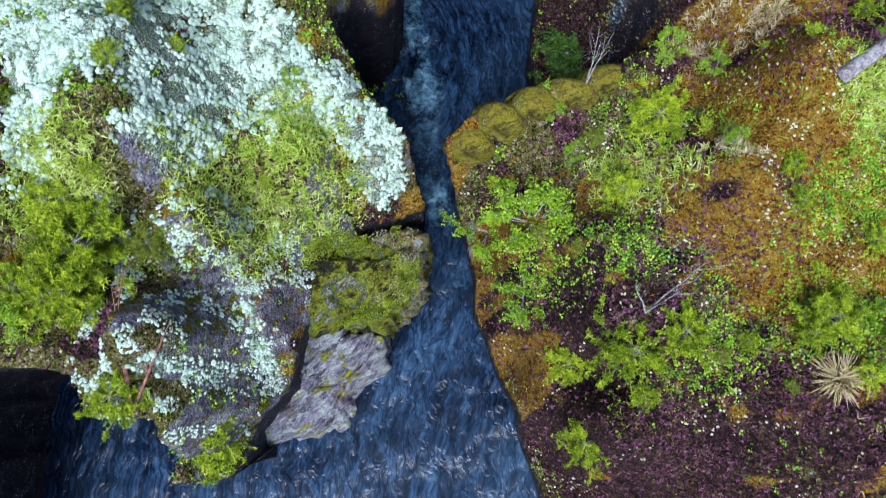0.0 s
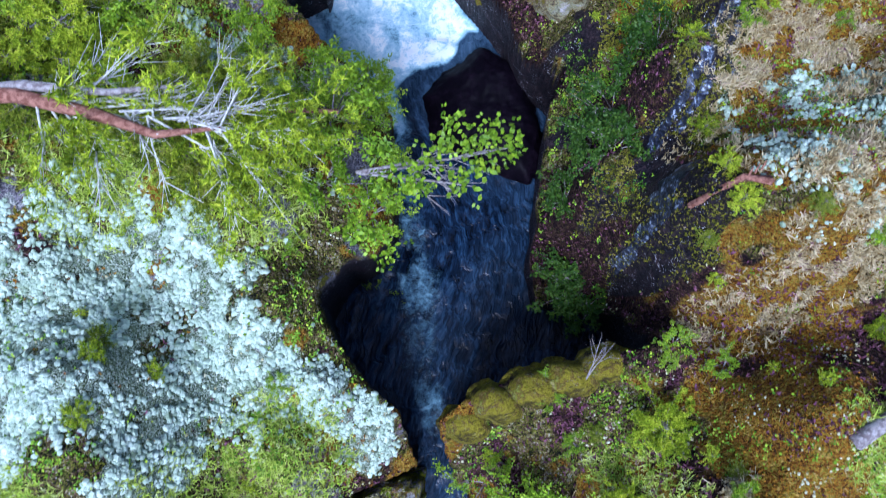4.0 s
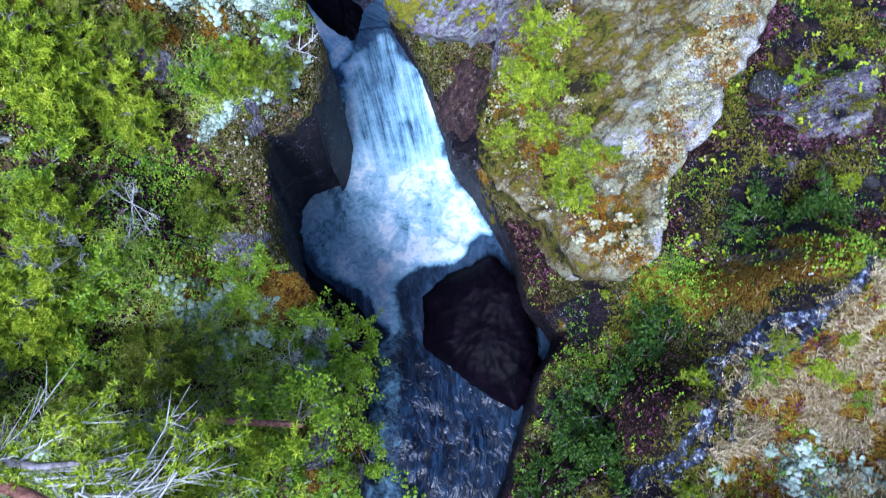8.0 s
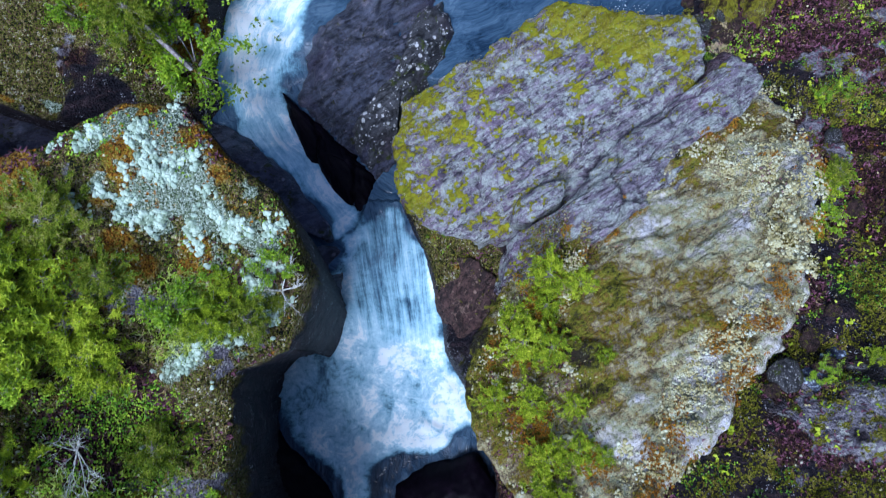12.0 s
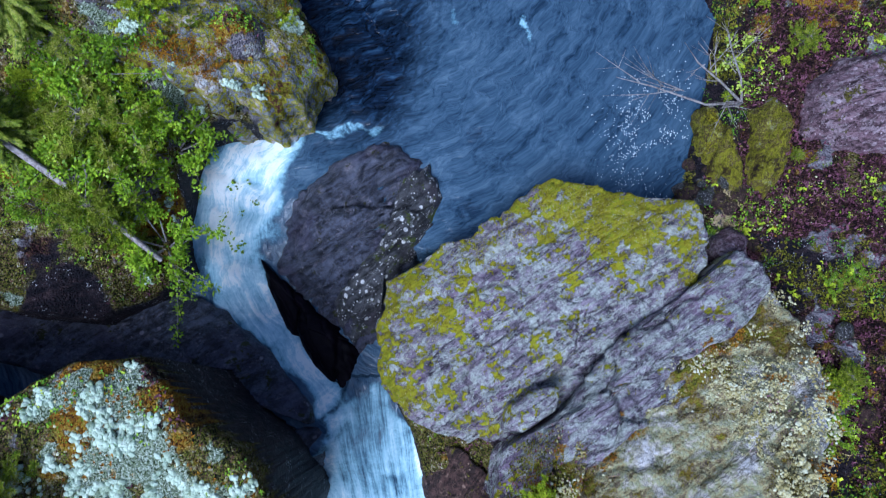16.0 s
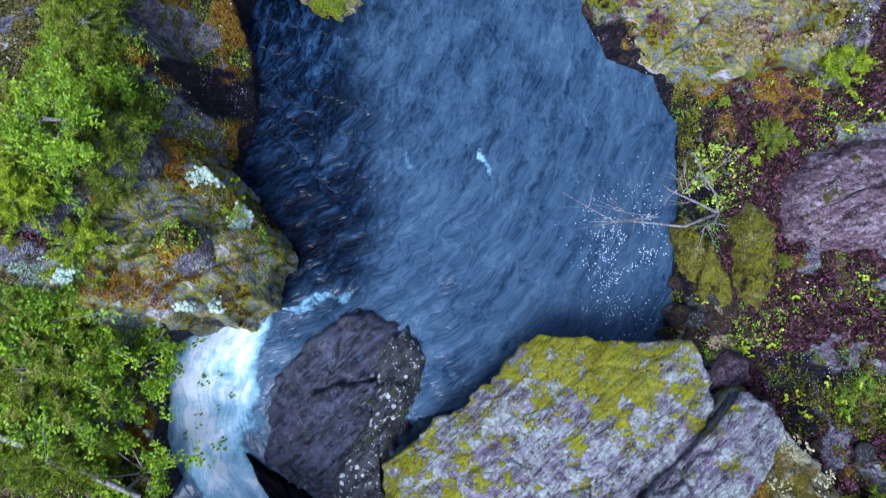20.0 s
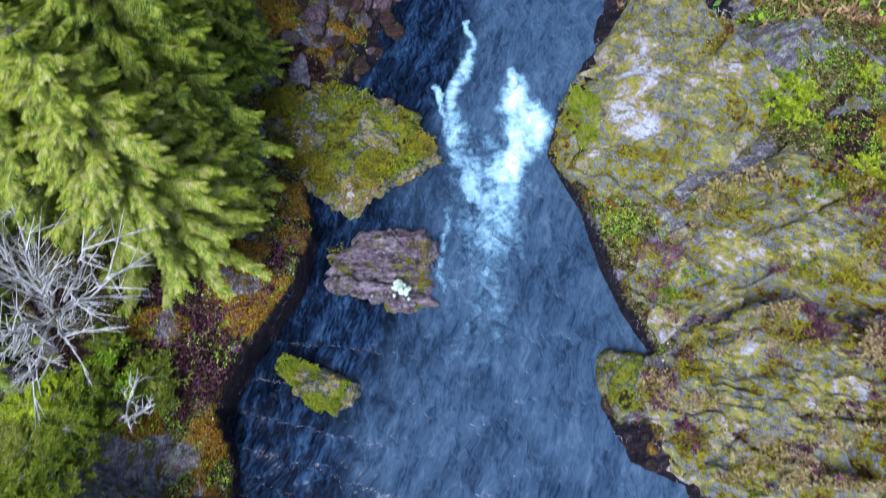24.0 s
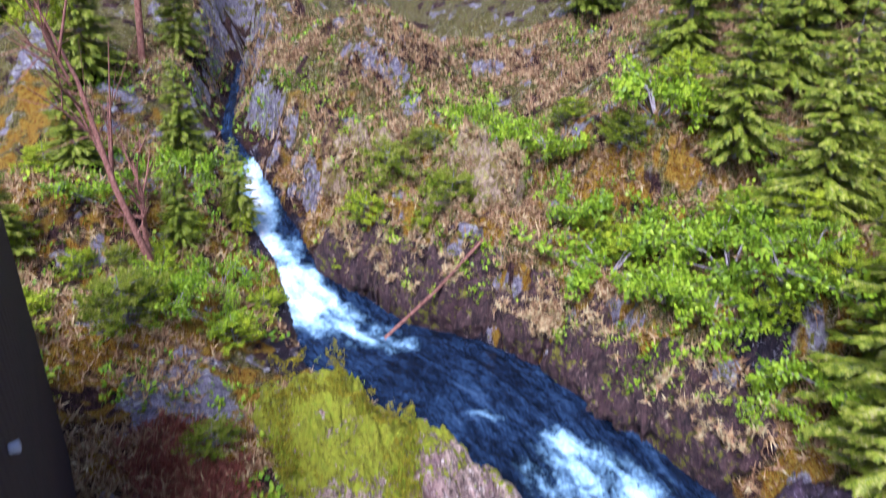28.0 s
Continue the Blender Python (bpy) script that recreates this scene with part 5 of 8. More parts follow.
ROCK_G = [(-6.0, 45.9, 0.4), (-7.4, 46.2, 1.1), (-8.9, 46.9, 1.5), (-10.9, 49.3, 1.9), (-12.4, 51.2, 2.2), (-12.2, 53.0, 2.7), (-10.2, 53.6, 3.0), (-8.6, 52.3, 2.9), (-7.2, 51.6, 2.6), (-6.6, 49.6, 2.3), (-6.3, 48.0, 1.7), (-5.8, 46.8, 1.0)]
ROCK_G2 = [(-6.75, 49.6, 2.4), (-7.5, 51.4, 2.7), (-6.2, 51.5, 2.4), (-3.95, 49.7, 1.8), (-3.9, 48.7, 1.5), (-5.0, 47.9, 1.5), (-5.8, 47.2, 1.5), (-6.35, 48.2, 1.9)]
ROCK_G3 = [(-6.0, 46.5, 0.7), (-5.5, 47.5, 0.9), (-4.7, 47.5, 0.7), (-4.6, 46.9, 0.5), (-5.3, 46.1, 0.4)]
MOSSROCK = [(-3.4, 2.4, 1.7), (-2.5, 3.1, 1.5), (-1.63, 3.2, 1.1), (-0.97, 3.5, 0.8), (-0.3, 3.42, 0.6), (-0.38, 2.62, 0.35), (-0.45, 2.06, 0.1), (-1.11, 1.39, 0.1), (-1.68, 1.25, 0.3), (-2.5, 1.2, 0.8), (-3.4, 1.3, 1.5)]
LOWROCK = [(-4.1, 1.2, 1.4), (-2.85, 1.5, 0.2), (-1.4, 1.4, -1.0), (-1.35, 0.6, -1.9), (-2.1, -0.1, -2.0), (-3.0, -1.05, -2.0), (-4.3, -1.2, -1.6), (-4.9, -0.4, 0.3), (-4.6, 0.6, 1.2)]
BLOCK = [(0.95, 20.35, 1.85), (1.05, 19.95, 1.9), (0.55, 19.3, 1.8), (0.2, 19.3, 1.7), (0.25, 19.75, 1.75), (0.6, 20.2, 1.8)]
RIGHT_SLAB = [(-1.84, 38.88, 0.7), (-1.6, 40.04, 0.8), (-0.59, 41.94, 0.9), (-0.07, 43.3, 1.0), (1.5, 42.9, 1.9), (2.2, 41.3, 2.3), (2.9, 39.8, 2.5), (2.4, 38.0, 2.3), (1.5, 37.6, 1.9), (0.5, 36.8, 1.5), (-0.8, 37.2, 0.9), (-1.5, 37.8, 0.7)]
MID_SLAB = [(-0.14, 35.84, 0.9), (0.57, 36.4, 1.3), (1.8, 37.3, 1.8), (3.3, 38.3, 2.4), (5.0, 37.2, 2.8), (5.1, 34.6, 2.8), (3.2, 34.9, 2.2), (1.4, 34.4, 1.4), (1.1, 33.7, 1.0), (0.26, 34.8, 0.7)]
KERB_RIGHT = [(2.0, 44.6, 0.8), (2.0, 47.2, 1.2), (3.0, 48.0, 2.4), (4.2, 47.0, 2.6), (4.2, 44.9, 2.4), (3.2, 43.9, 1.4)]


LEDGE_K = [(-14, 17.0, 0.5), (-9.0, 17.3, 0.4), (-6.6, 18.6, 0.2), (-4.8, 18.5, -0.1), (-3.75, 17.9, -0.5), (-3.85, 18.35, -0.55), (-5.1, 19.15, -0.35), (-6.5, 19.75, -0.2), (-7.6, 19.9, 0.0), (-9.0, 19.0, 0.3), (-14, 18.6, 0.5)]
SLAB_R = [(0.35, 33.1, 0.5), (1.1, 33.2, 0.8), (1.44, 34.1, 1.2), (3.3, 34.6, 2.0), (5.1, 34.2, 2.6), (4.9, 31.0, 2.4), (2.4, 30.8, 1.0), (1.5, 31.3, 0.5), (0.5, 31.9, 0.4)]
rock("wet_ledge", LEDGE_K, -1.4, M_SLATE, "black wet rock floor of the side cleft", "rock", 0.1, 0.15, 0.2, 0.06, 0.3, 0.08, 0.0, 27)
slab_r, slab_r_z = rock("bank_slab", SLAB_R, -0.8, M_RIDGE, "pale broken slab with straw and moss above the pool", "boulder", 0.2, 0.25, 0.22, 0.6, 2.75, 0.2, 0.1, 28, period=0.9, soft=4)
BANK_ROCK = [(-7.82, 27.14, 2.15), (-6.86, 26.45, 2.15), (-5.88, 25.75, 1.85), (-5.57, 25.08, 1.65), (-5.72, 24.21, 1.95), (-6.22, 23.77, 2.35), (-7.45, 23.55, 3.15), (-8.88, 23.65, 3.75), (-9.58, 24.25, 4.15), (-9.31, 25.37, 4.15), (-8.8, 26.44, 3.35)]
bank_rock, bank_rock_z = rock("bank_boulder", BANK_ROCK, -0.6, M_RIDGE, "pale layered rock with moss and lichen above the pool", "boulder", 0.2, 0.35, 0.25, 0.35, 0.6, 0.25, 0.05, 37, tone=lambda x, y: 0.25 * fbm(x, y, 1.0, 3, 277), period=0.8)
slab_a, slab_a_z = rock("flat_boulder", SLAB_A, -1.2, M_SLAB, "huge flat grey boulder with yellow-green moss beside the pool", "boulder", 0.12, 0.14, 0.1, 0.15, 0.9, 0.14, 0.25, 3, period=0.85, soft=2, tone=lambda x, y: np.clip(0.9 * smooth(22.3, 24.4, y + 0.25 * x) - 0.5 * smooth(0.5, 2.2, x - 0.3 * (y - 22)) + 0.4 * smooth(-0.8, -2.4, x), -1, 1))
slab_b, slab_b_z = rock("tilted_boulder", SLAB_B, -1.0, M_PALE, "huge tilted pale boulder grown over with lichen and shrubs", "boulder", 0.35, 0.3, 0.18, 0.2, 0.9, 0.2, 0.45, 4, period=0.8, soft=3, tone=lambda x, y: np.clip(1.3 * np.exp(-(((x - 4.45) / 0.45) ** 2 + ((y - 17.0 - 1.4 * (x - 4.45)) / 0.7) ** 2)) + 0.7 * smooth(2.6, 4.6, x + 0.15 * (18 - y)) - 1.0 * smooth(3.0, 1.2, x - 0.1 * (y - 15)) * smooth(20.0, 18.0, y) - 0.2 * smooth(20, 22, y) + 0.35 * fbm(x, y, 1.4, 3, 271), -1, 1))
SHELF = [(3.55, 24.0), (4.2, 23.45), (3.8, 22.3), (3.2, 20.9), (2.4, 20.0), (1.8, 19.1), (1.1, 18.3), (0.35, 17.9), (0.35, 19.0), (1.1, 19.8), (1.7, 21.3), (2.75, 22.8)]
SHELF = [(x, y, float(slab_b_z(x, y)) + 0.04 + 0.1 * (x < 2.75 and y > 18.9 and k > 6)) for k, (x, y) in enumerate(SHELF)]
rock("layered_slab", SHELF, 0.2, M_SLAB, "purple-grey layered slab along the tilted boulder's edge", "boulder", 0.06, 0.1, 0.08, 0.2, 0.95, 0.12, 0.1, 41, period=0.5, soft=2, tone=lambda x, y: -0.6 + 0 * x)
rock("pink_stone", [(3.3, 24.35, 0.9), (3.65, 24.75, 0.95), (4.05, 24.65, 0.95), (4.15, 24.25, 0.9), (3.75, 23.95, 0.9), (3.4, 24.0, 0.9)], -0.1, M_PURPLE, "small pinkish rock at the flat boulder's corner", "rock", 0.15, 0.15, 0.06, 0.05, 0.9, 0.08, 0.05, 42, False)
rock("wedged_block", BLOCK, 0.2, M_SLAB, "small grey rock block wedged between two boulders", "rock", 0.05, 0.08, 0.04, 0.02, 0.5, 0.04, 0.05, 5, False)
rock("wet_rock", DARK_C, -1.6, M_SLATE, "wet black rock with pale specks above the fall", "rock", 0.22, 0.2, 0.2, 0.24, 0.8, 0.2, 0.1, 6, period=0.8)
RIDGE_C = [(-3.0, 24.3, 0.35), (-2.5, 23.6, 0.35), (-2.55, 22.7, 0.3), (-3.1, 21.4, 0.0), (-2.9, 20.5, -0.3), (-3.4, 19.9, -0.5), (-4.2, 20.6, -0.2), (-3.7, 21.6, 0.1), (-3.4, 22.8, 0.3), (-3.5, 23.7, 0.35)]
rock("wet_ridge", RIDGE_C, -1.4, M_SPECK, "dark rock ridge with white specks beside the pool", "rock", 0.34, 0.25, 0.16, 0.14, 0.9, 0.16, 0.05, 26, period=0.6)
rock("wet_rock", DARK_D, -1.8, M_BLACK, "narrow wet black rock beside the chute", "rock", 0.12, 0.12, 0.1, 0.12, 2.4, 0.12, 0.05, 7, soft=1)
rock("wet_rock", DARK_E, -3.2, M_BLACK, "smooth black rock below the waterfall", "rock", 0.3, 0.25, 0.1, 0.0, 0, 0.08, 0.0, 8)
rock("wet_rock", LEDGE_F, -3.2, M_SLATE, "wet dark ledge beside the waterfall", "rock", 0.15, 0.2, 0.12, 0.03, 1.2, 0.1, 0.0, 9)
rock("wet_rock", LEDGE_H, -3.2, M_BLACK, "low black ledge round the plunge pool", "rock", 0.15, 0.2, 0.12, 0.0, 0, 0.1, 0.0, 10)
rock("brown_rock", ROCK_J, -2.8, M_MAROON, "wet brown rock at the waterfall's lip", "rock", 0.12, 0.12, 0.1, 0.03, 0.4, 0.1, 0.15, 11, False)
rock("purple_boulder", PURPLE, -0.2, M_PURPLE, "rounded purple-grey boulder on the bank", "boulder", 0.5, 0.4, 0.12, 0.14, 0.4, 0.12, 0.1, 12, soft=6)
rock_m, rock_m_z = rock("mossy_rock", ROCK_M, -0.8, M_GREENROCK, "low rock covered with green moss beside the rapid", "rock", 0.3, 0.25, 0.2, 0.25, 0.2, 0.28, 0.15, 13, period=0.6)
rock_n, rock_n_z = rock("square_rock", ROCK_N, -0.8, M_SQUARE, "square grey rock with a white lichen spot in the stream", "rock", 0.2, 0.2, 0.2, 0.3, 0.15, 0.32, 0.1, 14, soft=1, period=0.55)
rock_i, rock_i_z = rock("mossy_rock", ROCK_I, -0.8, M_GREENROCK, "small round mossy rock in the pool", "rock", 0.3, 0.3, 0.15, 0.1, 0.4, 0.25, 0.05, 15)
cleft, cleft_z = rock("cleft_boulder", ROCK_G, -0.6, M_PINK, "large mossy boulder with a pink broken face beside the rapids", "boulder", 0.6, 0.7, 0.45, 0.25, 2.2, 0.35, 0.1, 16, soft=6, tone=lambda x, y: np.clip(2.0 * smooth(47.5, 50.0, y - 0.25 * (x + 8) + 0.8 * fbm(x, y, 1.2, 3, 287)) - 0.7, -1, 1))
rock("cleft_boulder", ROCK_G2, -0.6, M_PINK, "pink boulder half split off beside the rapids", "boulder", 0.35, 0.4, 0.35, 0.25, 2.2, 0.3, 0.1, 35, soft=3, tone=lambda x, y: np.clip(1.8 * smooth(48.8, 50.8, y + 0.3 * (x + 5) + 0.6 * fbm(x, y, 1.0, 3, 289)) - 0.8, -1, 1))
rock("mossy_rock", ROCK_G3, -0.4, M_GREENROCK, "mossy block wedged under the split boulder", "rock", 0.2, 0.25, 0.2, 0.1, 0.4, 0.2, 0.05, 43, False)
mossrock, mossrock_z = rock("mossy_rock", MOSSROCK, -3.2, M_GREENROCK, "moss-topped rock block low in the gorge", "rock", 0.25, 0.35, 0.3, 0.25, 0.4, 0.3, 0.1, 17, soft=5, tone=lambda x, y: -0.7 + 0.9 * smooth(-1.2, -0.4, x))
rock("grey_rock", LOWROCK, -3.4, M_SLAB, "grey lichened rock sloping into the stream", "rock", 0.3, 0.3, 0.25, 0.25, 0.7, 0.25, 0.0, 18, tone=lambda x, y: -0.3 + 0.6 * smooth(-2.4, -4.0, x) + 0.4 * fbm(x, y, 0.8, 3, 279))
slab_q, slab_q_z = rock("bank_slab", RIGHT_SLAB, -0.8, M_RIDGE, "broad grey slab with yellow moss beside the rapid", "boulder", 0.3, 0.3, 0.22, 0.6, 2.75, 0.18, 0.15, 19, period=0.9, soft=4, tone=lambda x, y: np.clip(-0.9 * smooth(-0.8, -1.6, x) * smooth(40.5, 39.0, y) + 1.0 * np.exp(-((x - 0.1) / 1.0) ** 2 - ((y - 39.6) / 1.7) ** 2) + 0.3 * fbm(x, y, 1.1, 3, 353), -1, 1))
rock("mossy_rock", [(-0.25, 33.5, 0.3), (0.6, 33.6, 0.5), (1.0, 33.2, 0.55), (0.8, 32.4, 0.4), (0.3, 31.9, 0.3), (-0.1, 32.6, 0.3)], -0.8, M_GREENROCK, "low mossy block at the water's edge", "rock", 0.2, 0.25, 0.15, 0.05, 0.4, 0.15, 0.1, 38, False)
slab_m, slab_m_z = rock("bank_slab", MID_SLAB, -0.8, M_RIDGE, "layered slab with yellow-green moss above the stream", "boulder", 0.25, 0.3, 0.22, 0.6, 2.75, 0.18, 0.15, 31, period=0.9, soft=4)
CRAGS_B = [(-13.2, 62.9, 5.0), (-11.4, 61.5, 5.0), (-10.0, 62.6, 5.2), (-9.6, 64.6, 6.6), (-11.6, 65.6, 7.4), (-14.0, 65.2, 7.2)]
CLIFF_A = [(-13.3, 61.0, 3.4), (-10.9, 59.7, 3.0), (-8.5, 58.5, 2.6), (-7.9, 60.4, 3.6), (-10.2, 61.8, 4.4), (-12.6, 63.0, 5.0)]
CLIFF_B = [(-8.7, 58.5, 2.6), (-6.0, 58.1, 2.4), (-3.5, 56.5, 2.2), (-2.4, 58.0, 3.2), (-5.0, 60.0, 3.8), (-8.2, 60.6, 4.2)]
CLIFF_C = [(-3.6, 56.5, 2.2), (-1.8, 54.6, 1.9), (-0.1, 53.6, 1.9), (1.7, 51.6, 1.9), (3.1, 52.6, 3.0), (1.0, 55.4, 3.4), (-2.2, 58.0, 3.4)]
CRAGS_D = [(-9.4, 61.6, 5.0), (-7.4, 60.9, 4.8), (-5.2, 61.6, 5.2), (-4.6, 63.4, 6.4), (-6.4, 64.8, 7.4), (-8.8, 64.2, 7.0)]
crag_d, crag_d_z = rock("tan_crag", CRAGS_D, 3.0, M_TAN, "tan broken rock crag above the brown wall", "rock", 0.3, 0.6, 0.9, 0.7, 0.5, 0.5, 0.1, 44, period=0.9, tone=lambda x, y: -0.2 + 0 * x)
crag, crag_z = rock("tan_crag", CRAGS_B, 3.0, M_TAN, "tan rock crag with moss on the slope", "rock", 0.3, 0.6, 0.9, 0.7, 0.3, 0.5, 0.1, 36, period=0.9, tone=lambda x, y: -0.5 + 0 * x)
cliff_a, cliff_a_z = rock("brown_cliff", CLIFF_A, 0.3, M_MAROON, "dark brown wet rock wall above the rapids", "rock", 0.3, 0.5, 0.7, 0.5, 0.4, 0.4, 0.2, 32, period=0.8)
cliff_b, cliff_b_z = rock("brown_cliff", CLIFF_B, 0.2, M_MAROON, "brown rock wall with straw along the stream", "rock", 0.3, 0.5, 0.7, 0.5, 0.2, 0.4, 0.2, 33, period=0.8)
cliff_c, cliff_c_z = rock("brown_cliff", CLIFF_C, 0.0, M_MAROON, "maroon rock wall beside the white rapid", "rock", 0.3, 0.5, 0.7, 0.5, 0.8, 0.4, 0.2, 34, period=0.8)
rock("purple_rock", [(2.3, 48.2, 1.2), (2.2, 50.2, 1.5), (3.4, 51.3, 2.6), (4.8, 50.0, 3.0), (4.6, 47.6, 2.8), (3.2, 47.4, 2.0)], -0.4, M_DARKPURPLE, "dark purple rock wall above the rapid", "rock", 0.4, 0.5, 0.5, 0.4, 1.0, 0.4, 0.1, 45, period=0.9, soft=2)
rock("purple_rock", KERB_RIGHT, -0.6, M_DARKPURPLE, "purple-brown rock at the water's edge", "rock", 0.4, 0.5, 0.45, 0.35, 1.0, 0.4, 0.1, 20, period=0.8, soft=2)


M_BROW = mosaic_material("golden_moss", ((0.1, (0.03, 0.02, 0.006)), (0.25, (0.12, 0.1, 0.006)), (0.4, (0.22, 0.19, 0.008)), (0.52, (0.3, 0.26, 0.012)), (0.62, (0.14, 0.08, 0.02)), (0.75, (0.24, 0.26, 0.012)), (0.9, (0.34, 0.28, 0.1))), turn=0.3)
for k, (x, y, r) in enumerate([(3.1, 5.75, 0.45), (2.45, 5.5, 0.55), (1.75, 5.3, 0.5), (1.1, 5.05, 0.5), (0.55, 4.7, 0.42)]):
    ring = [(x + r * 1.15 * math.cos(a * math.pi / 4), y + r * 0.8 * math.sin(a * math.pi / 4), ground_z(x, y) + 0.02) for a in range(8)]
    rock("moss_mound", ring, ground_z(x, y) - 0.7, M_BROW, "rounded mound of golden-olive moss on the gorge rim", "moss mound", 0.22, 0.3, 0.1, 0.0, 0.0, 0.1, 0.05, 60 + k, group="moss mounds on the gorge rim", soft=6)
M_OLIVE = mosaic_material("olive_mossy_rock", ((0.1, (0.02, 0.012, 0.012)), (0.22, (0.07, 0.05, 0.01)), (0.34, (0.17, 0.16, 0.008)), (0.46, (0.28, 0.27, 0.012)), (0.56, (0.1, 0.06, 0.03)), (0.68, (0.32, 0.32, 0.02)), (0.85, (0.3, 0.26, 0.25))), turn=1.5)
mound_a, mound_a_z = rock("mossy_mound", [(2.4, 27.4, 0.35), (2.8, 27.65, 0.5), (3.33, 27.0, 0.7), (3.8, 26.1, 0.75), (3.9, 25.5, 0.6), (3.2, 25.75, 0.4), (2.6, 26.4, 0.25)], -0.3, M_OLIVE, "rock face grown over with olive moss at the pool's shore", "rock", 0.2, 0.3, 0.15, 0.2, 1.5, 0.15, 0.05, 51, period=0.4, soft=5)
mound_b, mound_b_z = rock("mossy_mound", [(3.6, 27.5, 0.75), (4.0, 28.0, 0.85), (4.45, 27.55, 1.0), (4.5, 26.4, 1.0), (4.3, 25.6, 0.85), (3.85, 26.1, 0.8)], 0.0, M_OLIVE, "rock face grown over with olive moss on the bank", "rock", 0.2, 0.3, 0.15, 0.2, 1.5, 0.15, 0.05, 52, period=0.4, soft=5)


def stone_mesh(name, seed, material):
    bm = bmesh.new()
    bmesh.ops.create_icosphere(bm, subdivisions=2, radius=1.0)
    rng = random.Random(seed)
    o = Vector((rng.uniform(-9, 9), rng.uniform(-9, 9), 0))
    for v in bm.verts:
        n = noise.noise(v.co * 0.9 + o) * 0.45 + noise.noise(v.co * 2.3 + o) * 0.15
        v.co *= 1 + n
        v.co.x *= 1.2
        v.co.z *= 0.6
    me = bpy.data.meshes.new(name)
    bm.to_mesh(me)
    bm.free()
    me.polygons.foreach_set("use_smooth", np.full(len(me.polygons), True, bool))
    me.materials.append(material)
    return me


DARK_STONES = [stone_mesh("stone", 40 + i, M_SPECK if i == 0 else M_MAROON) for i in range(4)]
SHORE_STONES = [stone_mesh("stone", 60 + i, (M_MAROON, M_PURPLE, M_STONE)[i % 3]) for i in range(6)]
STONES = [stone_mesh("stone", i, (M_STONE, M_PURPLE, M_MOSSY, M_STONE, M_GREYSTONE)[i % 5]) for i in range(10)]


def stones(count, xs, ys, sizes, label, group, seed, keep=None, sink=0.25, kinds=None):
    rng = random.Random(seed)
    made = 0
    while made < count:
        x, y = rng.uniform(*xs), rng.uniform(*ys)
        if keep and not keep(x, y):
            continue
        s = rng.uniform(*sizes) * rng.choice((0.6, 0.8, 1, 1.3))
        ob = new("stone", rng.choice(kinds or STONES))
        ob.matrix_basis = pose(x, y, ground_z(x, y) + s * (0.6 - sink) * 0.5, rng.uniform(-12, 12), rng.uniform(-12, 12), rng.uniform(0, 360)) @ Matrix.Scale(s, 4)
        tagged(ob, label, "stone", group)
        made += 1


def on_bank(x, y):
    e = float(sample(EDGE, np.array([x]), np.array([y]))[0])
    return 0.05 < e


stones(120, (-8.6, -5.0), (39.6, 45.6), (0.09, 0.26), "purple-brown rounded shore stone", "stones on the gravel shore", 1, on_bank, kinds=SHORE_STONES)
stones(14, (-13.0, -10.2), (41.8, 46.5), (0.3, 0.6), "pale grey boulder beside the building", "boulders beside the building", 2, on_bank)
stones(22, (2.6, 4.4), (23.8, 26.5), (0.06, 0.18), "dark wet stone on the pool's shore", "stones on the pool's shore", 3, on_bank, kinds=DARK_STONES)
stones(26, (2.5, 3.9), (24.8, 26.1), (0.08, 0.22), "dark wet stone beside the flat boulder", "stones beside the flat boulder", 6, on_bank, kinds=DARK_STONES)
stones(26, (-1.0, 4.0), (30.6, 34.5), (0.08, 0.2), "dark stone at the pool's edge", "stones at the pool's edge", 4, on_bank, kinds=DARK_STONES)
stones(20, (5.2, 8.5), (14.0, 24.0), (0.08, 0.25), "dark purple stone on the wet slope", "stones on the wet slope", 5, on_bank, kinds=DARK_STONES)


def rill(points, width, seed):
    """A thin winding ribbon of water lying on the slope."""
    rng = np.random.default_rng(seed)
    pts = np.array(points, float)
    s = np.linspace(0, len(pts) - 1, 12 * len(pts))
    x = np.interp(s, np.arange(len(pts)), pts[:, 0]) + 0.2 * fbm(s, s * 0, 0.5, 3, seed)
    y = np.interp(s, np.arange(len(pts)), pts[:, 1]) + 0.09 * fbm(s, s * 0, 0.6, 3, seed + 1)
    w = width * (0.55 + 0.9 * np.abs(fbm(s, s * 0 + 5, 0.5, 3, seed + 2)))
    dx, dy = np.gradient(x), np.gradient(y)
    n = np.hypot(dx, dy) + 1e-6
    rows = []
    for f in (-1.0, -0.4, 0.4, 1.0):
        px, py = x - dy / n * w * f, y + dx / n * w * f
        rows.append(np.stack([px, py, sample(Z, px, py) + 0.05 - 0.03 * abs(f)], -1))
    k = len(s)
    v = np.concatenate(rows)
    faces = np.array([(r * k + i, r * k + i + 1, (r + 1) * k + i + 1, (r + 1) * k + i) for r in range(3) for i in range(k - 1)])
    ob = new("rill", np_mesh("rill", v, faces, M_RILL))
    return tagged(ob, "thin white water trickling down the wet rock", "rill", "rills on the wet slope")


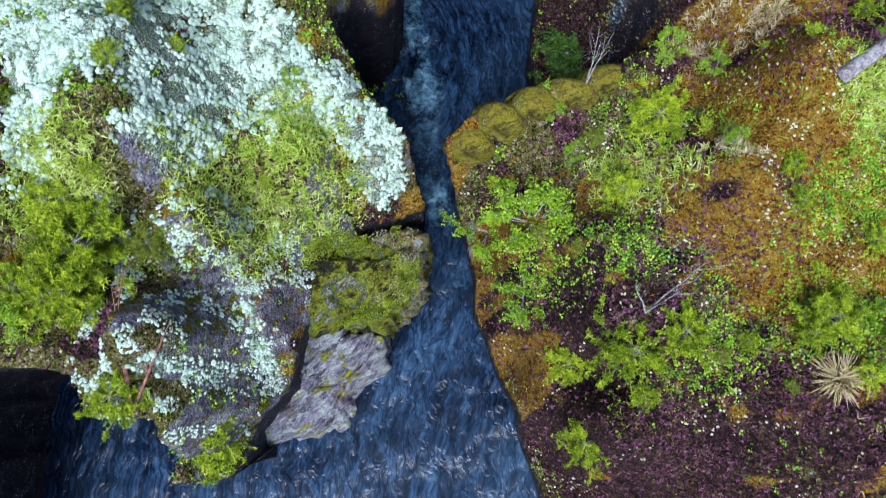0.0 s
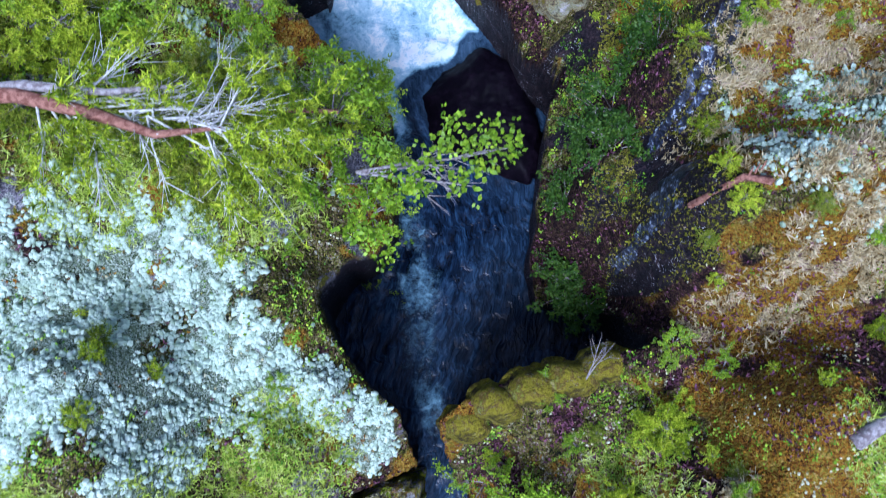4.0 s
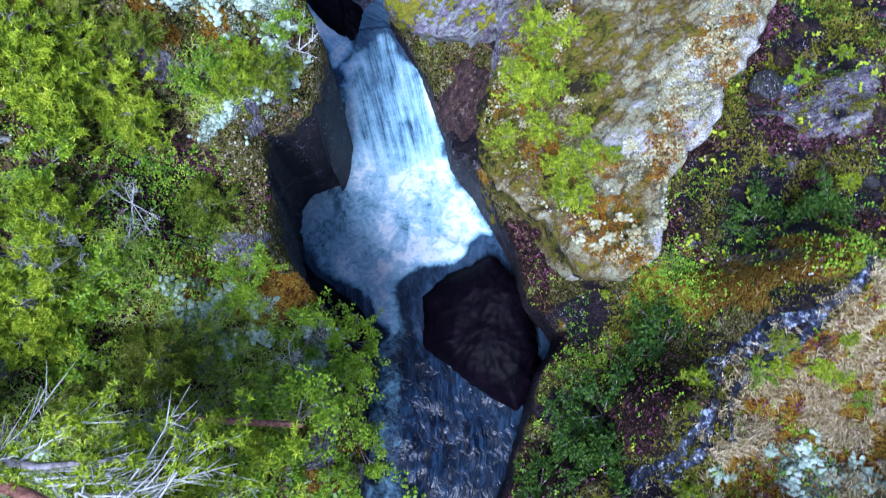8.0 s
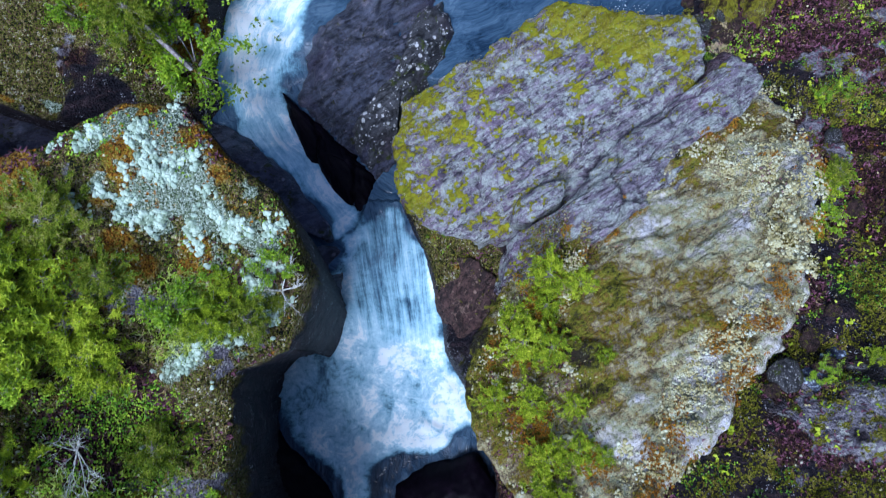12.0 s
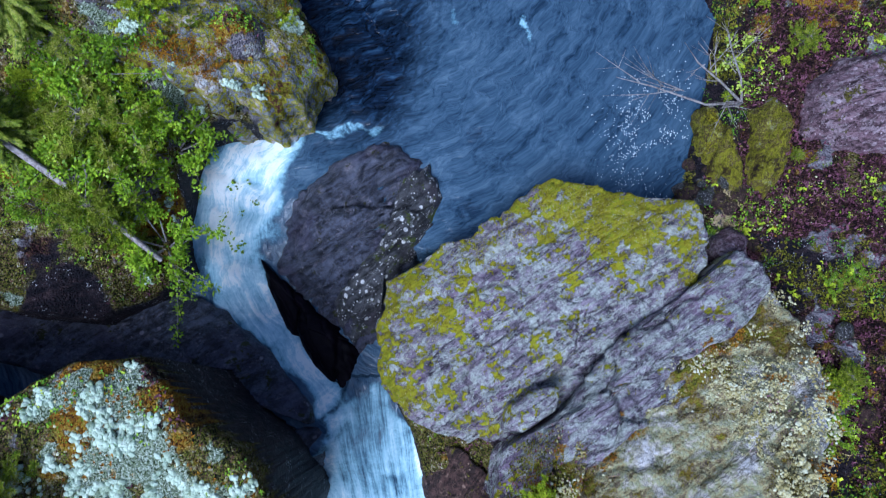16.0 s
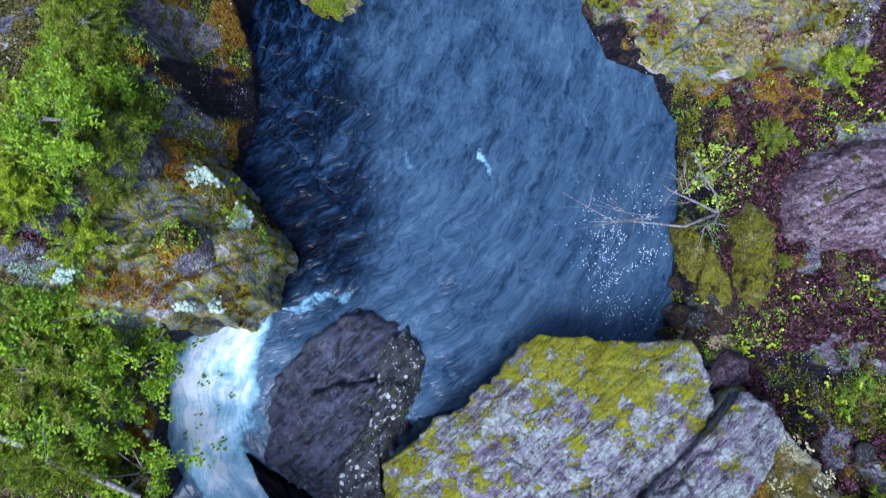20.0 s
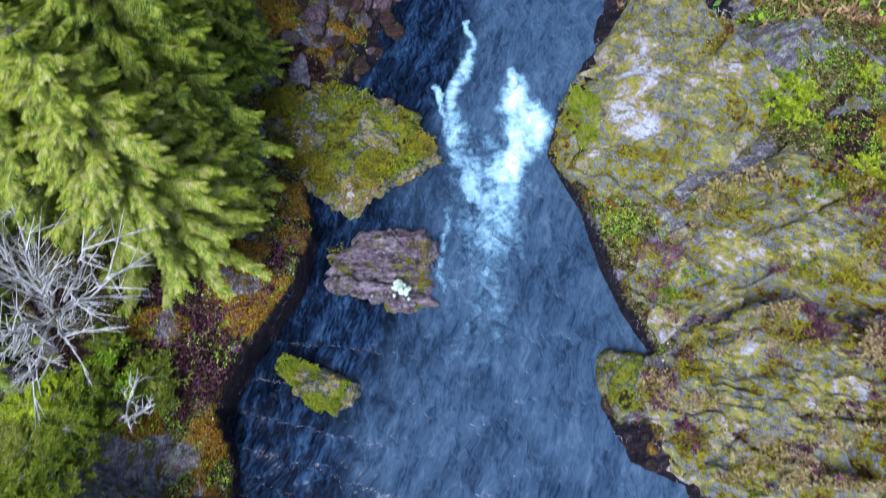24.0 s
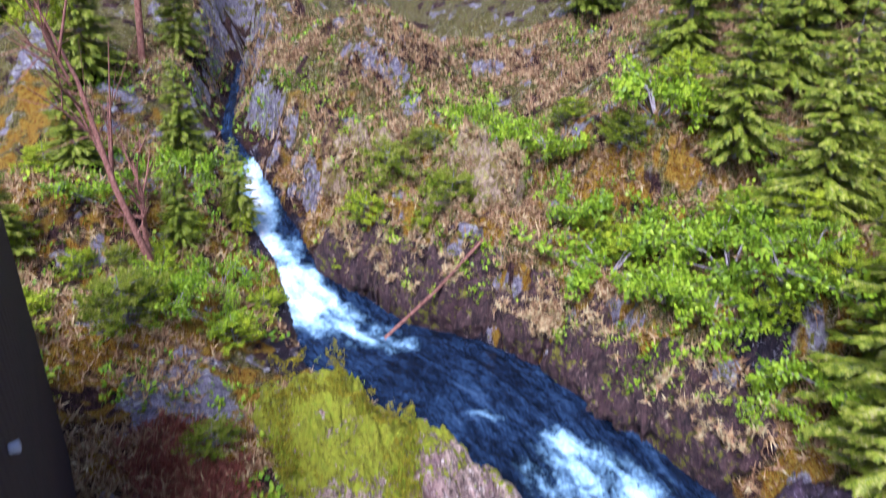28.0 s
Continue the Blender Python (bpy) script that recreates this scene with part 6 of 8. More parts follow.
for k, (points, width) in enumerate([([(3.98, 9.72), (4.46, 10.58), (4.7, 11.1), (4.95, 11.61), (5.15, 12.12), (5.4, 12.53), (5.83, 12.97)], 0.075), ([(5.22, 10.84), (5.5, 11.99), (5.72, 12.67), (6.16, 13.38), (6.65, 13.99), (6.87, 14.27)], 0.065), ([(4.38, 9.91), (4.75, 10.74), (4.88, 11.32)], 0.05), ([(3.68, 7.8), (3.86, 8.17), (3.93, 8.42), (4.05, 8.78), (4.23, 9.07)], 0.07), ([(6.16, 17.69), (6.33, 18.05), (6.48, 18.5)], 0.1)]):
    rill(points, width * 1.7, 80 + k)

# ---- plants ----
def needle_tuft(k, seed, width=0.11):
    rng = np.random.default_rng(seed)
    v, f = [], []
    for i in range(k):
        a, e = rng.uniform(0, 2 * np.pi), rng.uniform(0.1, 1.25)
        d = np.array([math.cos(a) * math.cos(e), math.sin(a) * math.cos(e), math.sin(e)])
        s = np.array([-math.sin(a), math.cos(a), 0]) * width
        n = len(v)
        v += [d * 0.05 - s, d * 0.05 + s, d * rng.uniform(0.8, 1.1)]
        f.append((n, n + 1, n + 2))
    return np.array(v), np.array(f)


def leaf_tuft(k, seed, width=0.42):
    rng = np.random.default_rng(seed)
    v, f = [], []
    for i in range(k):
        a, e = rng.uniform(0, 2 * np.pi), rng.uniform(-0.3, 0.7)
        d = np.array([math.cos(a) * math.cos(e), math.sin(a) * math.cos(e), math.sin(e)])
        s = np.array([-math.sin(a), math.cos(a), rng.uniform(-0.4, 0.4)]) * width
        o = d * rng.uniform(0.1, 0.5)
        n = len(v)
        v += [o, o + d * 0.35 + s * 0.6, o + d * 0.75, o + d * 0.35 - s * 0.6]
        f += [(n, n + 1, n + 2), (n, n + 2, n + 3)]
    return np.array(v), np.array(f)


TUFT = needle_tuft(9, 5)
LEAVES = leaf_tuft(5, 6)


def young_pine(seed, material, whorls=4, arms=7, size=0.085):
    """Bush of unit radius: whorled arms with side shoots, each a row of needle tufts."""
    rng = np.random.default_rng(seed)
    wood, tips = [tube([(0, 0, -0.2), (0.03, 0.02, 0.4), (0.0, 0.05, 0.95)], [0.035, 0.025, 0.008], 5)], []
    for w in range(whorls):
        h, reach = 0.05 + 0.8 * w / whorls, 1.0 - 0.66 * (w / whorls) ** 1.3
        for k in range(arms):
            a = 2 * np.pi * (k + 0.5 * (w % 2)) / arms + rng.normal(0, 0.25)
            r = reach * rng.uniform(0.6, 1.12)
            end = np.array([math.cos(a) * r, math.sin(a) * r, h + 0.2 * r + rng.normal(0, 0.05)])
            start = np.array([0, 0, h])
            wood.append(tube([start, (start + end) / 2 + [0, 0, -0.03], end], [0.014, 0.01, 0.004], 4))
            for q in range(5):
                s = rng.uniform(0.3, 0.95)
                o = start + (end - start) * s
                b = a + rng.choice((-1, 1)) * rng.uniform(0.4, 1.0)
                length = rng.uniform(0.12, 0.26) * (1.2 - 0.5 * s)
                for f in np.linspace(0.15, 1, 5):
                    tips.append(o + np.array([math.cos(b), math.sin(b), 0.35]) * length * f)
            for s in np.linspace(0.25, 1.0, 7):
                tips.append(start + (end - start) * s)
    for s in np.linspace(0.6, 0.95, 5):
        tips.append(np.array([rng.normal(0, 0.02), rng.normal(0, 0.02), s]))
    tips = np.array(tips)
    return joined(wood), scattered(*TUFT, tips, size * rng.uniform(0.75, 1.25, len(tips)), rng, 0.5)


def leafy_bush(seed, count=420, size=0.09, flat=0.7):
    """Bush of unit radius: forked stems with leaf clusters, thin in places."""
    rng = np.random.default_rng(seed)
    wood, tips = [], []
    for k in range(11):
        a = 2 * np.pi * k / 11 + rng.normal(0, 0.3)
        r, h = rng.uniform(0.45, 0.95), rng.uniform(0.3, 0.9) * flat
        end = np.array([math.cos(a) * r, math.sin(a) * r, h])
        mid = end * [0.5, 0.5, 0.65] + rng.normal(0, 0.05, 3)
        wood.append(tube([(0, 0, -0.15), mid, end], [0.025, 0.016, 0.006], 4))
        for q in range(4):
            side = end + rng.normal(0, 0.22, 3) * [1, 1, 0.5]
            base = mid + (end - mid) * rng.uniform(0, 0.8)
            wood.append(tube([base, side], [0.009, 0.003], 3))
            n = count // 44
            s = rng.uniform(0.2, 1.1, n)[:, None]
            tips.append(base + (side - base) * s + rng.normal(0, 0.06, (n, 3)))
    tips = np.concatenate(tips)
    return joined(wood), scattered(*LEAVES, tips, size * rng.uniform(0.7, 1.4, len(tips)), rng, 0.6)


def bush_kind(name, label, category, makers, bark, leaf, group):
    kinds = []
    for (wv, wf), (fv, ff) in makers:
        kinds.append((np_mesh("stems", wv, wf, bark), np_mesh("foliage", fv, ff, leaf, False)))

    def plant(x, y, r, k, lift=0.0, z=None):
        ob = thing(name, label, category, group)
        stems, leaves = kinds[k % len(kinds)]
        part("wood", stems, ob, kind="stuff")
        part("foliage", leaves, ob, kind="stuff")
        rr = random.Random(int(x * 991 + y * 577))
        zz = (ground_z(x, y) if z is None else z) + lift
        ob.matrix_basis = pose(x, y, zz, rr.uniform(-10, 10), rr.uniform(-10, 10), rr.uniform(0, 360)) @ Matrix.Diagonal((r, r, r * rr.uniform(0.8, 1.1), 1))
        return ob
    return plant


pine_bush = bush_kind("young_pine", "young pine with yellow-green needles on the bank", "young pine", [young_pine(s, None) for s in (1, 2, 3)], M_BARK, M_PINE, "young pines on the banks")
spruce_bush = bush_kind("spruce_sapling", "spruce sapling with green needles on the bank", "young spruce", [young_pine(s, None, 6, 8, 0.07) for s in (11, 12)], M_BARK, M_SPRUCE, "spruce saplings on the banks")
birch_bush = bush_kind("birch_shrub", "bright green birch shrub over the gorge", "shrub", [leafy_bush(s, 700, 0.075) for s in (21, 22, 23)], M_BARK, M_BIRCH, "birch shrubs on the banks")
dark_bush = bush_kind("dark_shrub", "dark green leafy shrub in a damp cleft", "shrub", [leafy_bush(s, 560, 0.1, 0.5) for s in (31, 32)], M_BARK, M_DARKLEAF, "dark shrubs in the clefts")
CLEARINGS = [(-4.09, 11.35), (-3.16, 11.36), (-5.24, 12.94), (-2.47, 10.77), (-4.46, 13.98)]
PINES = [(-7.06, 26.19, 0.45), (-5.4, 2.1, 0.9), (-5.7, 1.4, 0.7), (3.0, 0.7, 0.7), (3.7, 0.9, 0.5), (2.4, 0.5, 0.5), (2.6, -0.9, 0.5), (3.1, 3.5, 0.4), (-4.0, -0.9, 0.6), (-4.7, -0.1, 0.5), (5.9, 1.1, 0.5), (-6.1, 2.9, 0.5), (3.8, 4.8, 0.6), (-6.9, 14.6, 1.1), (-5.9, 14.7, 0.7), (-6.1, 11.1, 0.9), (-7.3, 15.3, 0.9), (-6.7, 14.3, 0.8), (-5.6, 14.3, 0.7), (-6.0, 12.3, 0.8), (-6.7, 25.6, 0.45), (-7.1, 26.2, 0.4), (5.4, 31.0, 0.6), (3.3, 39.6, 0.8)]
SAPLINGS = [(-3.7, 8.6, 0.9), (-4.3, 13.2, 0.6), (-4.1, 14.2, 0.6), (-3.6, 15.7, 0.5), (-2.4, 10.2, 0.9), (-4.3, 10.4, 0.8), (-6.8, 16.2, 0.8), (-9.0, 22.4, 1.2), (-8.8, 20.8, 0.9), (-9.5, 22.8, 0.7), (-9.6, 29.9, 0.8), (-9.3, 28.5, 0.8), (4.2, 29.5, 0.45), (2.9, 31.2, 0.4), (-6.8, 37.7, 0.45), (-12.5, 49.6, 0.8), (-17.1, 53.6, 1.6), (-10.7, 63.6, 1.5), (-7.7, 62.2, 1.6)]
BIRCHES = ([(-3.4, 12.39, 0.5), (-2.81, 11.69, 0.5), (-2.15, 11.19, 0.5), (-1.54, 10.47, 0.45), (-3.31, 11.14, 0.5), (-2.4, 10.52, 0.5), (-3.7, 11.94, 0.5), (-9.3, 22.0, 1.0), (-8.7, 21.2, 0.8), (-8.7, 22.9, 0.8), (-7.4, 22.6, 0.7), (-7.1, 23.4, 0.5), (-9.6, 23.2, 0.9), (-10.2, 21.9, 0.9), (1.6, 3.1, 0.7), (1.0, 3.4, 0.6), (1.6, 1.8, 0.5), (-1.9, 9.9, 0.8), (-2.1, 9.0, 0.7)] + [(-1.3, 8.6, 0.6), (-1.4, 7.6, 0.5), (-2.2, 11.5, 0.6), (-1.5, 11.4, 0.6), (-1.5, 10.6, 0.6), (-0.95, 9.5, 0.6), (-4.1, 13.8, 0.5), (-4.7, 15.5, 0.4), (-3.4, 16.6, 0.35), (-6.2, 23.9, 0.6), (-7.6, 21.9, 1.0), (-7.6, 20.6, 0.9), (-8.0, 22.6, 0.9), (-8.7, 26.2, 0.7), (-8.9, 27.4, 0.8), (-1.5, 59.2, 2.0), (1.5, 56.0, 1.8), (0.3, 57.1, 1.4), (3.4, 55.6, 1.9), (2.6, 58.6, 2.2), (1.2, 61.0, 2.0), (4.6, 53.4, 1.7), (-2.4, 62.6, 1.8), (0.4, 64.6, 2.2), (-3.6, 65.6, 1.8), (5.4, 61.0, 2.2), (-6.6, 66.4, 1.8), (-20.2, 58.0, 1.6), (-16.2, 54.6, 1.4), (-19.0, 61.6, 1.6)])
CLEFTS = [(3.3, 7.5, 0.8), (3.0, 7.9, 0.6), (3.2, 10.4, 0.6), (3.5, 10.9, 0.7), (4.5, 12.4, 0.7), (3.4, 9.9, 0.6), (6.5, 14.9, 0.6), (5.6, 14.8, 0.5), (2.7, 9.3, 0.5)]
for rows, plant in ((PINES, pine_bush), (SAPLINGS, spruce_bush), (BIRCHES, birch_bush), (CLEFTS, dark_bush)):
    for k, (x, y, r) in enumerate(rows):
        if all(math.hypot(x - a, y - b) > 0.7 for a, b in CLEARINGS):
            plant(x, y, r * 1.2, k)
# thickets on the left banks and the far slopes
thicket = random.Random(12)
for x0, x1, y0, y1, count, sizes in ((-8.5, -3.9, 9.2, 16.2, 46, (0.35, 0.75)), (-10.5, -7.9, 20.3, 28.0, 34, (0.4, 0.9)), (2.8, 7.0, -0.2, 1.8, 5, (0.25, 0.5)), (-6.6, -4.6, 0.4, 2.8, 8, (0.4, 0.7))) + ((-11.0, -8.8, 27.5, 33.0, 18, (0.4, 0.8)), (5.5, 8.5, 11.0, 24.0, 10, (0.25, 0.5)), (-4.0, -1.2, 9.0, 11.6, 10, (0.4, 0.7)), (3.0, 8.0, 52.0, 62.0, 18, (0.8, 1.6)), (-24.0, -14.0, 48.0, 62.0, 20, (0.6, 1.4)), (-12.0, 2.0, 60.0, 70.0, 26, (0.7, 1.5)), (3.4, 7.0, 31.0, 42.0, 12, (0.25, 0.55)), (1.0, 8.0, -0.2, 6.5, 40, (0.14, 0.36)), (3.2, 8.5, 7.0, 14.0, 34, (0.14, 0.36)), (-7.5, -1.5, 1.0, 8.0, 16, (0.12, 0.3)), (3.0, 7.0, 24.0, 31.0, 12, (0.12, 0.28)), (-4.5, -2.8, 15.5, 17.8, 6, (0.15, 0.3))):
    for k in range(count):
        x, y = thicket.uniform(x0, x1), thicket.uniform(y0, y1)
        if not (4.7 < x < 7.8 and 8.0 < y < 11.8) and all(math.hypot(x - a, y - b) > 1.15 for a, b in CLEARINGS) and on_bank(x, y) and float(sample(EDGE, np.array([x]), np.array([y]))[0]) > 0.3:
            thicket.choice((pine_bush, pine_bush, spruce_bush, birch_bush))(x, y, thicket.uniform(*sizes), k)
for k, (x, y, r) in enumerate([(1.0, 16.8, 0.6), (1.1, 18.2, 0.6), (1.9, 15.0, 0.5), (2.3, 15.3, 0.4), (1.4, 15.8, 0.45), (1.7, 18.2, 0.4), (0.8, 15.7, 0.4), (2.2, 14.4, 0.4), (0.7, 17.3, 0.4), (1.5, 16.9, 0.5), (1.9, 14.6, 0.35), (2.1, 16.0, 0.35), (1.2, 17.6, 0.4), (2.4, 17.0, 0.25), (2.7, 15.4, 0.25)]):
    pine_bush(x, y, r, k, -0.05, float(slab_b_z(x, y)))

# ---- cover that nobody could count ----
def places(n, x0, x1, y0, y1, chance, rng):
    x, y = rng.uniform(x0, x1, n), rng.uniform(y0, y1, n)
    ok = (rng.uniform(0, 1, n) < chance(x, y)) & (sample(EDGE, x, y) > 0.03)
    x, y = x[ok], y[ok]
    return np.stack([x, y, sample(Z, x, y)], -1)


def dome(seed):
    rng = np.random.default_rng(seed)
    v = []
    for r, z in ((1.0, -0.2), (0.75, 0.45)):
        for k in range(6):
            a = 2 * np.pi * (k + 0.5 * (z > 0)) / 6
            q = r * rng.uniform(0.75, 1.2)
            v.append((math.cos(a) * q, math.sin(a) * q, z * rng.uniform(0.8, 1.2)))
    v.append((0, 0, 0.65))
    f = []
    for k in range(6):
        q = (k + 1) % 6
        f += [(k, q, 6 + k), (q, 6 + q, 6 + k), (6 + k, 6 + q, 12)]
    return np.array(v), np.array(f)


def cover(name, base, pos, size, material, label, lean=0.3, category="plants", smooth_on=False):
    v, f = scattered(*base, pos, size, RNG, lean)
    ob = new(name, np_mesh(name, v, f, material, smooth_on))
    return tagged(ob, label, category, kind="stuff")


def dry(x, y):
    return 1 - np.clip(sample(zone_w, x, y) * 1.5, 0, 1)


def brown_bank(x, y):
    """The bare maroon bank beside the pool, where little moss grows."""
    return 1 - 0.75 * smooth(2.5, 3.6, x) * smooth(16, 20, y) * smooth(33, 30, y) * smooth(0.45, -0.1, fbm(x, y, 1.3, 3, 285))


LI = places(420000, -8.5, 7.5, -2.5, 25, lambda x, y: np.clip(sample(zone_l, x, y) * 1.2 - 0.1, 0, 1) * dry(x, y) * np.where(y > 10, smooth(0.0, 0.2, fbm(x, y, 0.3, 3, 195)), smooth(-0.2, 0.1, fbm(x, y, 0.17, 3, 195))) * 0.85, RNG)
cover("lichen_cushions", dome(3), LI, RNG.uniform(0.018, 0.06, len(LI)), M_LICHEN, "white reindeer lichen cushions on the rock", 0.5, "lichen", False)
LM = places(60000, -5.4, -1.6, -0.8, 3.0, lambda x, y: smooth(0.05, 0.35, fbm(x, y, 0.22, 3, 199)) * 0.3, RNG)
cover("mottled_lichen", dome(3), LM, RNG.uniform(0.01, 0.035, len(LM)), M_LICHEN, "white lichen mottling the grey rock", 0.5, "lichen", False)
LS = places(160000, -9, 8.5, -3, 34, lambda x, y: (0.2 + 0.35 * smooth(1.5, 3.0, x) * smooth(8, 5, y)) * smooth(0.1, 0.5, fbm(x, y, 0.5, 4, 197)) * dry(x, y) * brown_bank(x, y), RNG)
cover("lichen_specks", dome(4), LS, RNG.uniform(0.008, 0.026, len(LS)), M_CREAM, "pale lichen specks among the moss", 0.5, "lichen", False)
MO = places(420000, -10, 8.5, -3, 46, lambda x, y: np.clip(0.2 + 0.9 * fbm(x, y, 0.9, 3, 121), 0, 1) * 0.5 * (1 - sample(zone_l, x, y)) * (1 - sample(zone_r, x, y) * 0.8) * (1 - sample(zone_o, x, y) * 0.7) * (1 - sample(zone_h, x, y) * 0.7) * dry(x, y) * brown_bank(x, y), RNG)
cover("moss_cushions", needle_tuft(5, 15, 0.3), MO, RNG.uniform(0.02, 0.055, len(MO)), M_MOSS, "olive moss cushions on the banks", 0.3, "moss")
RU = places(200000, -10, 8.5, -3, 46, lambda x, y: np.clip(sample(zone_o, x, y) * 1.2 - 0.1 + 0.3 * fbm(x, y, 0.8, 3, 122), 0, 1) * 0.7 * dry(x, y) * brown_bank(x, y), RNG)
cover("rusty_moss", needle_tuft(5, 16, 0.3), RU, RNG.uniform(0.02, 0.055, len(RU)), M_RUSTMOSS, "rust-coloured moss on the banks", 0.3, "moss")
HE = places(420000, -9.5, 8.5, -3, 36, lambda x, y: np.clip(0.05 + sample(zone_h, x, y) * 0.9 + 0.5 * fbm(x, y, 1.5, 3, 131), 0, 1) * 0.4 * (1 - sample(zone_l, x, y)) * (1 - sample(zone_r, x, y) * 0.9) * dry(x, y), RNG)
cover("heather", needle_tuft(4, 8, 0.2), HE, RNG.uniform(0.04, 0.11, len(HE)), M_HEATH, "purple-brown heather on the banks", 0.3, "heather")
LEAFY = [(-9.72, 26.79, 0.9), (-9.52, 25.7, 0.7), (-9.24, 27.74, 0.7), (-10.22, 27.61, 0.9), (-8.86, 27.54, 0.4), (-9.4, 26.2, 1.2), (-9.8, 27.6, 1.2), (6.0, 1.0, 0.7), (7.0, 3.6, 0.6), (3.4, 12.0, 0.8), (4.4, 13.4, 0.8), (6.2, 14.2, 0.8), (2.0, 2.2, 0.7), (-6.2, 10.6, 0.8), (-4.6, 12.2, 0.8), (-9.0, 27.0, 1.1), (-8.8, 25.9, 0.8), (-9.2, 28.2, 0.8), (6.4, 3.0, 0.6), (4.4, 0.4, 0.6), (-5.0, 13.4, 0.8), (-5.6, 10.4, 0.7), (-7.0, 6.5, 0.6)]
BI = places(760000, -10, 8.5, -3, 46, lambda x, y: (1 - 0.8 * smooth(0.6, -0.6, y) * smooth(2, 3, x)) * np.clip(0.1 + 0.9 * fbm(x, y, 1.1, 3, 141) + 2.0 * blobs(x, y, LEAFY), 0, 1.8) * 0.5 * (1 - sample(zone_l, x, y) * 0.7) * (1 - sample(zone_r, x, y) * 0.8) * dry(x, y) * brown_bank(x, y), RNG)
cover("bilberry", leaf_tuft(3, 9, 0.5), BI, RNG.uniform(0.03, 0.08, len(BI)), M_BILB, "green bilberry shoots on the banks", 0.3, "bilberry")
BL = places(1300, 2.7, 9, 14, 31, lambda x, y: smooth(0.0, 0.4, fbm(x, y, 0.8, 3, 259)) * 0.9, RNG)
cover("bank_leaves", leaf_tuft(4, 21, 0.7), BL + [0, 0, 0.05], RNG.uniform(0.05, 0.11, len(BL)), M_YELLOWLEAF, "broad yellow-green leaves on the brown bank", 0.4, "plants")
GR = places(160000, -10, 8.5, -3, 58, lambda x, y: np.clip(-0.1 + 0.8 * fbm(x, y, 1.7, 3, 151) + sample(zone_o, x, y) * 0.4, 0, 1) * 0.35 * dry(x, y), RNG)
cover("dry_grass", needle_tuft(3, 10, 0.06), GR, RNG.uniform(0.06, 0.18, len(GR)), M_GRASS, "dry straw-coloured grass on the banks", 0.4, "grass")
WM = places(260000, 2.2, 9, 6, 31, lambda x, y: smooth(0.2, 0.5, sample(zone_w, x, y)) * smooth(-0.2, 0.3, fbm(x, y, 0.8, 4, 281)) * 0.8, RNG)
cover("wet_moss", needle_tuft(5, 15, 0.3), WM, RNG.uniform(0.02, 0.06, len(WM)), M_MOSS, "olive moss on the wet dark slope", 0.4, "moss")
WL = places(90000, 2.2, 9, 6, 31, lambda x, y: smooth(0.2, 0.5, sample(zone_w, x, y)) * smooth(0.05, 0.45, fbm(x, y, 0.6, 4, 283)) * 0.5, RNG)
cover("wet_leaves", leaf_tuft(3, 9, 0.5), WL, RNG.uniform(0.03, 0.07, len(WL)), M_BILB, "small green leaves on the wet dark slope", 0.4, "plants")
STRAW = [(5.4, 9.4, 0.9), (6.2, 9.2, 1.0), (5.9, 10.2, 0.9), (6.6, 8.2, 0.9), (7.4, 10.4, 1.1), (5.6, 8.6, 0.8), (6.4, 8.7, 0.9), (7.1, 9.2, 1.0), (5.9, 7.8, 0.6), (5.6, 10.56, 0.8), (6.33, 11.43, 0.8), (6.09, 9.72, 0.9), (5.38, 9.29, 0.7), (6.57, 10.43, 0.9), (6.77, 12.77, 0.6), (5.2, 6.6, 0.5), (6.2, 7.4, 0.7), (4.6, 3.8, 0.3), (6.2, 11.8, 0.9), (6.7, 12.7, 0.8), (5.7, 10.8, 0.6), (6.6, 10.9, 1.1), (7.5, 11.5, 1.3), (7.0, 9.6, 1.0), (1.4, 32.6, 0.6), (3.4, 25.2, 0.5)]
SG = places(380000, 1, 9, 2, 35, lambda x, y: np.clip(blobs(x, y, STRAW) * 1.5 + 0.6 * fbm(x, y, 0.5, 3, 225), 0, 1) * smooth(-0.2, 0.2, fbm(x, y, 0.3, 3, 227)) * (blobs(x, y, STRAW) > 0.02) * smooth(-0.5, 0.0, fbm(x, y, 0.7, 3, 229)), RNG)
cover("straw", needle_tuft(4, 19, 0.12), SG, RNG.uniform(0.05, 0.14, len(SG)), M_STRAW, "pale straw on the mossy slope", 0.6, "grass")
LIME = [(-2.5, 4.4, 0.8), (-2.9, 3.3, 0.9), (-3.6, 3.5, 0.7), (-2.1, 3.9, 0.5), (-3.4, 2.5, 0.5), (-6.0, 3.2, 0.8), (-3.2, 8.3, 0.8), (-4.6, 15.4, 0.6), (6.6, 4.6, 0.6), (3.4, 3.7, 0.6), (-3.5, 9.5, 0.8), (-5.5, 8.6, 0.9), (-3.6, 11.0, 0.9), (-2.6, 10.3, 0.8), (-4.8, 11.6, 0.8), (-5.0, 9.6, 0.9)]
LG = places(240000, -9, 8, -2, 18, lambda x, y: np.clip(blobs(x + 0.4 * fbm(x, y, 0.6, 3, 221), y, LIME) * 1.6 - 0.1 + 0.25 * fbm(x, y, 0.4, 3, 223), 0, 1) * (blobs(x, y, LIME) > 0.02), RNG)
cover("soft_grass", needle_tuft(5, 12, 0.09), LG, RNG.uniform(0.06, 0.14, len(LG)), M_LIME, "soft pale green grass among the lichen", 0.5, "grass")
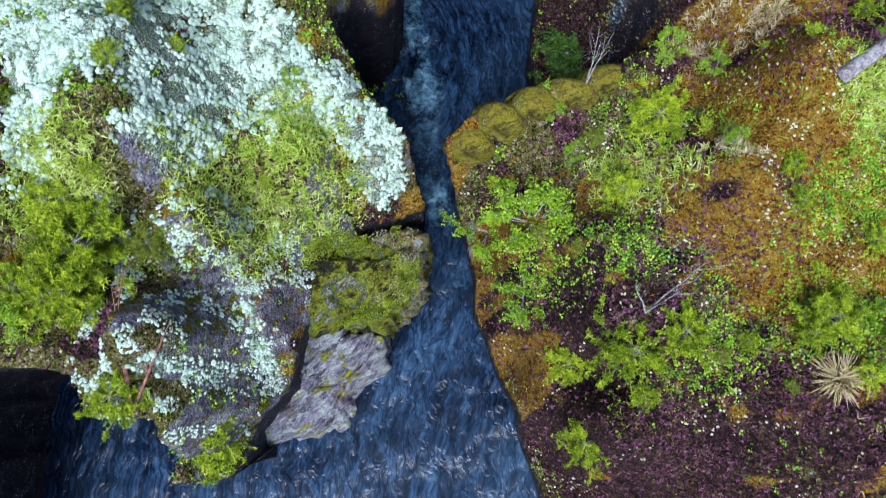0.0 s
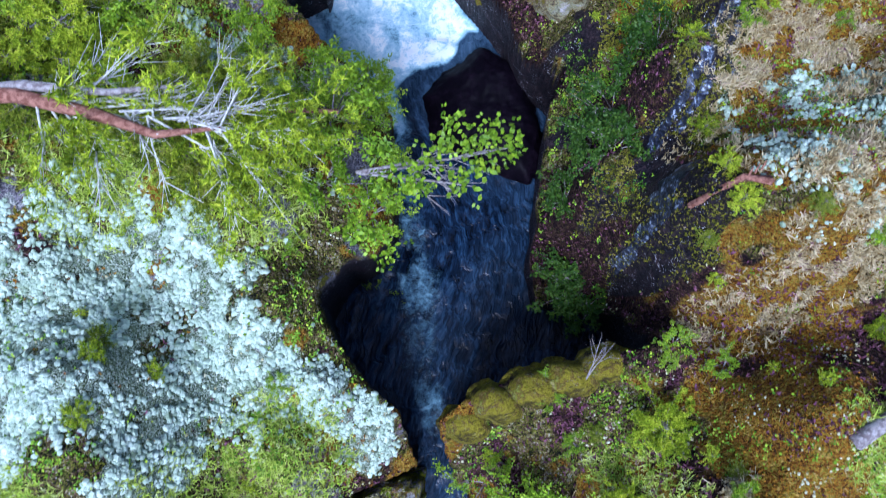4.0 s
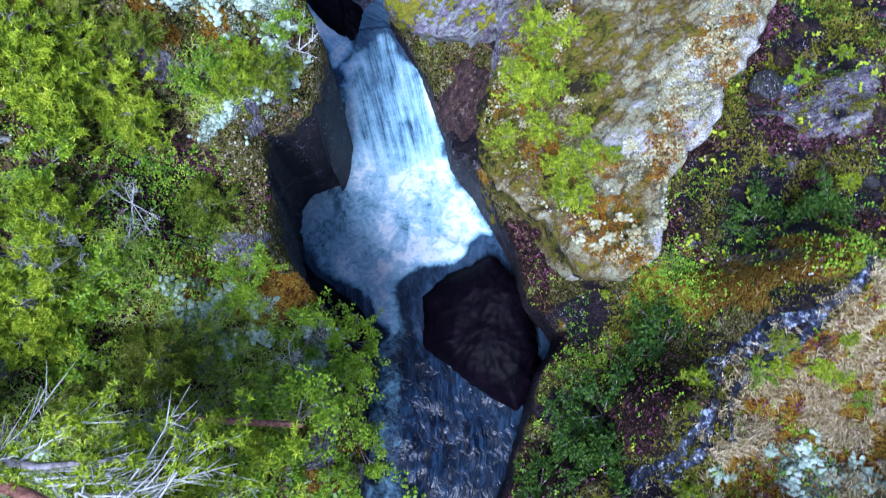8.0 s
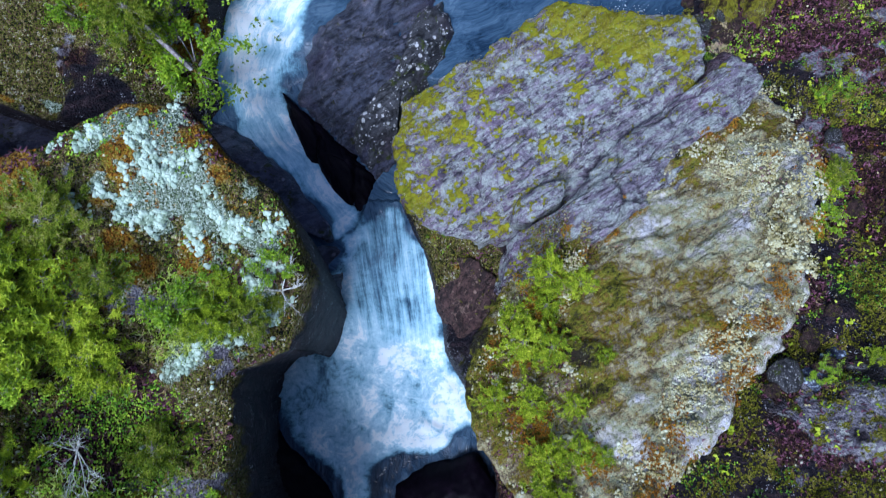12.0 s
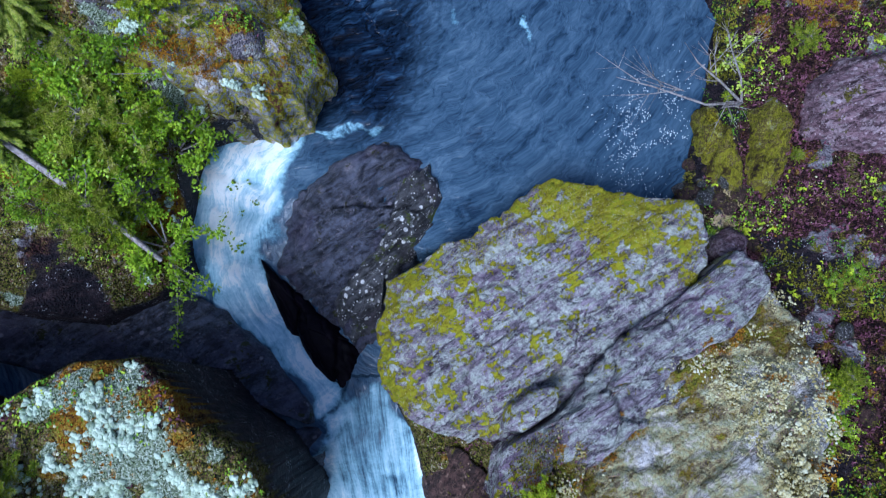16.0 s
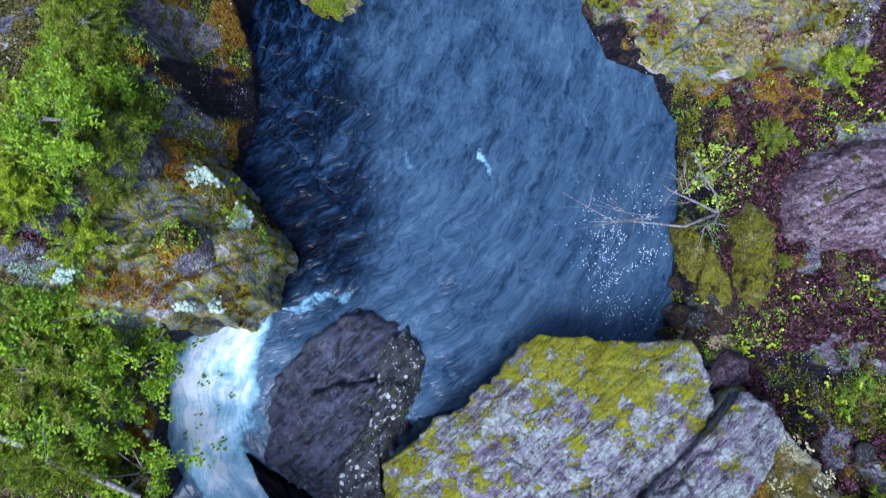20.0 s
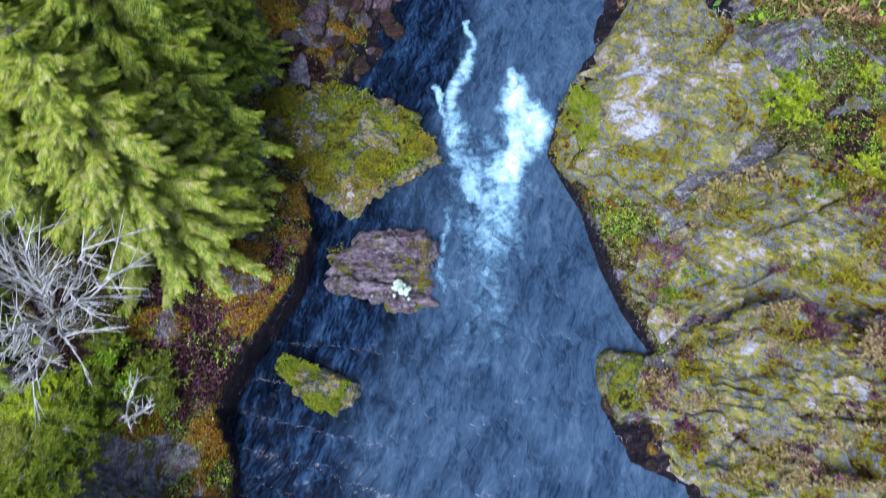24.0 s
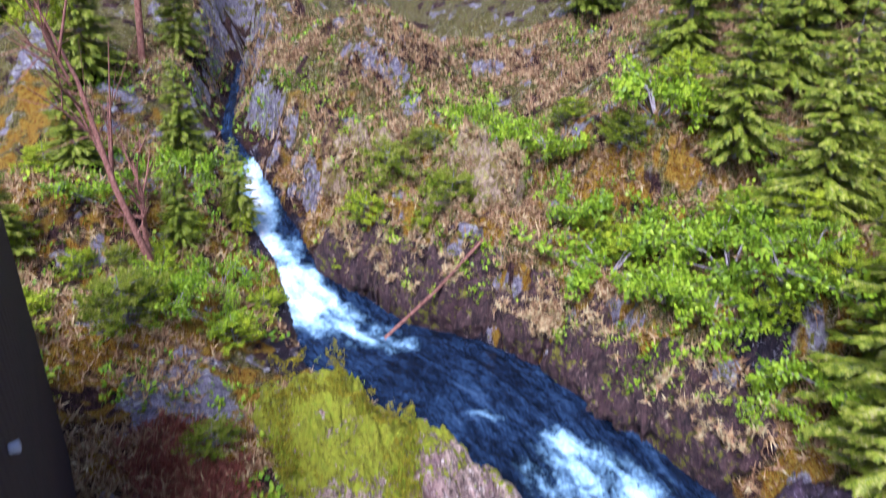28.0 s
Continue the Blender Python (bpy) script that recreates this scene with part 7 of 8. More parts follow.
BR = places(230000, -26, 13, 42, 80, lambda x, y: np.clip(0.35 + 0.8 * fbm(x, y, 2.2, 3, 231), 0, 1) * 0.55 * (1 - sample(zone_r, x, y) * 0.6) * dry(x, y), RNG)
cover("dead_bracken", needle_tuft(6, 13, 0.12), BR, RNG.uniform(0.1, 0.34, len(BR)), M_BRACKEN, "straw and red-brown dead bracken on the slope", 0.6, "bracken")
FG = places(90000, -26, 13, 42, 80, lambda x, y: np.clip(0.1 + 0.9 * fbm(x, y, 2.6, 3, 233), 0, 1) * 0.5 * dry(x, y), RNG)
cover("slope_greenery", leaf_tuft(5, 14, 0.4), FG, RNG.uniform(0.1, 0.3, len(FG)), M_BILB, "low green growth on the slope above the rapids", 0.5, "plants")


REDS = [(-12.4, 48.2, 1.2), (-10.9, 46.6, 1.3), (-9.3, 45.9, 1.0), (-7.9, 44.9, 0.7), (-11.4, 45.4, 1.0), (-13.4, 49.4, 1.2)]
RF = places(60000, -16, -6, 43, 52, lambda x, y: np.clip(blobs(x, y, REDS) * 1.6 + 0.3 * fbm(x, y, 0.6, 3, 235) * (blobs(x, y, REDS) > 0), 0, 1) * 0.5, RNG)
cover("red_ferns", needle_tuft(6, 18, 0.1), RF, RNG.uniform(0.08, 0.26, len(RF)), M_REDFERN, "red-brown withered ferns beside the boulder", 0.6, "ferns")


def on_rock(n, outline, zfun, chance, inset=0.1):
    xs, ys = [p[0] for p in outline], [p[1] for p in outline]
    x, y = RNG.uniform(min(xs), max(xs), n), RNG.uniform(min(ys), max(ys), n)
    ok = (signed_distance(x, y, outline) < -inset) & (RNG.uniform(0, 1, n) < chance(x, y))
    x, y = x[ok], y[ok]
    return np.stack([x, y, zfun(x, y) - 0.02], -1)


CB = on_rock(160000, SLAB_B, slab_b_z, lambda x, y: np.clip(0.08 + 1.1 * fbm(x, y, 0.6, 4, 241) + 0.5 * smooth(2.0, 4.4, x), 0, 1) * 0.35 * smooth(-0.15, 0.15, fbm(x, y, 0.2, 3, 247)))
cover("cream_lichen", dome(8), CB, RNG.uniform(0.006, 0.02, len(CB)) * RNG.choice([0.7, 1, 1.6], len(CB)), M_CREAM, "cream and yellowish lichen crumbs on the tilted boulder", 0.6, "lichen")
RP = np.array([(2.5, 14.0), (2.75, 13.8), (2.95, 14.15), (2.3, 13.75), (2.6, 13.6), (3.1, 13.9), (2.0, 15.3), (2.15, 15.45), (3.0, 15.6), (4.6, 19.8), (4.9, 20.3), (4.7, 20.9), (5.0, 19.4), (4.4, 19.3), (2.2, 17.9), (1.9, 16.6), (3.4, 17.2)])
RP = np.concatenate([RP + RNG.normal(0, 0.05, RP.shape) for k in range(26)])
RP = np.c_[RP, slab_b_z(RP[:, 0], RP[:, 1]) - 0.01]
cover("pale_lichen_rosettes", dome(9), RP, RNG.uniform(0.02, 0.05, len(RP)), M_CREAM, "round pale lichen rosettes on the tilted boulder", 0.3, "lichen")
square_z = plane_of(ROCK_N)
SP = RNG.normal(0, 0.1, (40, 2)) + [-4.8, 34.15]
SP = np.c_[SP, SP @ square_z[:2] + square_z[2] + 0.14]
cover("white_lichen_spot", dome(4), SP, RNG.uniform(0.03, 0.07, len(SP)), M_LICHEN, "white lichen spot on the square rock", 0.3, "lichen")
GB = on_rock(110000, SLAB_B, slab_b_z, lambda x, y: smooth(-0.08, 0.25, fbm(x, y, 0.9, 4, 291)) * smooth(-0.2, 0.2, fbm(x, y, 0.25, 3, 293)) * 0.9)
cover("golden_moss", needle_tuft(5, 16, 0.3), GB, RNG.uniform(0.015, 0.045, len(GB)), M_RUSTMOSS, "golden-brown moss on the tilted boulder", 0.4, "moss")
YB = on_rock(110000, SLAB_B, slab_b_z, lambda x, y: smooth(-0.1, 0.25, fbm(x, y, 0.8, 4, 295) + 0.12 * (x - 3)) * smooth(-0.2, 0.2, fbm(x, y, 0.22, 3, 297)) * 0.55)
cover("straw_lichen", dome(5), YB, RNG.uniform(0.01, 0.03, len(YB)), M_CREAM, "straw-coloured lichen on the tilted boulder", 0.5, "lichen")
for name, material, seed, share in (("bank_rock_moss", M_MOSS, 301, 0.05), ("bank_rock_rust", M_RUSTMOSS, 303, 0.12), ("bank_rock_lichen", M_LICHEN, 305, 0.42), ("bank_rock_leaves", M_BILB, 307, 0.2)):
    RM = on_rock(26000, BANK_ROCK, bank_rock_z, lambda x, y: smooth(share, share + 0.25, fbm(x, y, 0.8, 4, seed)) * 0.9)
    cover(name, dome(6) if "lichen" in name else needle_tuft(5, 15, 0.3), RM, RNG.uniform(0.015, 0.05, len(RM)), material, "growth on the layered rock above the pool", 0.4, "moss")
MB = on_rock(50000, SLAB_B, slab_b_z, lambda x, y: np.clip(0.1 + 0.9 * fbm(x, y, 0.9, 4, 243) - 0.35 * (x - 2.6), 0, 1) * 0.8)
cover("boulder_moss", needle_tuft(5, 15, 0.3), MB, RNG.uniform(0.02, 0.05, len(MB)), M_MOSS, "olive moss on the tilted boulder", 0.3, "moss")
HB = on_rock(26000, SLAB_B, slab_b_z, lambda x, y: np.clip(0.9 * fbm(x, y, 1.0, 4, 245) - 0.15 * (x - 2.5), 0, 1) * 0.6)
cover("boulder_heather", needle_tuft(4, 8, 0.2), HB, RNG.uniform(0.03, 0.07, len(HB)), M_HEATH, "brown heather on the tilted boulder", 0.4, "heather")
for name, ring, zf in (("crag", CRAGS_B, crag_z), ("crag", CRAGS_D, crag_d_z), ("cliff", CLIFF_A, cliff_a_z), ("cliff", CLIFF_B, cliff_b_z), ("cliff", CLIFF_C, cliff_c_z)):
    ST = on_rock(9000, ring, zf, lambda x, y: np.clip(0.15 + 0.9 * fbm(x, y, 0.9, 4, 273), 0, 1) * 0.8)
    cover(name + "_straw", needle_tuft(6, 13, 0.12), ST, RNG.uniform(0.08, 0.26, len(ST)), M_BRACKEN, "straw and dead bracken growing on the rock wall", 0.7, "bracken")
    LV = on_rock(6000, ring, zf, lambda x, y: np.clip(0.9 * fbm(x, y, 1.1, 4, 275), 0, 1) * 0.9)
    cover(name + "_greenery", leaf_tuft(5, 14, 0.4), LV, RNG.uniform(0.08, 0.22, len(LV)), M_BIRCH, "green leafy growth on the rock wall", 0.6, "plants")
# tufts on the slabs and boulders beside the stream
GROWN = [("edge_moss", [(-1.75, 38.9), (-1.5, 40.0), (-0.9, 40.2), (-0.6, 38.6), (-0.9, 37.6), (-1.4, 37.9)], slab_q_z, M_LIMEMOSS, 9000, -0.2, 0.6, 355, (0.02, 0.06), "yellow-green moss along the slab's edge"),
         ("slab_moss", SLAB_A, slab_a_z, M_YELLOWMOSS, 30000, 0.14, 0.3, 311, (0.012, 0.035), "yellow moss tufts on the flat boulder"),
         ("slab_moss", RIGHT_SLAB, slab_q_z, M_YELLOWMOSS, 22000, 0.18, 0.6, 313, (0.02, 0.06), "yellow moss tufts on the bank slab"),
         ("slab_moss", MID_SLAB, slab_m_z, M_YELLOWMOSS, 26000, 0.08, 0.7, 317, (0.02, 0.06), "yellow moss tufts on the layered slab"),
         ("slab_straw", MID_SLAB, slab_m_z, M_GRASS, 14000, 0.22, 0.5, 319, (0.03, 0.09), "straw on the layered slab"),
         ("slab_leaves", MID_SLAB, slab_m_z, M_BILB, 9000, 0.2, 0.5, 321, (0.03, 0.08), "green shoots on the layered slab"),
         ("slab_moss", SLAB_R, slab_r_z, M_YELLOWMOSS, 20000, 0.0, 0.5, 323, (0.02, 0.06), "yellow moss tufts on the broken slab"),
         ("slab_straw", SLAB_R, slab_r_z, M_GRASS, 18000, 0.12, 0.5, 325, (0.03, 0.1), "straw on the broken slab"),
         ("slab_heather", SLAB_R, slab_r_z, M_HEATH, 14000, 0.05, 0.5, 327, (0.03, 0.08), "brown heather on the broken slab"),
         ("boulder_moss", ROCK_G, cleft_z, M_YELLOWMOSS, 40000, -0.2, 0.7, 329, (0.02, 0.07), "yellow moss on the cleft boulder"),
         ("boulder_moss", ROCK_G, cleft_z, M_LIMEMOSS, 26000, 0.0, 0.8, 357, (0.02, 0.07), "bright moss patches on the cleft boulder"),
         ("rock_moss", ROCK_M, rock_m_z, M_YELLOWMOSS, 20000, -0.1, 0.6, 331, (0.02, 0.06), "green moss tufts on the low rock"),
         ("rock_moss", ROCK_I, rock_i_z, M_LIMEMOSS, 5000, -0.3, 0.5, 333, (0.02, 0.06), "bright green moss on the small rock"),
         ("rock_moss", ROCK_M, rock_m_z, M_LIMEMOSS, 9000, 0.05, 0.7, 335, (0.02, 0.06), "bright green moss patches on the low rock"),
         ("rock_moss", MOSSROCK, mossrock_z, M_LIMEMOSS, 14000, 0.0, 0.6, 337, (0.02, 0.06), "bright green moss on the rock block"),
         ("rock_lichen", MOSSROCK, mossrock_z, M_CREAM, 9000, 0.1, 0.5, 339, (0.01, 0.035), "pale lichen crumbs on the rock block"),
         ("slab_lichen", SLAB_A, slab_a_z, M_CREAM, 26000, 0.02, 0.5, 341, (0.006, 0.02), "pale lichen crumbs on the flat boulder"),
         ("slab_lichen", RIGHT_SLAB, slab_q_z, M_LICHEN, 6000, 0.1, 0.6, 343, (0.01, 0.035), "pale lichen crumbs on the bank slab"),
         ("slab_lichen", MID_SLAB, slab_m_z, M_LICHEN, 5000, 0.15, 0.6, 345, (0.01, 0.035), "pale lichen crumbs on the layered slab"),
         ("slab_heather", MID_SLAB, slab_m_z, M_HEATH, 12000, 0.15, 0.7, 347, (0.03, 0.08), "brown heather on the layered slab"),
         ("mound_moss", [(p[0], p[1]) for p in ((2.5, 27.3), (2.8, 27.55), (3.7, 26.1), (3.3, 25.8), (2.7, 26.4))], mound_a_z, M_YELLOWMOSS, 4000, -0.1, 0.4, 351, (0.015, 0.045), "olive moss tufts on the rock face"),
         ("rock_moss", ROCK_N, rock_n_z, M_YELLOWMOSS, 6000, 0.1, 0.5, 349, (0.015, 0.04), "olive moss on the square rock")]
for name, ring, zf, material, count, low, size, seed, tall, words in GROWN:
    TU = on_rock(count, ring, zf, lambda x, y: smooth(low, low + 0.3, fbm(x, y, size, 4, seed)) * (smooth(46.9, 49.4, y - 0.25 * (x + 8) + 0.8 * fbm(x, y, 1.2, 3, 287)) if name == "boulder_moss" else 1.0) * (smooth(21.0, 24.0, y - 0.4 * x) if ring is SLAB_A and material is M_YELLOWMOSS else 1.0))
    cover(name, needle_tuft(5, 15, 0.3), TU, RNG.uniform(tall[0], tall[1], len(TU)), material, words, 0.4, "moss")

# ---- trees ----
def spray(seed, n=9, width=0.16):
    """A flat twig of needles, unit length along x."""
    rng = np.random.default_rng(seed)
    v, f = [], []
    for i in range(n):
        s = i / n
        for side in (-1, 1):
            a = side * rng.uniform(0.5, 0.9)
            r = (0.5 - 0.35 * s) * rng.uniform(0.8, 1.1)
            o = np.array([s, 0, 0])
            d = np.array([math.cos(a), math.sin(a), -0.25]) * r
            p = np.array([-math.sin(a), math.cos(a), 0]) * width * 0.35
            k = len(v)
            v += [o - p, o + p, o + d]
            f.append((k, k + 1, k + 2))
    return np.array(v), np.array(f)


SPRAY = spray(4, 12, 0.1)


def turned(base, pos, yaw, pitch, size):
    """Copies of a form whose x axis points by yaw and pitch."""
    v, f = base
    cy, sy, cp, sp = np.cos(yaw)[:, None], np.sin(yaw)[:, None], np.cos(pitch)[:, None], np.sin(pitch)[:, None]
    x, y, z = v[:, 0][None], v[:, 1][None], v[:, 2][None]
    x1, z1 = x * cp - z * sp, x * sp + z * cp
    out = np.stack([x1 * cy - y * sy, x1 * sy + y * cy, z1 * np.ones_like(cy)], -1) * np.asarray(size)[:, None, None] + pos[:, None]
    faces = f[None] + (np.arange(len(pos)) * len(v))[:, None, None]
    return out.reshape(-1, 3), faces.reshape(-1, f.shape[1])


def spruce_parts(seed, height=9.0, reach=2.1, levels=24, bare=0.1):
    rng = np.random.default_rng(seed)
    trunk = tube([(0, 0, -0.5), (0.03, 0.02, height * 0.5), (0, 0, height)], [0.17, 0.1, 0.012], 8)
    wood, pos, yaw, pitch, size = [], [], [], [], []
    for lv in range(levels):
        s = lv / (levels - 1)
        h = height * (bare + (0.985 - bare) * s)
        r0 = reach * (1 - s) ** 0.85 + 0.12
        arms = int(12 - 6 * s)
        for k in range(arms):
            a = 2 * np.pi * (k + rng.uniform(-0.3, 0.3)) / arms + lv * 0.7
            r = r0 * rng.choice((0.55, 0.85, 1.0, 1.0, 1.2)) * rng.uniform(0.85, 1.1)
            rise = 0.25 * s - 0.28 * (1 - s) + rng.normal(0, 0.05)
            d = np.array([math.cos(a), math.sin(a), 0])
            h2 = h + rng.normal(0, 0.02) * height
            p0, p1, p2 = np.array([0, 0, h2]), d * r * 0.55 + [0, 0, h2 + rise * r * 0.6], d * r + [0, 0, h2 + rise * r + 0.06 * r]
            wood.append(tube([p0, p1, p2], [0.022 * (1 - s) + 0.008, 0.014 * (1 - s) + 0.005, 0.003], 4))
            n = max(5, int(r * 14))
            for q in np.linspace(0.18, 1.0, n):
                c = (1 - q) ** 2 * p0 + 2 * q * (1 - q) * p1 + q * q * p2
                for side in (-1, 1):
                    pos.append(c)
                    yaw.append(a + side * rng.uniform(0.35, 0.95) * (1.15 - q * 0.7))
                    pitch.append(rise * 0.4 - rng.uniform(0.0, 0.75))
                    size.append(rng.uniform(0.26, 0.5) * (0.5 + 0.5 * min(1, r)))
    crown = turned(SPRAY, np.array(pos), np.array(yaw), np.array(pitch), np.array(size))
    return trunk, joined(wood), crown


def tree_kind(name, label, category, makers, bark, leaf, group):
    kinds = [(np_mesh("trunk", *a, bark), np_mesh("limbs", *b, bark), np_mesh("crown", *c, leaf, False)) for a, b, c in makers]

    def plant(x, y, k, s=1.0, lean=(0, 0), z=None):
        ob = thing(name, label, category, group)
        for nm, me in zip(("trunk", "branchwork", "crown"), kinds[k % len(kinds)]):
            part(nm, me, ob, kind="" if nm == "trunk" else "stuff")
        ob.matrix_basis = pose(x, y, ground_z(x, y) if z is None else z, lean[0], lean[1], 47 * k) @ Matrix.Scale(s, 4)
        return ob
    return plant


spruce = tree_kind("spruce", "tall green spruce with drooping branches beside the stream", "spruce", [spruce_parts(s) for s in (1, 2, 3)], M_BARK, M_SPRUCE, "spruces beside the stream")
for k, (x, y, s) in enumerate([(-10.2, 38.7, 0.66), (-11.9, 37.1, 0.95), (-13.2, 35.6, 0.9), (-10.6, 21.6, 0.34), (-10.4, 23.6, 0.34), (-9.7, 36.0, 0.8), (-9.2, 33.9, 0.72), (-10.9, 34.4, 0.75), (-10.9, 38.2, 0.78), (-12.4, 31.0, 0.6), (-9.2, 38.6, 0.4), (-8.8, 35.1, 0.5)]):
    spruce(x, y, k, s)
RIGHT_SPRUCES = [(5.0, 49.6, 0.85), (6.9, 47.4, 0.9), (5.6, 52.6, 0.9), (8.2, 50.4, 1.0), (7.4, 54.6, 1.0), (4.8, 58.4, 0.8), (9.8, 57.6, 1.0), (7.0, 61.6, 0.95), (3.4, 64.0, 0.8), (10.4, 65.0, 1.0), (6.4, 69.0, 1.0), (2.4, 72.0, 0.9), (12.0, 54.0, 1.1), (13.6, 61.0, 1.1), (10.5, 46.0, 0.9), (7.4, 43.6, 0.6), (9.5, 74.0, 1.1), (15.5, 69.0, 1.2), (13.5, 77.0, 1.2), (5.5, 78.0, 1.1)]
LEFT_SPRUCES = [(-17.6, 58.4, 0.35), (-17.0, 62.4, 0.42), (-20.2, 64.2, 0.55), (-22.5, 60.0, 0.5), (-26.5, 67.5, 0.8), (-22.5, 55.0, 0.5), (-30, 80, 1.1), (-36, 74, 1.1), (-2.0, 80.0, 0.9), (21, 72, 1.1), (-24.4, 73.0, 0.6)]
for k, (x, y, s) in enumerate(RIGHT_SPRUCES + LEFT_SPRUCES):
    spruce(x, y, k + 1, s)


def pine_parts(seed, length=6.5, reach=1.6):
    """Scots pine: bare red trunk, crown of tufted limbs near the top."""
    rng = np.random.default_rng(seed)
    trunk = tube([(0, 0, -0.4), (0.06, 0, length * 0.4), (0.0, 0.1, length * 0.75), (0.05, 0.05, length)], [0.13, 0.11, 0.07, 0.015], 8)
    wood, tips = [], []
    for k in range(30):
        s = rng.uniform(0.5, 1.0)
        a, r = rng.uniform(0, 2 * np.pi), reach * (1.15 - s * 0.75) * rng.uniform(0.6, 1.1)
        p0 = np.array([0, 0, length * s])
        end = p0 + [math.cos(a) * r, math.sin(a) * r, r * rng.uniform(0.0, 0.45)]
        mid = (p0 + end) / 2 + rng.normal(0, 0.08, 3)
        wood.append(tube([p0, mid, end], [0.03, 0.018, 0.005], 4))
        for q in range(8):
            b = mid + (end - mid) * rng.uniform(0, 1)
            t = b + rng.normal(0, 0.24, 3)
            wood.append(tube([b, t], [0.008, 0.003], 3))
            for j in range(4):
                tips.append(b + (t - b) * rng.uniform(0.3, 1.1) + rng.normal(0, 0.04, 3))
    tips = np.array(tips)
    return trunk, joined(wood), scattered(*TUFT, tips, rng.uniform(0.1, 0.17, len(tips)), rng, 0.6)


pine = tree_kind("pine", "slender pine with a reddish bare trunk", "pine", [pine_parts(s) for s in (1, 2)], M_REDBARK, M_PINE, "pines on the banks")


def bare_branches(name, label, category, root, tips, seed, thick, material, twigs=5):
    """A dead, leafless branching stem: trunk limbs and their twigs."""
    rng = np.random.default_rng(seed)
    ob = thing(name, label, category, "", root)
    for tip in tips:
        tip = np.array(tip, float) - root
        pts = [np.zeros(3)] + [tip * s + rng.normal(0, 0.06, 3) * np.linalg.norm(tip) * 0.4 for s in (0.35, 0.7)] + [tip]
        limb = part("limb", np_mesh("limb", *tube(pts, [thick, thick * 0.75, thick * 0.5, thick * 0.15], 6), material), ob)
        for q in range(twigs):
            s = rng.uniform(0.35, 0.95)
            b = tip * s
            e = b + tip * 0.25 + rng.normal(0, 0.22, 3) * np.linalg.norm(tip) * 0.6
            m = (b + e) / 2 + rng.normal(0, 0.04, 3)
            pieces = [tube([b, m, e], [thick * 0.4, thick * 0.25, thick * 0.08], 4)]
            for j in range(3):
                e2 = m + (e - b) * 0.4 + rng.normal(0, 0.15, 3) * np.linalg.norm(tip) * 0.5
                pieces.append(tube([m, e2], [thick * 0.2, thick * 0.06], 3))
            part("twig", np_mesh("twig", *joined(pieces), material), limb)
    return ob


def leaning_pine():
    """Red-barked pine leaning far out over the bank, half of its crown dead and bleached."""
    rng = np.random.default_rng(31)
    ob = thing("leaning_pine", "leaning pine with red bark and a half-dead crown", "pine", "", (-10.5, 9.3, 4.8))
    o = np.array([-10.5, 9.3, 4.8])
    pts = [np.array(p) - o for p in ((-10.5, 9.3, 4.6), (-8.6, 9.1, 6.2), (-7.0, 9.0, 6.8), (-5.4, 8.95, 6.95), (-4.4, 8.75, 6.8), (-3.7, 8.55, 6.65), (-2.9, 8.75, 6.4))]
    part("trunk", np_mesh("trunk", *tube(pts, [0.17, 0.14, 0.12, 0.1, 0.085, 0.06, 0.02], 9), M_REDBARK), ob)
    part("second_trunk", np_mesh("second_trunk", *tube([pts[1], pts[3] + [0.1, 0.14, 0.0], pts[4] + [0.1, 0.32, 0.0], pts[5] + [0.3, 0.75, -0.1]], [0.1, 0.075, 0.05, 0.015], 7), M_BARK), ob)
    tips = []
    for k in range(34):
        s = rng.uniform(0, 1)
        base = pts[3] * (1 - s) + pts[6] * s
        a = rng.uniform(-1.5, 1.5)
        length = rng.uniform(0.5, 1.5)
        end = base + np.array([math.cos(a), math.sin(a), rng.uniform(-0.5, 0.1)]) * length
        mid = (base + end) / 2 + rng.normal(0, 0.07, 3)
        pieces = [tube([base, mid, end], [0.02, 0.012, 0.004], 5)]
        for q in range(15):
            b = mid + (end - mid) * rng.uniform(-0.6, 0.9)
            e = b + (end - base) * 0.25 + rng.normal(0, 0.16, 3)
            pieces.append(tube([b, e], [0.008, 0.003], 3))
            if k % 2:
                tips += [b + (e - b) * f + rng.normal(0, 0.03, 3) for f in (0.4, 0.6, 0.8, 1.0, 1.1)]
        part("bough", np_mesh("bough", *joined(pieces), M_DEAD), ob)
    for k in range(170):
        c = np.array([-3.1, 9.0, 5.6]) - o + rng.normal(0, 1, 3) * [0.8, 0.6, 0.25]
        tips += [c + rng.normal(0, 0.06, 3) for q in range(5)]
    tips = np.array(tips)
    part("crown", np_mesh("crown", *scattered(*TUFT, tips, rng.uniform(0.07, 0.12, len(tips)), rng, 0.6), M_PINE, False), ob)


leaning_pine()
bare_z = ground_z(-17.6, 56.4)
bare_branches("bare_pine", "tall bare pine trunk with reddish bark above the rapids", "dead tree", (-17.6, 56.4, bare_z - 0.2), [(-20.6, 57.0, bare_z + 9.5), (-18.2, 57.1, bare_z + 4.0)], 13, 0.14, M_REDBARK, 10)
pine(-23.5, 62.0, 0, 1.4, (3, -6))
pine(-25.0, 70.0, 1, 1.5, (0, 4))


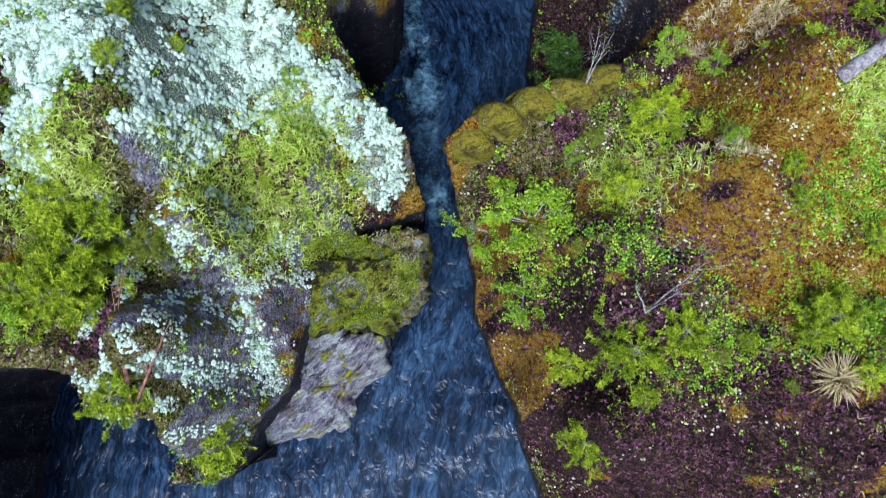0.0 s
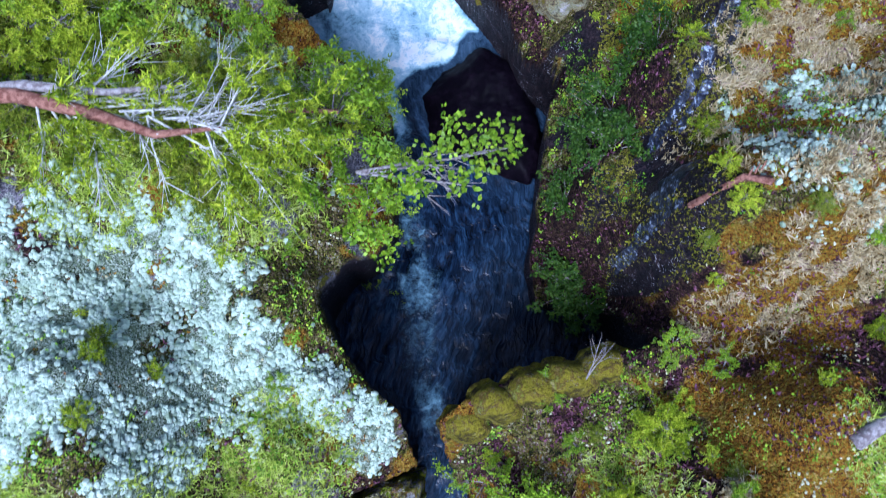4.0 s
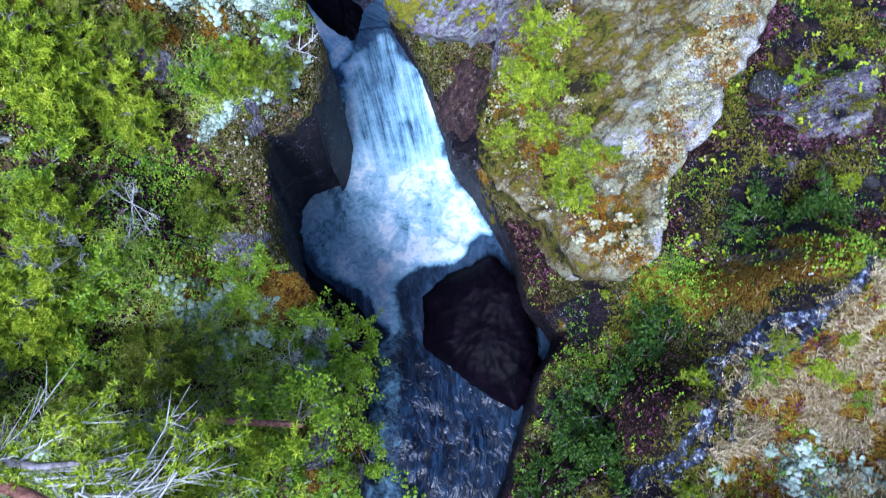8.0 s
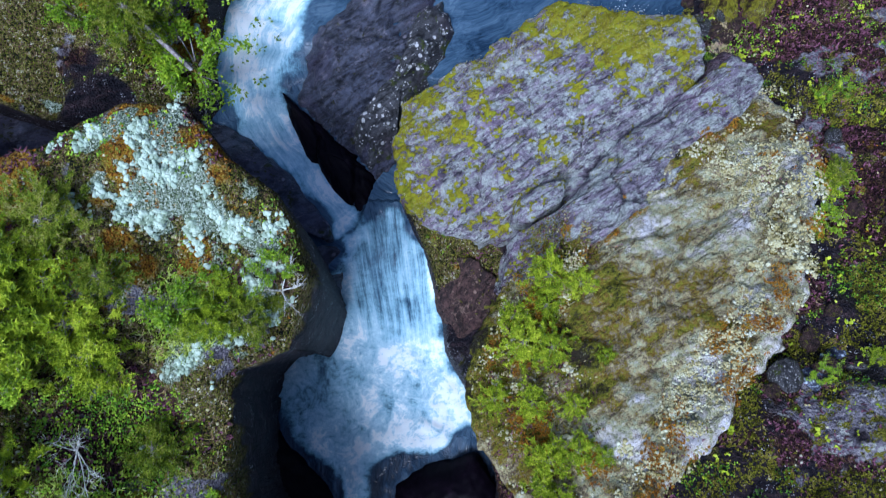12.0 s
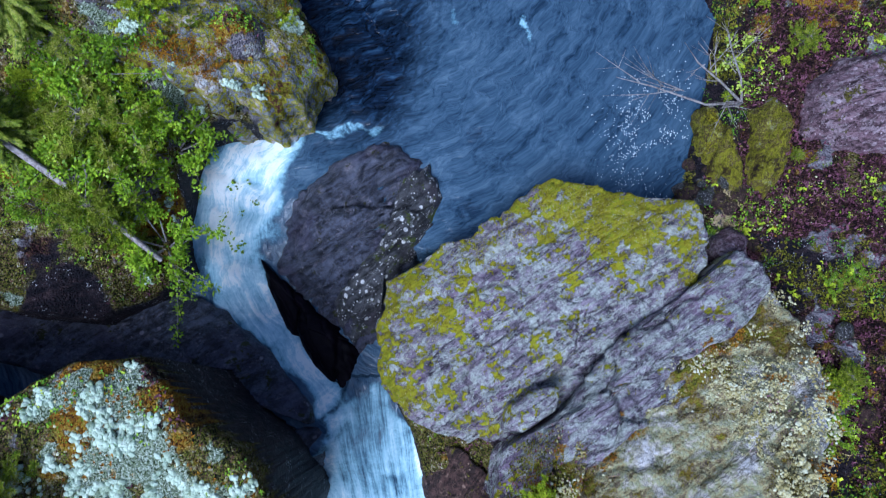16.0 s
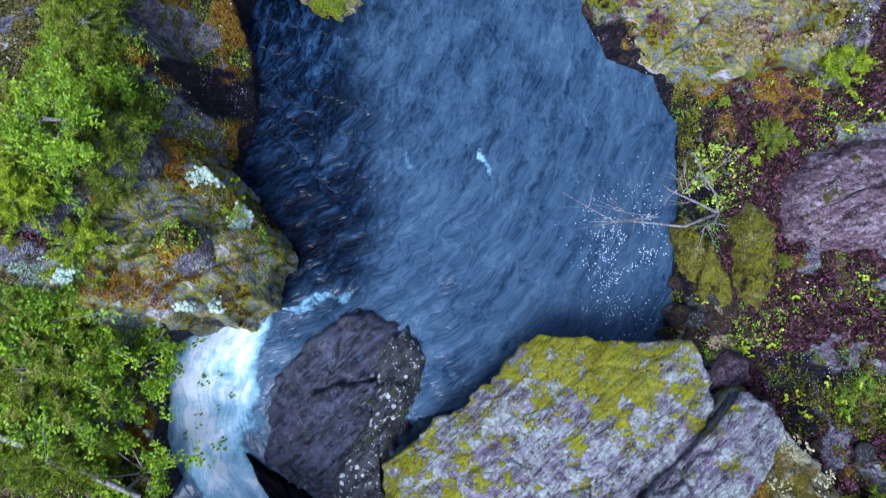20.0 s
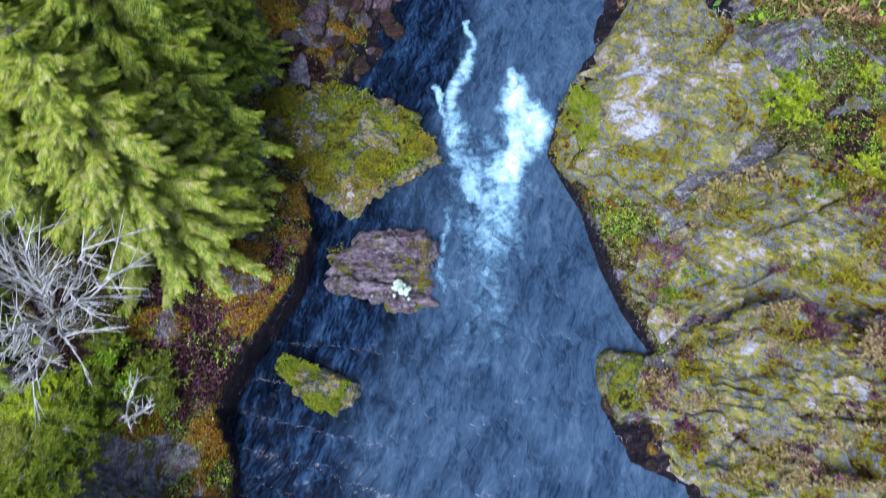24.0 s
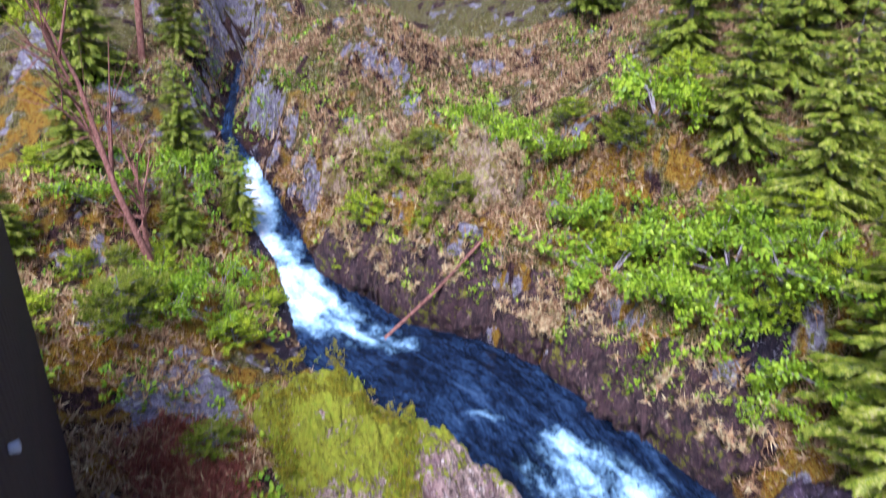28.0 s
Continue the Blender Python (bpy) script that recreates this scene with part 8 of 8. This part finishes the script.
sapling = bare_branches("dead_sapling", "leaning dead birch sapling over the pool", "dead tree", (3.3, 27.7, 0.6), [(0.3, 26.7, 2.0), (1.4, 27.7, 2.3), (2.2, 28.3, 2.2), (2.6, 26.9, 1.6)], 3, 0.035, M_BARK)
bare_branches("dead_tree", "dead tree with bleached white branches", "dead tree", (-10.9, 31.9, 2.6), [(-10.9, 33.1, 5.0), (-9.4, 32.5, 5.0), (-9.0, 32.2, 4.6), (-9.6, 31.1, 4.2), (-10.2, 30.4, 3.8), (-10.8, 30.8, 4.2), (-10.2, 32.2, 5.2), (-11.4, 32.6, 4.8), (-9.9, 31.7, 4.9), (-9.5, 31.8, 4.4), (-10.3, 31.0, 4.6)], 4, 0.05, M_DEAD, 12)
bare_branches("dead_bush", "small dead bush with bleached twigs", "dead bush", (-9.1, 30.2, 2.3), [(-8.4, 30.5, 2.9), (-8.8, 30.9, 3.0), (-9.3, 29.8, 2.8), (-9.5, 29.5, 2.8), (-8.7, 30.2, 3.0)], 5, 0.045, M_DEAD, 7)
YL = np.concatenate([RNG.normal(0, 0.08, (9, 3)) + c for c in ((-0.7, 0.9, 0.6), (-0.5, 0.5, 0.7), (-0.75, 0.3, 0.8), (-0.35, 1.2, 0.4), (-0.2, 0.1, 0.5))])
part("foliage", np_mesh("foliage", *scattered(*LEAVES, YL, RNG.uniform(0.07, 0.13, len(YL)), RNG, 0.5), M_LIME, False), sapling, "few bright yellow-green leaves", kind="stuff")
twig = bare_branches("birch_twig", "thin birch branch reaching over the gorge", "branch", (-1.3, 8.7, 4.6), [(1.1, 8.8, 5.6), (0.6, 8.3, 5.2), (0.2, 8.6, 5.3)], 7, 0.035, M_BARK, 5)
LT = np.concatenate([RNG.normal(0, 0.13, (16, 3)) + c for c in ((2.4, 0.1, 1.0), (2.0, -0.15, 0.9), (2.1, 0.4, 0.9), (1.6, -0.3, 0.7), (1.3, 0.1, 0.7), (1.8, 0.15, 0.8), (1.0, -0.4, 0.6), (1.5, 0.5, 0.8), (0.6, -0.3, 0.5), (0.4, 0.3, 0.4), (0.2, -0.9, 0.2), (0.5, -1.2, 0.0), (-0.1, -1.0, 0.0))])
part("foliage", np_mesh("foliage", *scattered(*LEAVES, LT, RNG.uniform(0.08, 0.14, len(LT)), RNG, 0.5), M_BIRCH, False), twig, "bright green birch leaves")
bare_branches("dead_twig", "bleached twig bush on the rounded rock", "dead bush", (-3.2, 16.3, 3.9), [(-2.8, 16.5, 4.3), (-2.9, 16.1, 4.3), (-3.1, 16.7, 4.3), (-3.4, 16.2, 4.3)], 8, 0.018, M_DEAD, 6)
bare_branches("dead_stick", "grey dead branch lying on the bank", "branch", (3.1, 1.2, 4.2), [(3.5, 1.45, 4.6), (3.9, 1.9, 4.7), (2.9, 1.6, 4.5)], 9, 0.018, M_BARK, 4)
bare_branches("dead_twig", "bare pale sapling at the gorge rim", "dead bush", (2.6, 5.5, 3.0), [(2.75, 6.0, 3.7), (2.7, 6.2, 3.9), (2.95, 6.1, 3.8)], 10, 0.012, M_BARK, 4)
bare_branches("red_branch", "reddish dead branch on the rock", "branch", (-4.5, -0.3, 4.5), [(-4.6, 0.9, 5.0), (-4.7, 1.5, 5.1), (-3.9, 1.0, 4.9)], 11, 0.03, M_REDBARK, 3)


def log_lying(name, label, points, radius, material):
    ob = thing(name, label, "log", "", points[0])
    o = np.array(points[0])
    v, f = tube([np.array(p) - o for p in points], [radius * (1 - 0.5 * i / len(points)) for i in range(len(points))], 10)
    v = v + 0.01 * np.random.default_rng(3).normal(0, 1, v.shape)
    part("stem", np_mesh("stem", v, f, material), ob)
    for k in range(3):
        s = np.array(points[len(points) // 2]) - o + [0.1 * k, 0.05 * k, radius * 0.6]
        part("stub", np_mesh("stub", *tube([s, s + [0.05, 0.12, 0.1]], [radius * 0.3, radius * 0.1], 5), material), ob)
    return ob


log_lying("fallen_log", "grey fallen log lying on rusty moss", [(5.9, 4.6, 5.15), (6.5, 5.0, 5.25), (7.6, 5.8, 5.4)], 0.12, M_BARK)
log_lying("broken_log", "reddish broken log on the wet slope", [(4.9, 8.35, 5.55), (4.55, 8.4, 5.5), (4.0, 8.2, 4.6)], 0.07, M_REDBARK)
log_lying("fallen_tree", "thin fallen trunk across the dark cleft", [(-11.5, 21.8, 3.6), (-9.0, 21.0, 2.6), (-7.3, 20.3, 1.6)], 0.07, M_BARK)
log_lying("fallen_tree", "red fallen pine trunk on the bank", [(-3.6, 9.7, 4.6), (-2.6, 9.8, 4.5), (-1.7, 9.9, 4.2)], 0.05, M_REDBARK)
log_lying("leaning_dead_tree", "thin dead trunk leaning across the stream", [(-6.2, 60.0, 4.4), (-7.6, 58.4, 3.0), (-9.4, 57.0, 1.5)], 0.08, M_REDBARK)


def grass_tuft(x, y, r):
    rng = np.random.default_rng(17)
    ob = thing("grass_tussock", "star-shaped tussock of dry straw-coloured grass", "grass tussock", "", (x, y, ground_z(x, y)))
    v, f = [], []
    for k in range(260):
        a, e, q = rng.uniform(0, 2 * np.pi), rng.uniform(0.2, 1.3), r * rng.uniform(0.5, 1.1)
        d = np.array([math.cos(a) * math.cos(e), math.sin(a) * math.cos(e), math.sin(e)])
        s = np.array([-math.sin(a), math.cos(a), 0]) * 0.008
        n = len(v)
        mid = d * q * 0.6
        end = d * q * [1, 1, 0.6]
        v += [-s, s, mid + s, mid - s, end]
        f += [(n, n + 1, n + 2), (n, n + 2, n + 3), (n + 3, n + 2, n + 4)]
    part("tuft", np_mesh("tuft", np.array(v), np.array(f), M_GRASS, False), ob)


grass_tuft(5.9, 0.2, 0.55)

# ---- building above the rapids ----
def wood_material():
    s = Shade("weathered_brown_boards")
    n = s.noise(3, 5, 0.6, ((6, 6, 0.25), (0, 0, 0)))
    c = s.ramp(n, (0.3, (0.016, 0.01, 0.013)), (0.5, (0.034, 0.02, 0.024)), (0.74, (0.07, 0.034, 0.032)))
    return s.finish(c, 0.75, n, 0.01, 0.6)


def metal_material(name, col, rough):
    s = Shade(name)
    n = s.noise(5, 4)
    return s.finish(s.mix(s.math("MULTIPLY", n, 0.5), col, tuple(v * 0.8 for v in col)), rough, n, 0.004, 0.3)


M_BOARD = wood_material()
M_ROOF = metal_material("pale_roof_sheet", (0.52, 0.58, 0.63), 0.5)
M_STEEL = metal_material("galvanised_steel", (0.5, 0.52, 0.54), 0.4)


def box_mesh(name, size, material, bevel=0.01):
    bm = bmesh.new()
    bmesh.ops.create_cube(bm, size=1.0)
    for v in bm.verts:
        v.co = Vector((v.co.x * size[0], v.co.y * size[1], v.co.z * size[2]))
    bmesh.ops.bevel(bm, geom=bm.edges[:], offset=bevel, segments=1, affect="EDGES")
    me = bpy.data.meshes.new(name)
    bm.to_mesh(me)
    bm.free()
    me.materials.append(material)
    return me


def building():
    """Tall dark board building; x runs along the wall over the stream, y into the house."""
    ob = thing("building", "tall dark brown board-clad building with a pale flat roof", "building", "", (0, 0, 0))
    turn = math.degrees(math.atan2(0.785, -0.62))
    ob.matrix_basis = pose(-9.28, 40.16, 0, 0, 0, turn)
    length, depth, low, high = 11.0, 7.0, 0.8, 10.9

    def add(name, mesh, x, y, z, rz=0.0, label=""):
        q = part(name, mesh, ob, label)
        q.matrix_basis = pose(x, y, z, 0, 0, rz)
        return q
    add("wall", box_mesh("wall", (length - 0.3, depth - 0.3, high - low), M_BOARD, 0.02), length / 2, depth / 2, (low + high) / 2)
    board = box_mesh("board", (0.244, 0.03, high - low), M_BOARD, 0.006)
    for k in range(int((length - 0.3) / 0.25)):
        add("board", board, 0.28 + k * 0.25, 0.135 - 0.003 * (k % 2), (low + high) / 2)
    for k in range(int((depth - 0.3) / 0.25)):
        add("board", board, 0.135 - 0.003 * (k % 2), 0.28 + k * 0.25, (low + high) / 2, 90)
    corner = box_mesh("corner_board", (0.14, 0.14, high - low), M_BOARD, 0.01)
    add("corner_board", corner, 0.12, 0.12, (low + high) / 2)
    add("roof", box_mesh("roof", (length, depth, 0.12), M_ROOF, 0.02), length / 2, depth / 2, 10.98, 0, "pale metal roof")
    add("fascia", box_mesh("fascia", (length - 0.1, 0.04, 0.2), M_BOARD), length / 2, 0.03, 10.8)
    add("fascia", box_mesh("fascia", (0.04, depth - 0.1, 0.2), M_BOARD), 0.03, depth / 2, 10.8)
    bolt = np_mesh("lamp", *tube([(0, 0, 0), (0, -0.12, 0), (0, -0.14, 0)], [0.07, 0.09, 0.02], 8), M_STEEL)
    add("lamp", bolt, 1.9, 0.1, 9.4)
    foot = box_mesh("foundation", (length - 0.8, depth - 0.8, 3.6), M_STONE, 0.03)
    add("foundation", foot, length / 2, depth / 2, 0.0)


building()


def dead_twigs(x, y, r, seed):
    rng = random.Random(seed)
    z = ground_z(x, y) + 0.3
    tips = [(x + r * rng.uniform(0.2, 1.1) * math.cos(a) + 0.3 * r, y + r * rng.uniform(0.2, 1.1) * math.sin(a), z + rng.uniform(0.1, 0.5)) for a in [rng.uniform(0, 6.28) for q in range(9)]]
    bare_branches("dead_shrub", "dead shrub of bleached grey twigs on the bank", "dead bush", (x, y, z - 0.2), tips, seed, 0.011, M_DEAD, 8)


for k, (x, y, r) in enumerate([(-5.24, 12.94, 0.9), (-5.63, 12.04, 0.7), (-2.38, 10.79, 0.6), (-3.75, 9.45, 0.8), (-5.94, 11.54, 0.6), (-2.8, 8.99, 0.8)]):
    dead_twigs(x, y, r * 0.75, 60 + k)
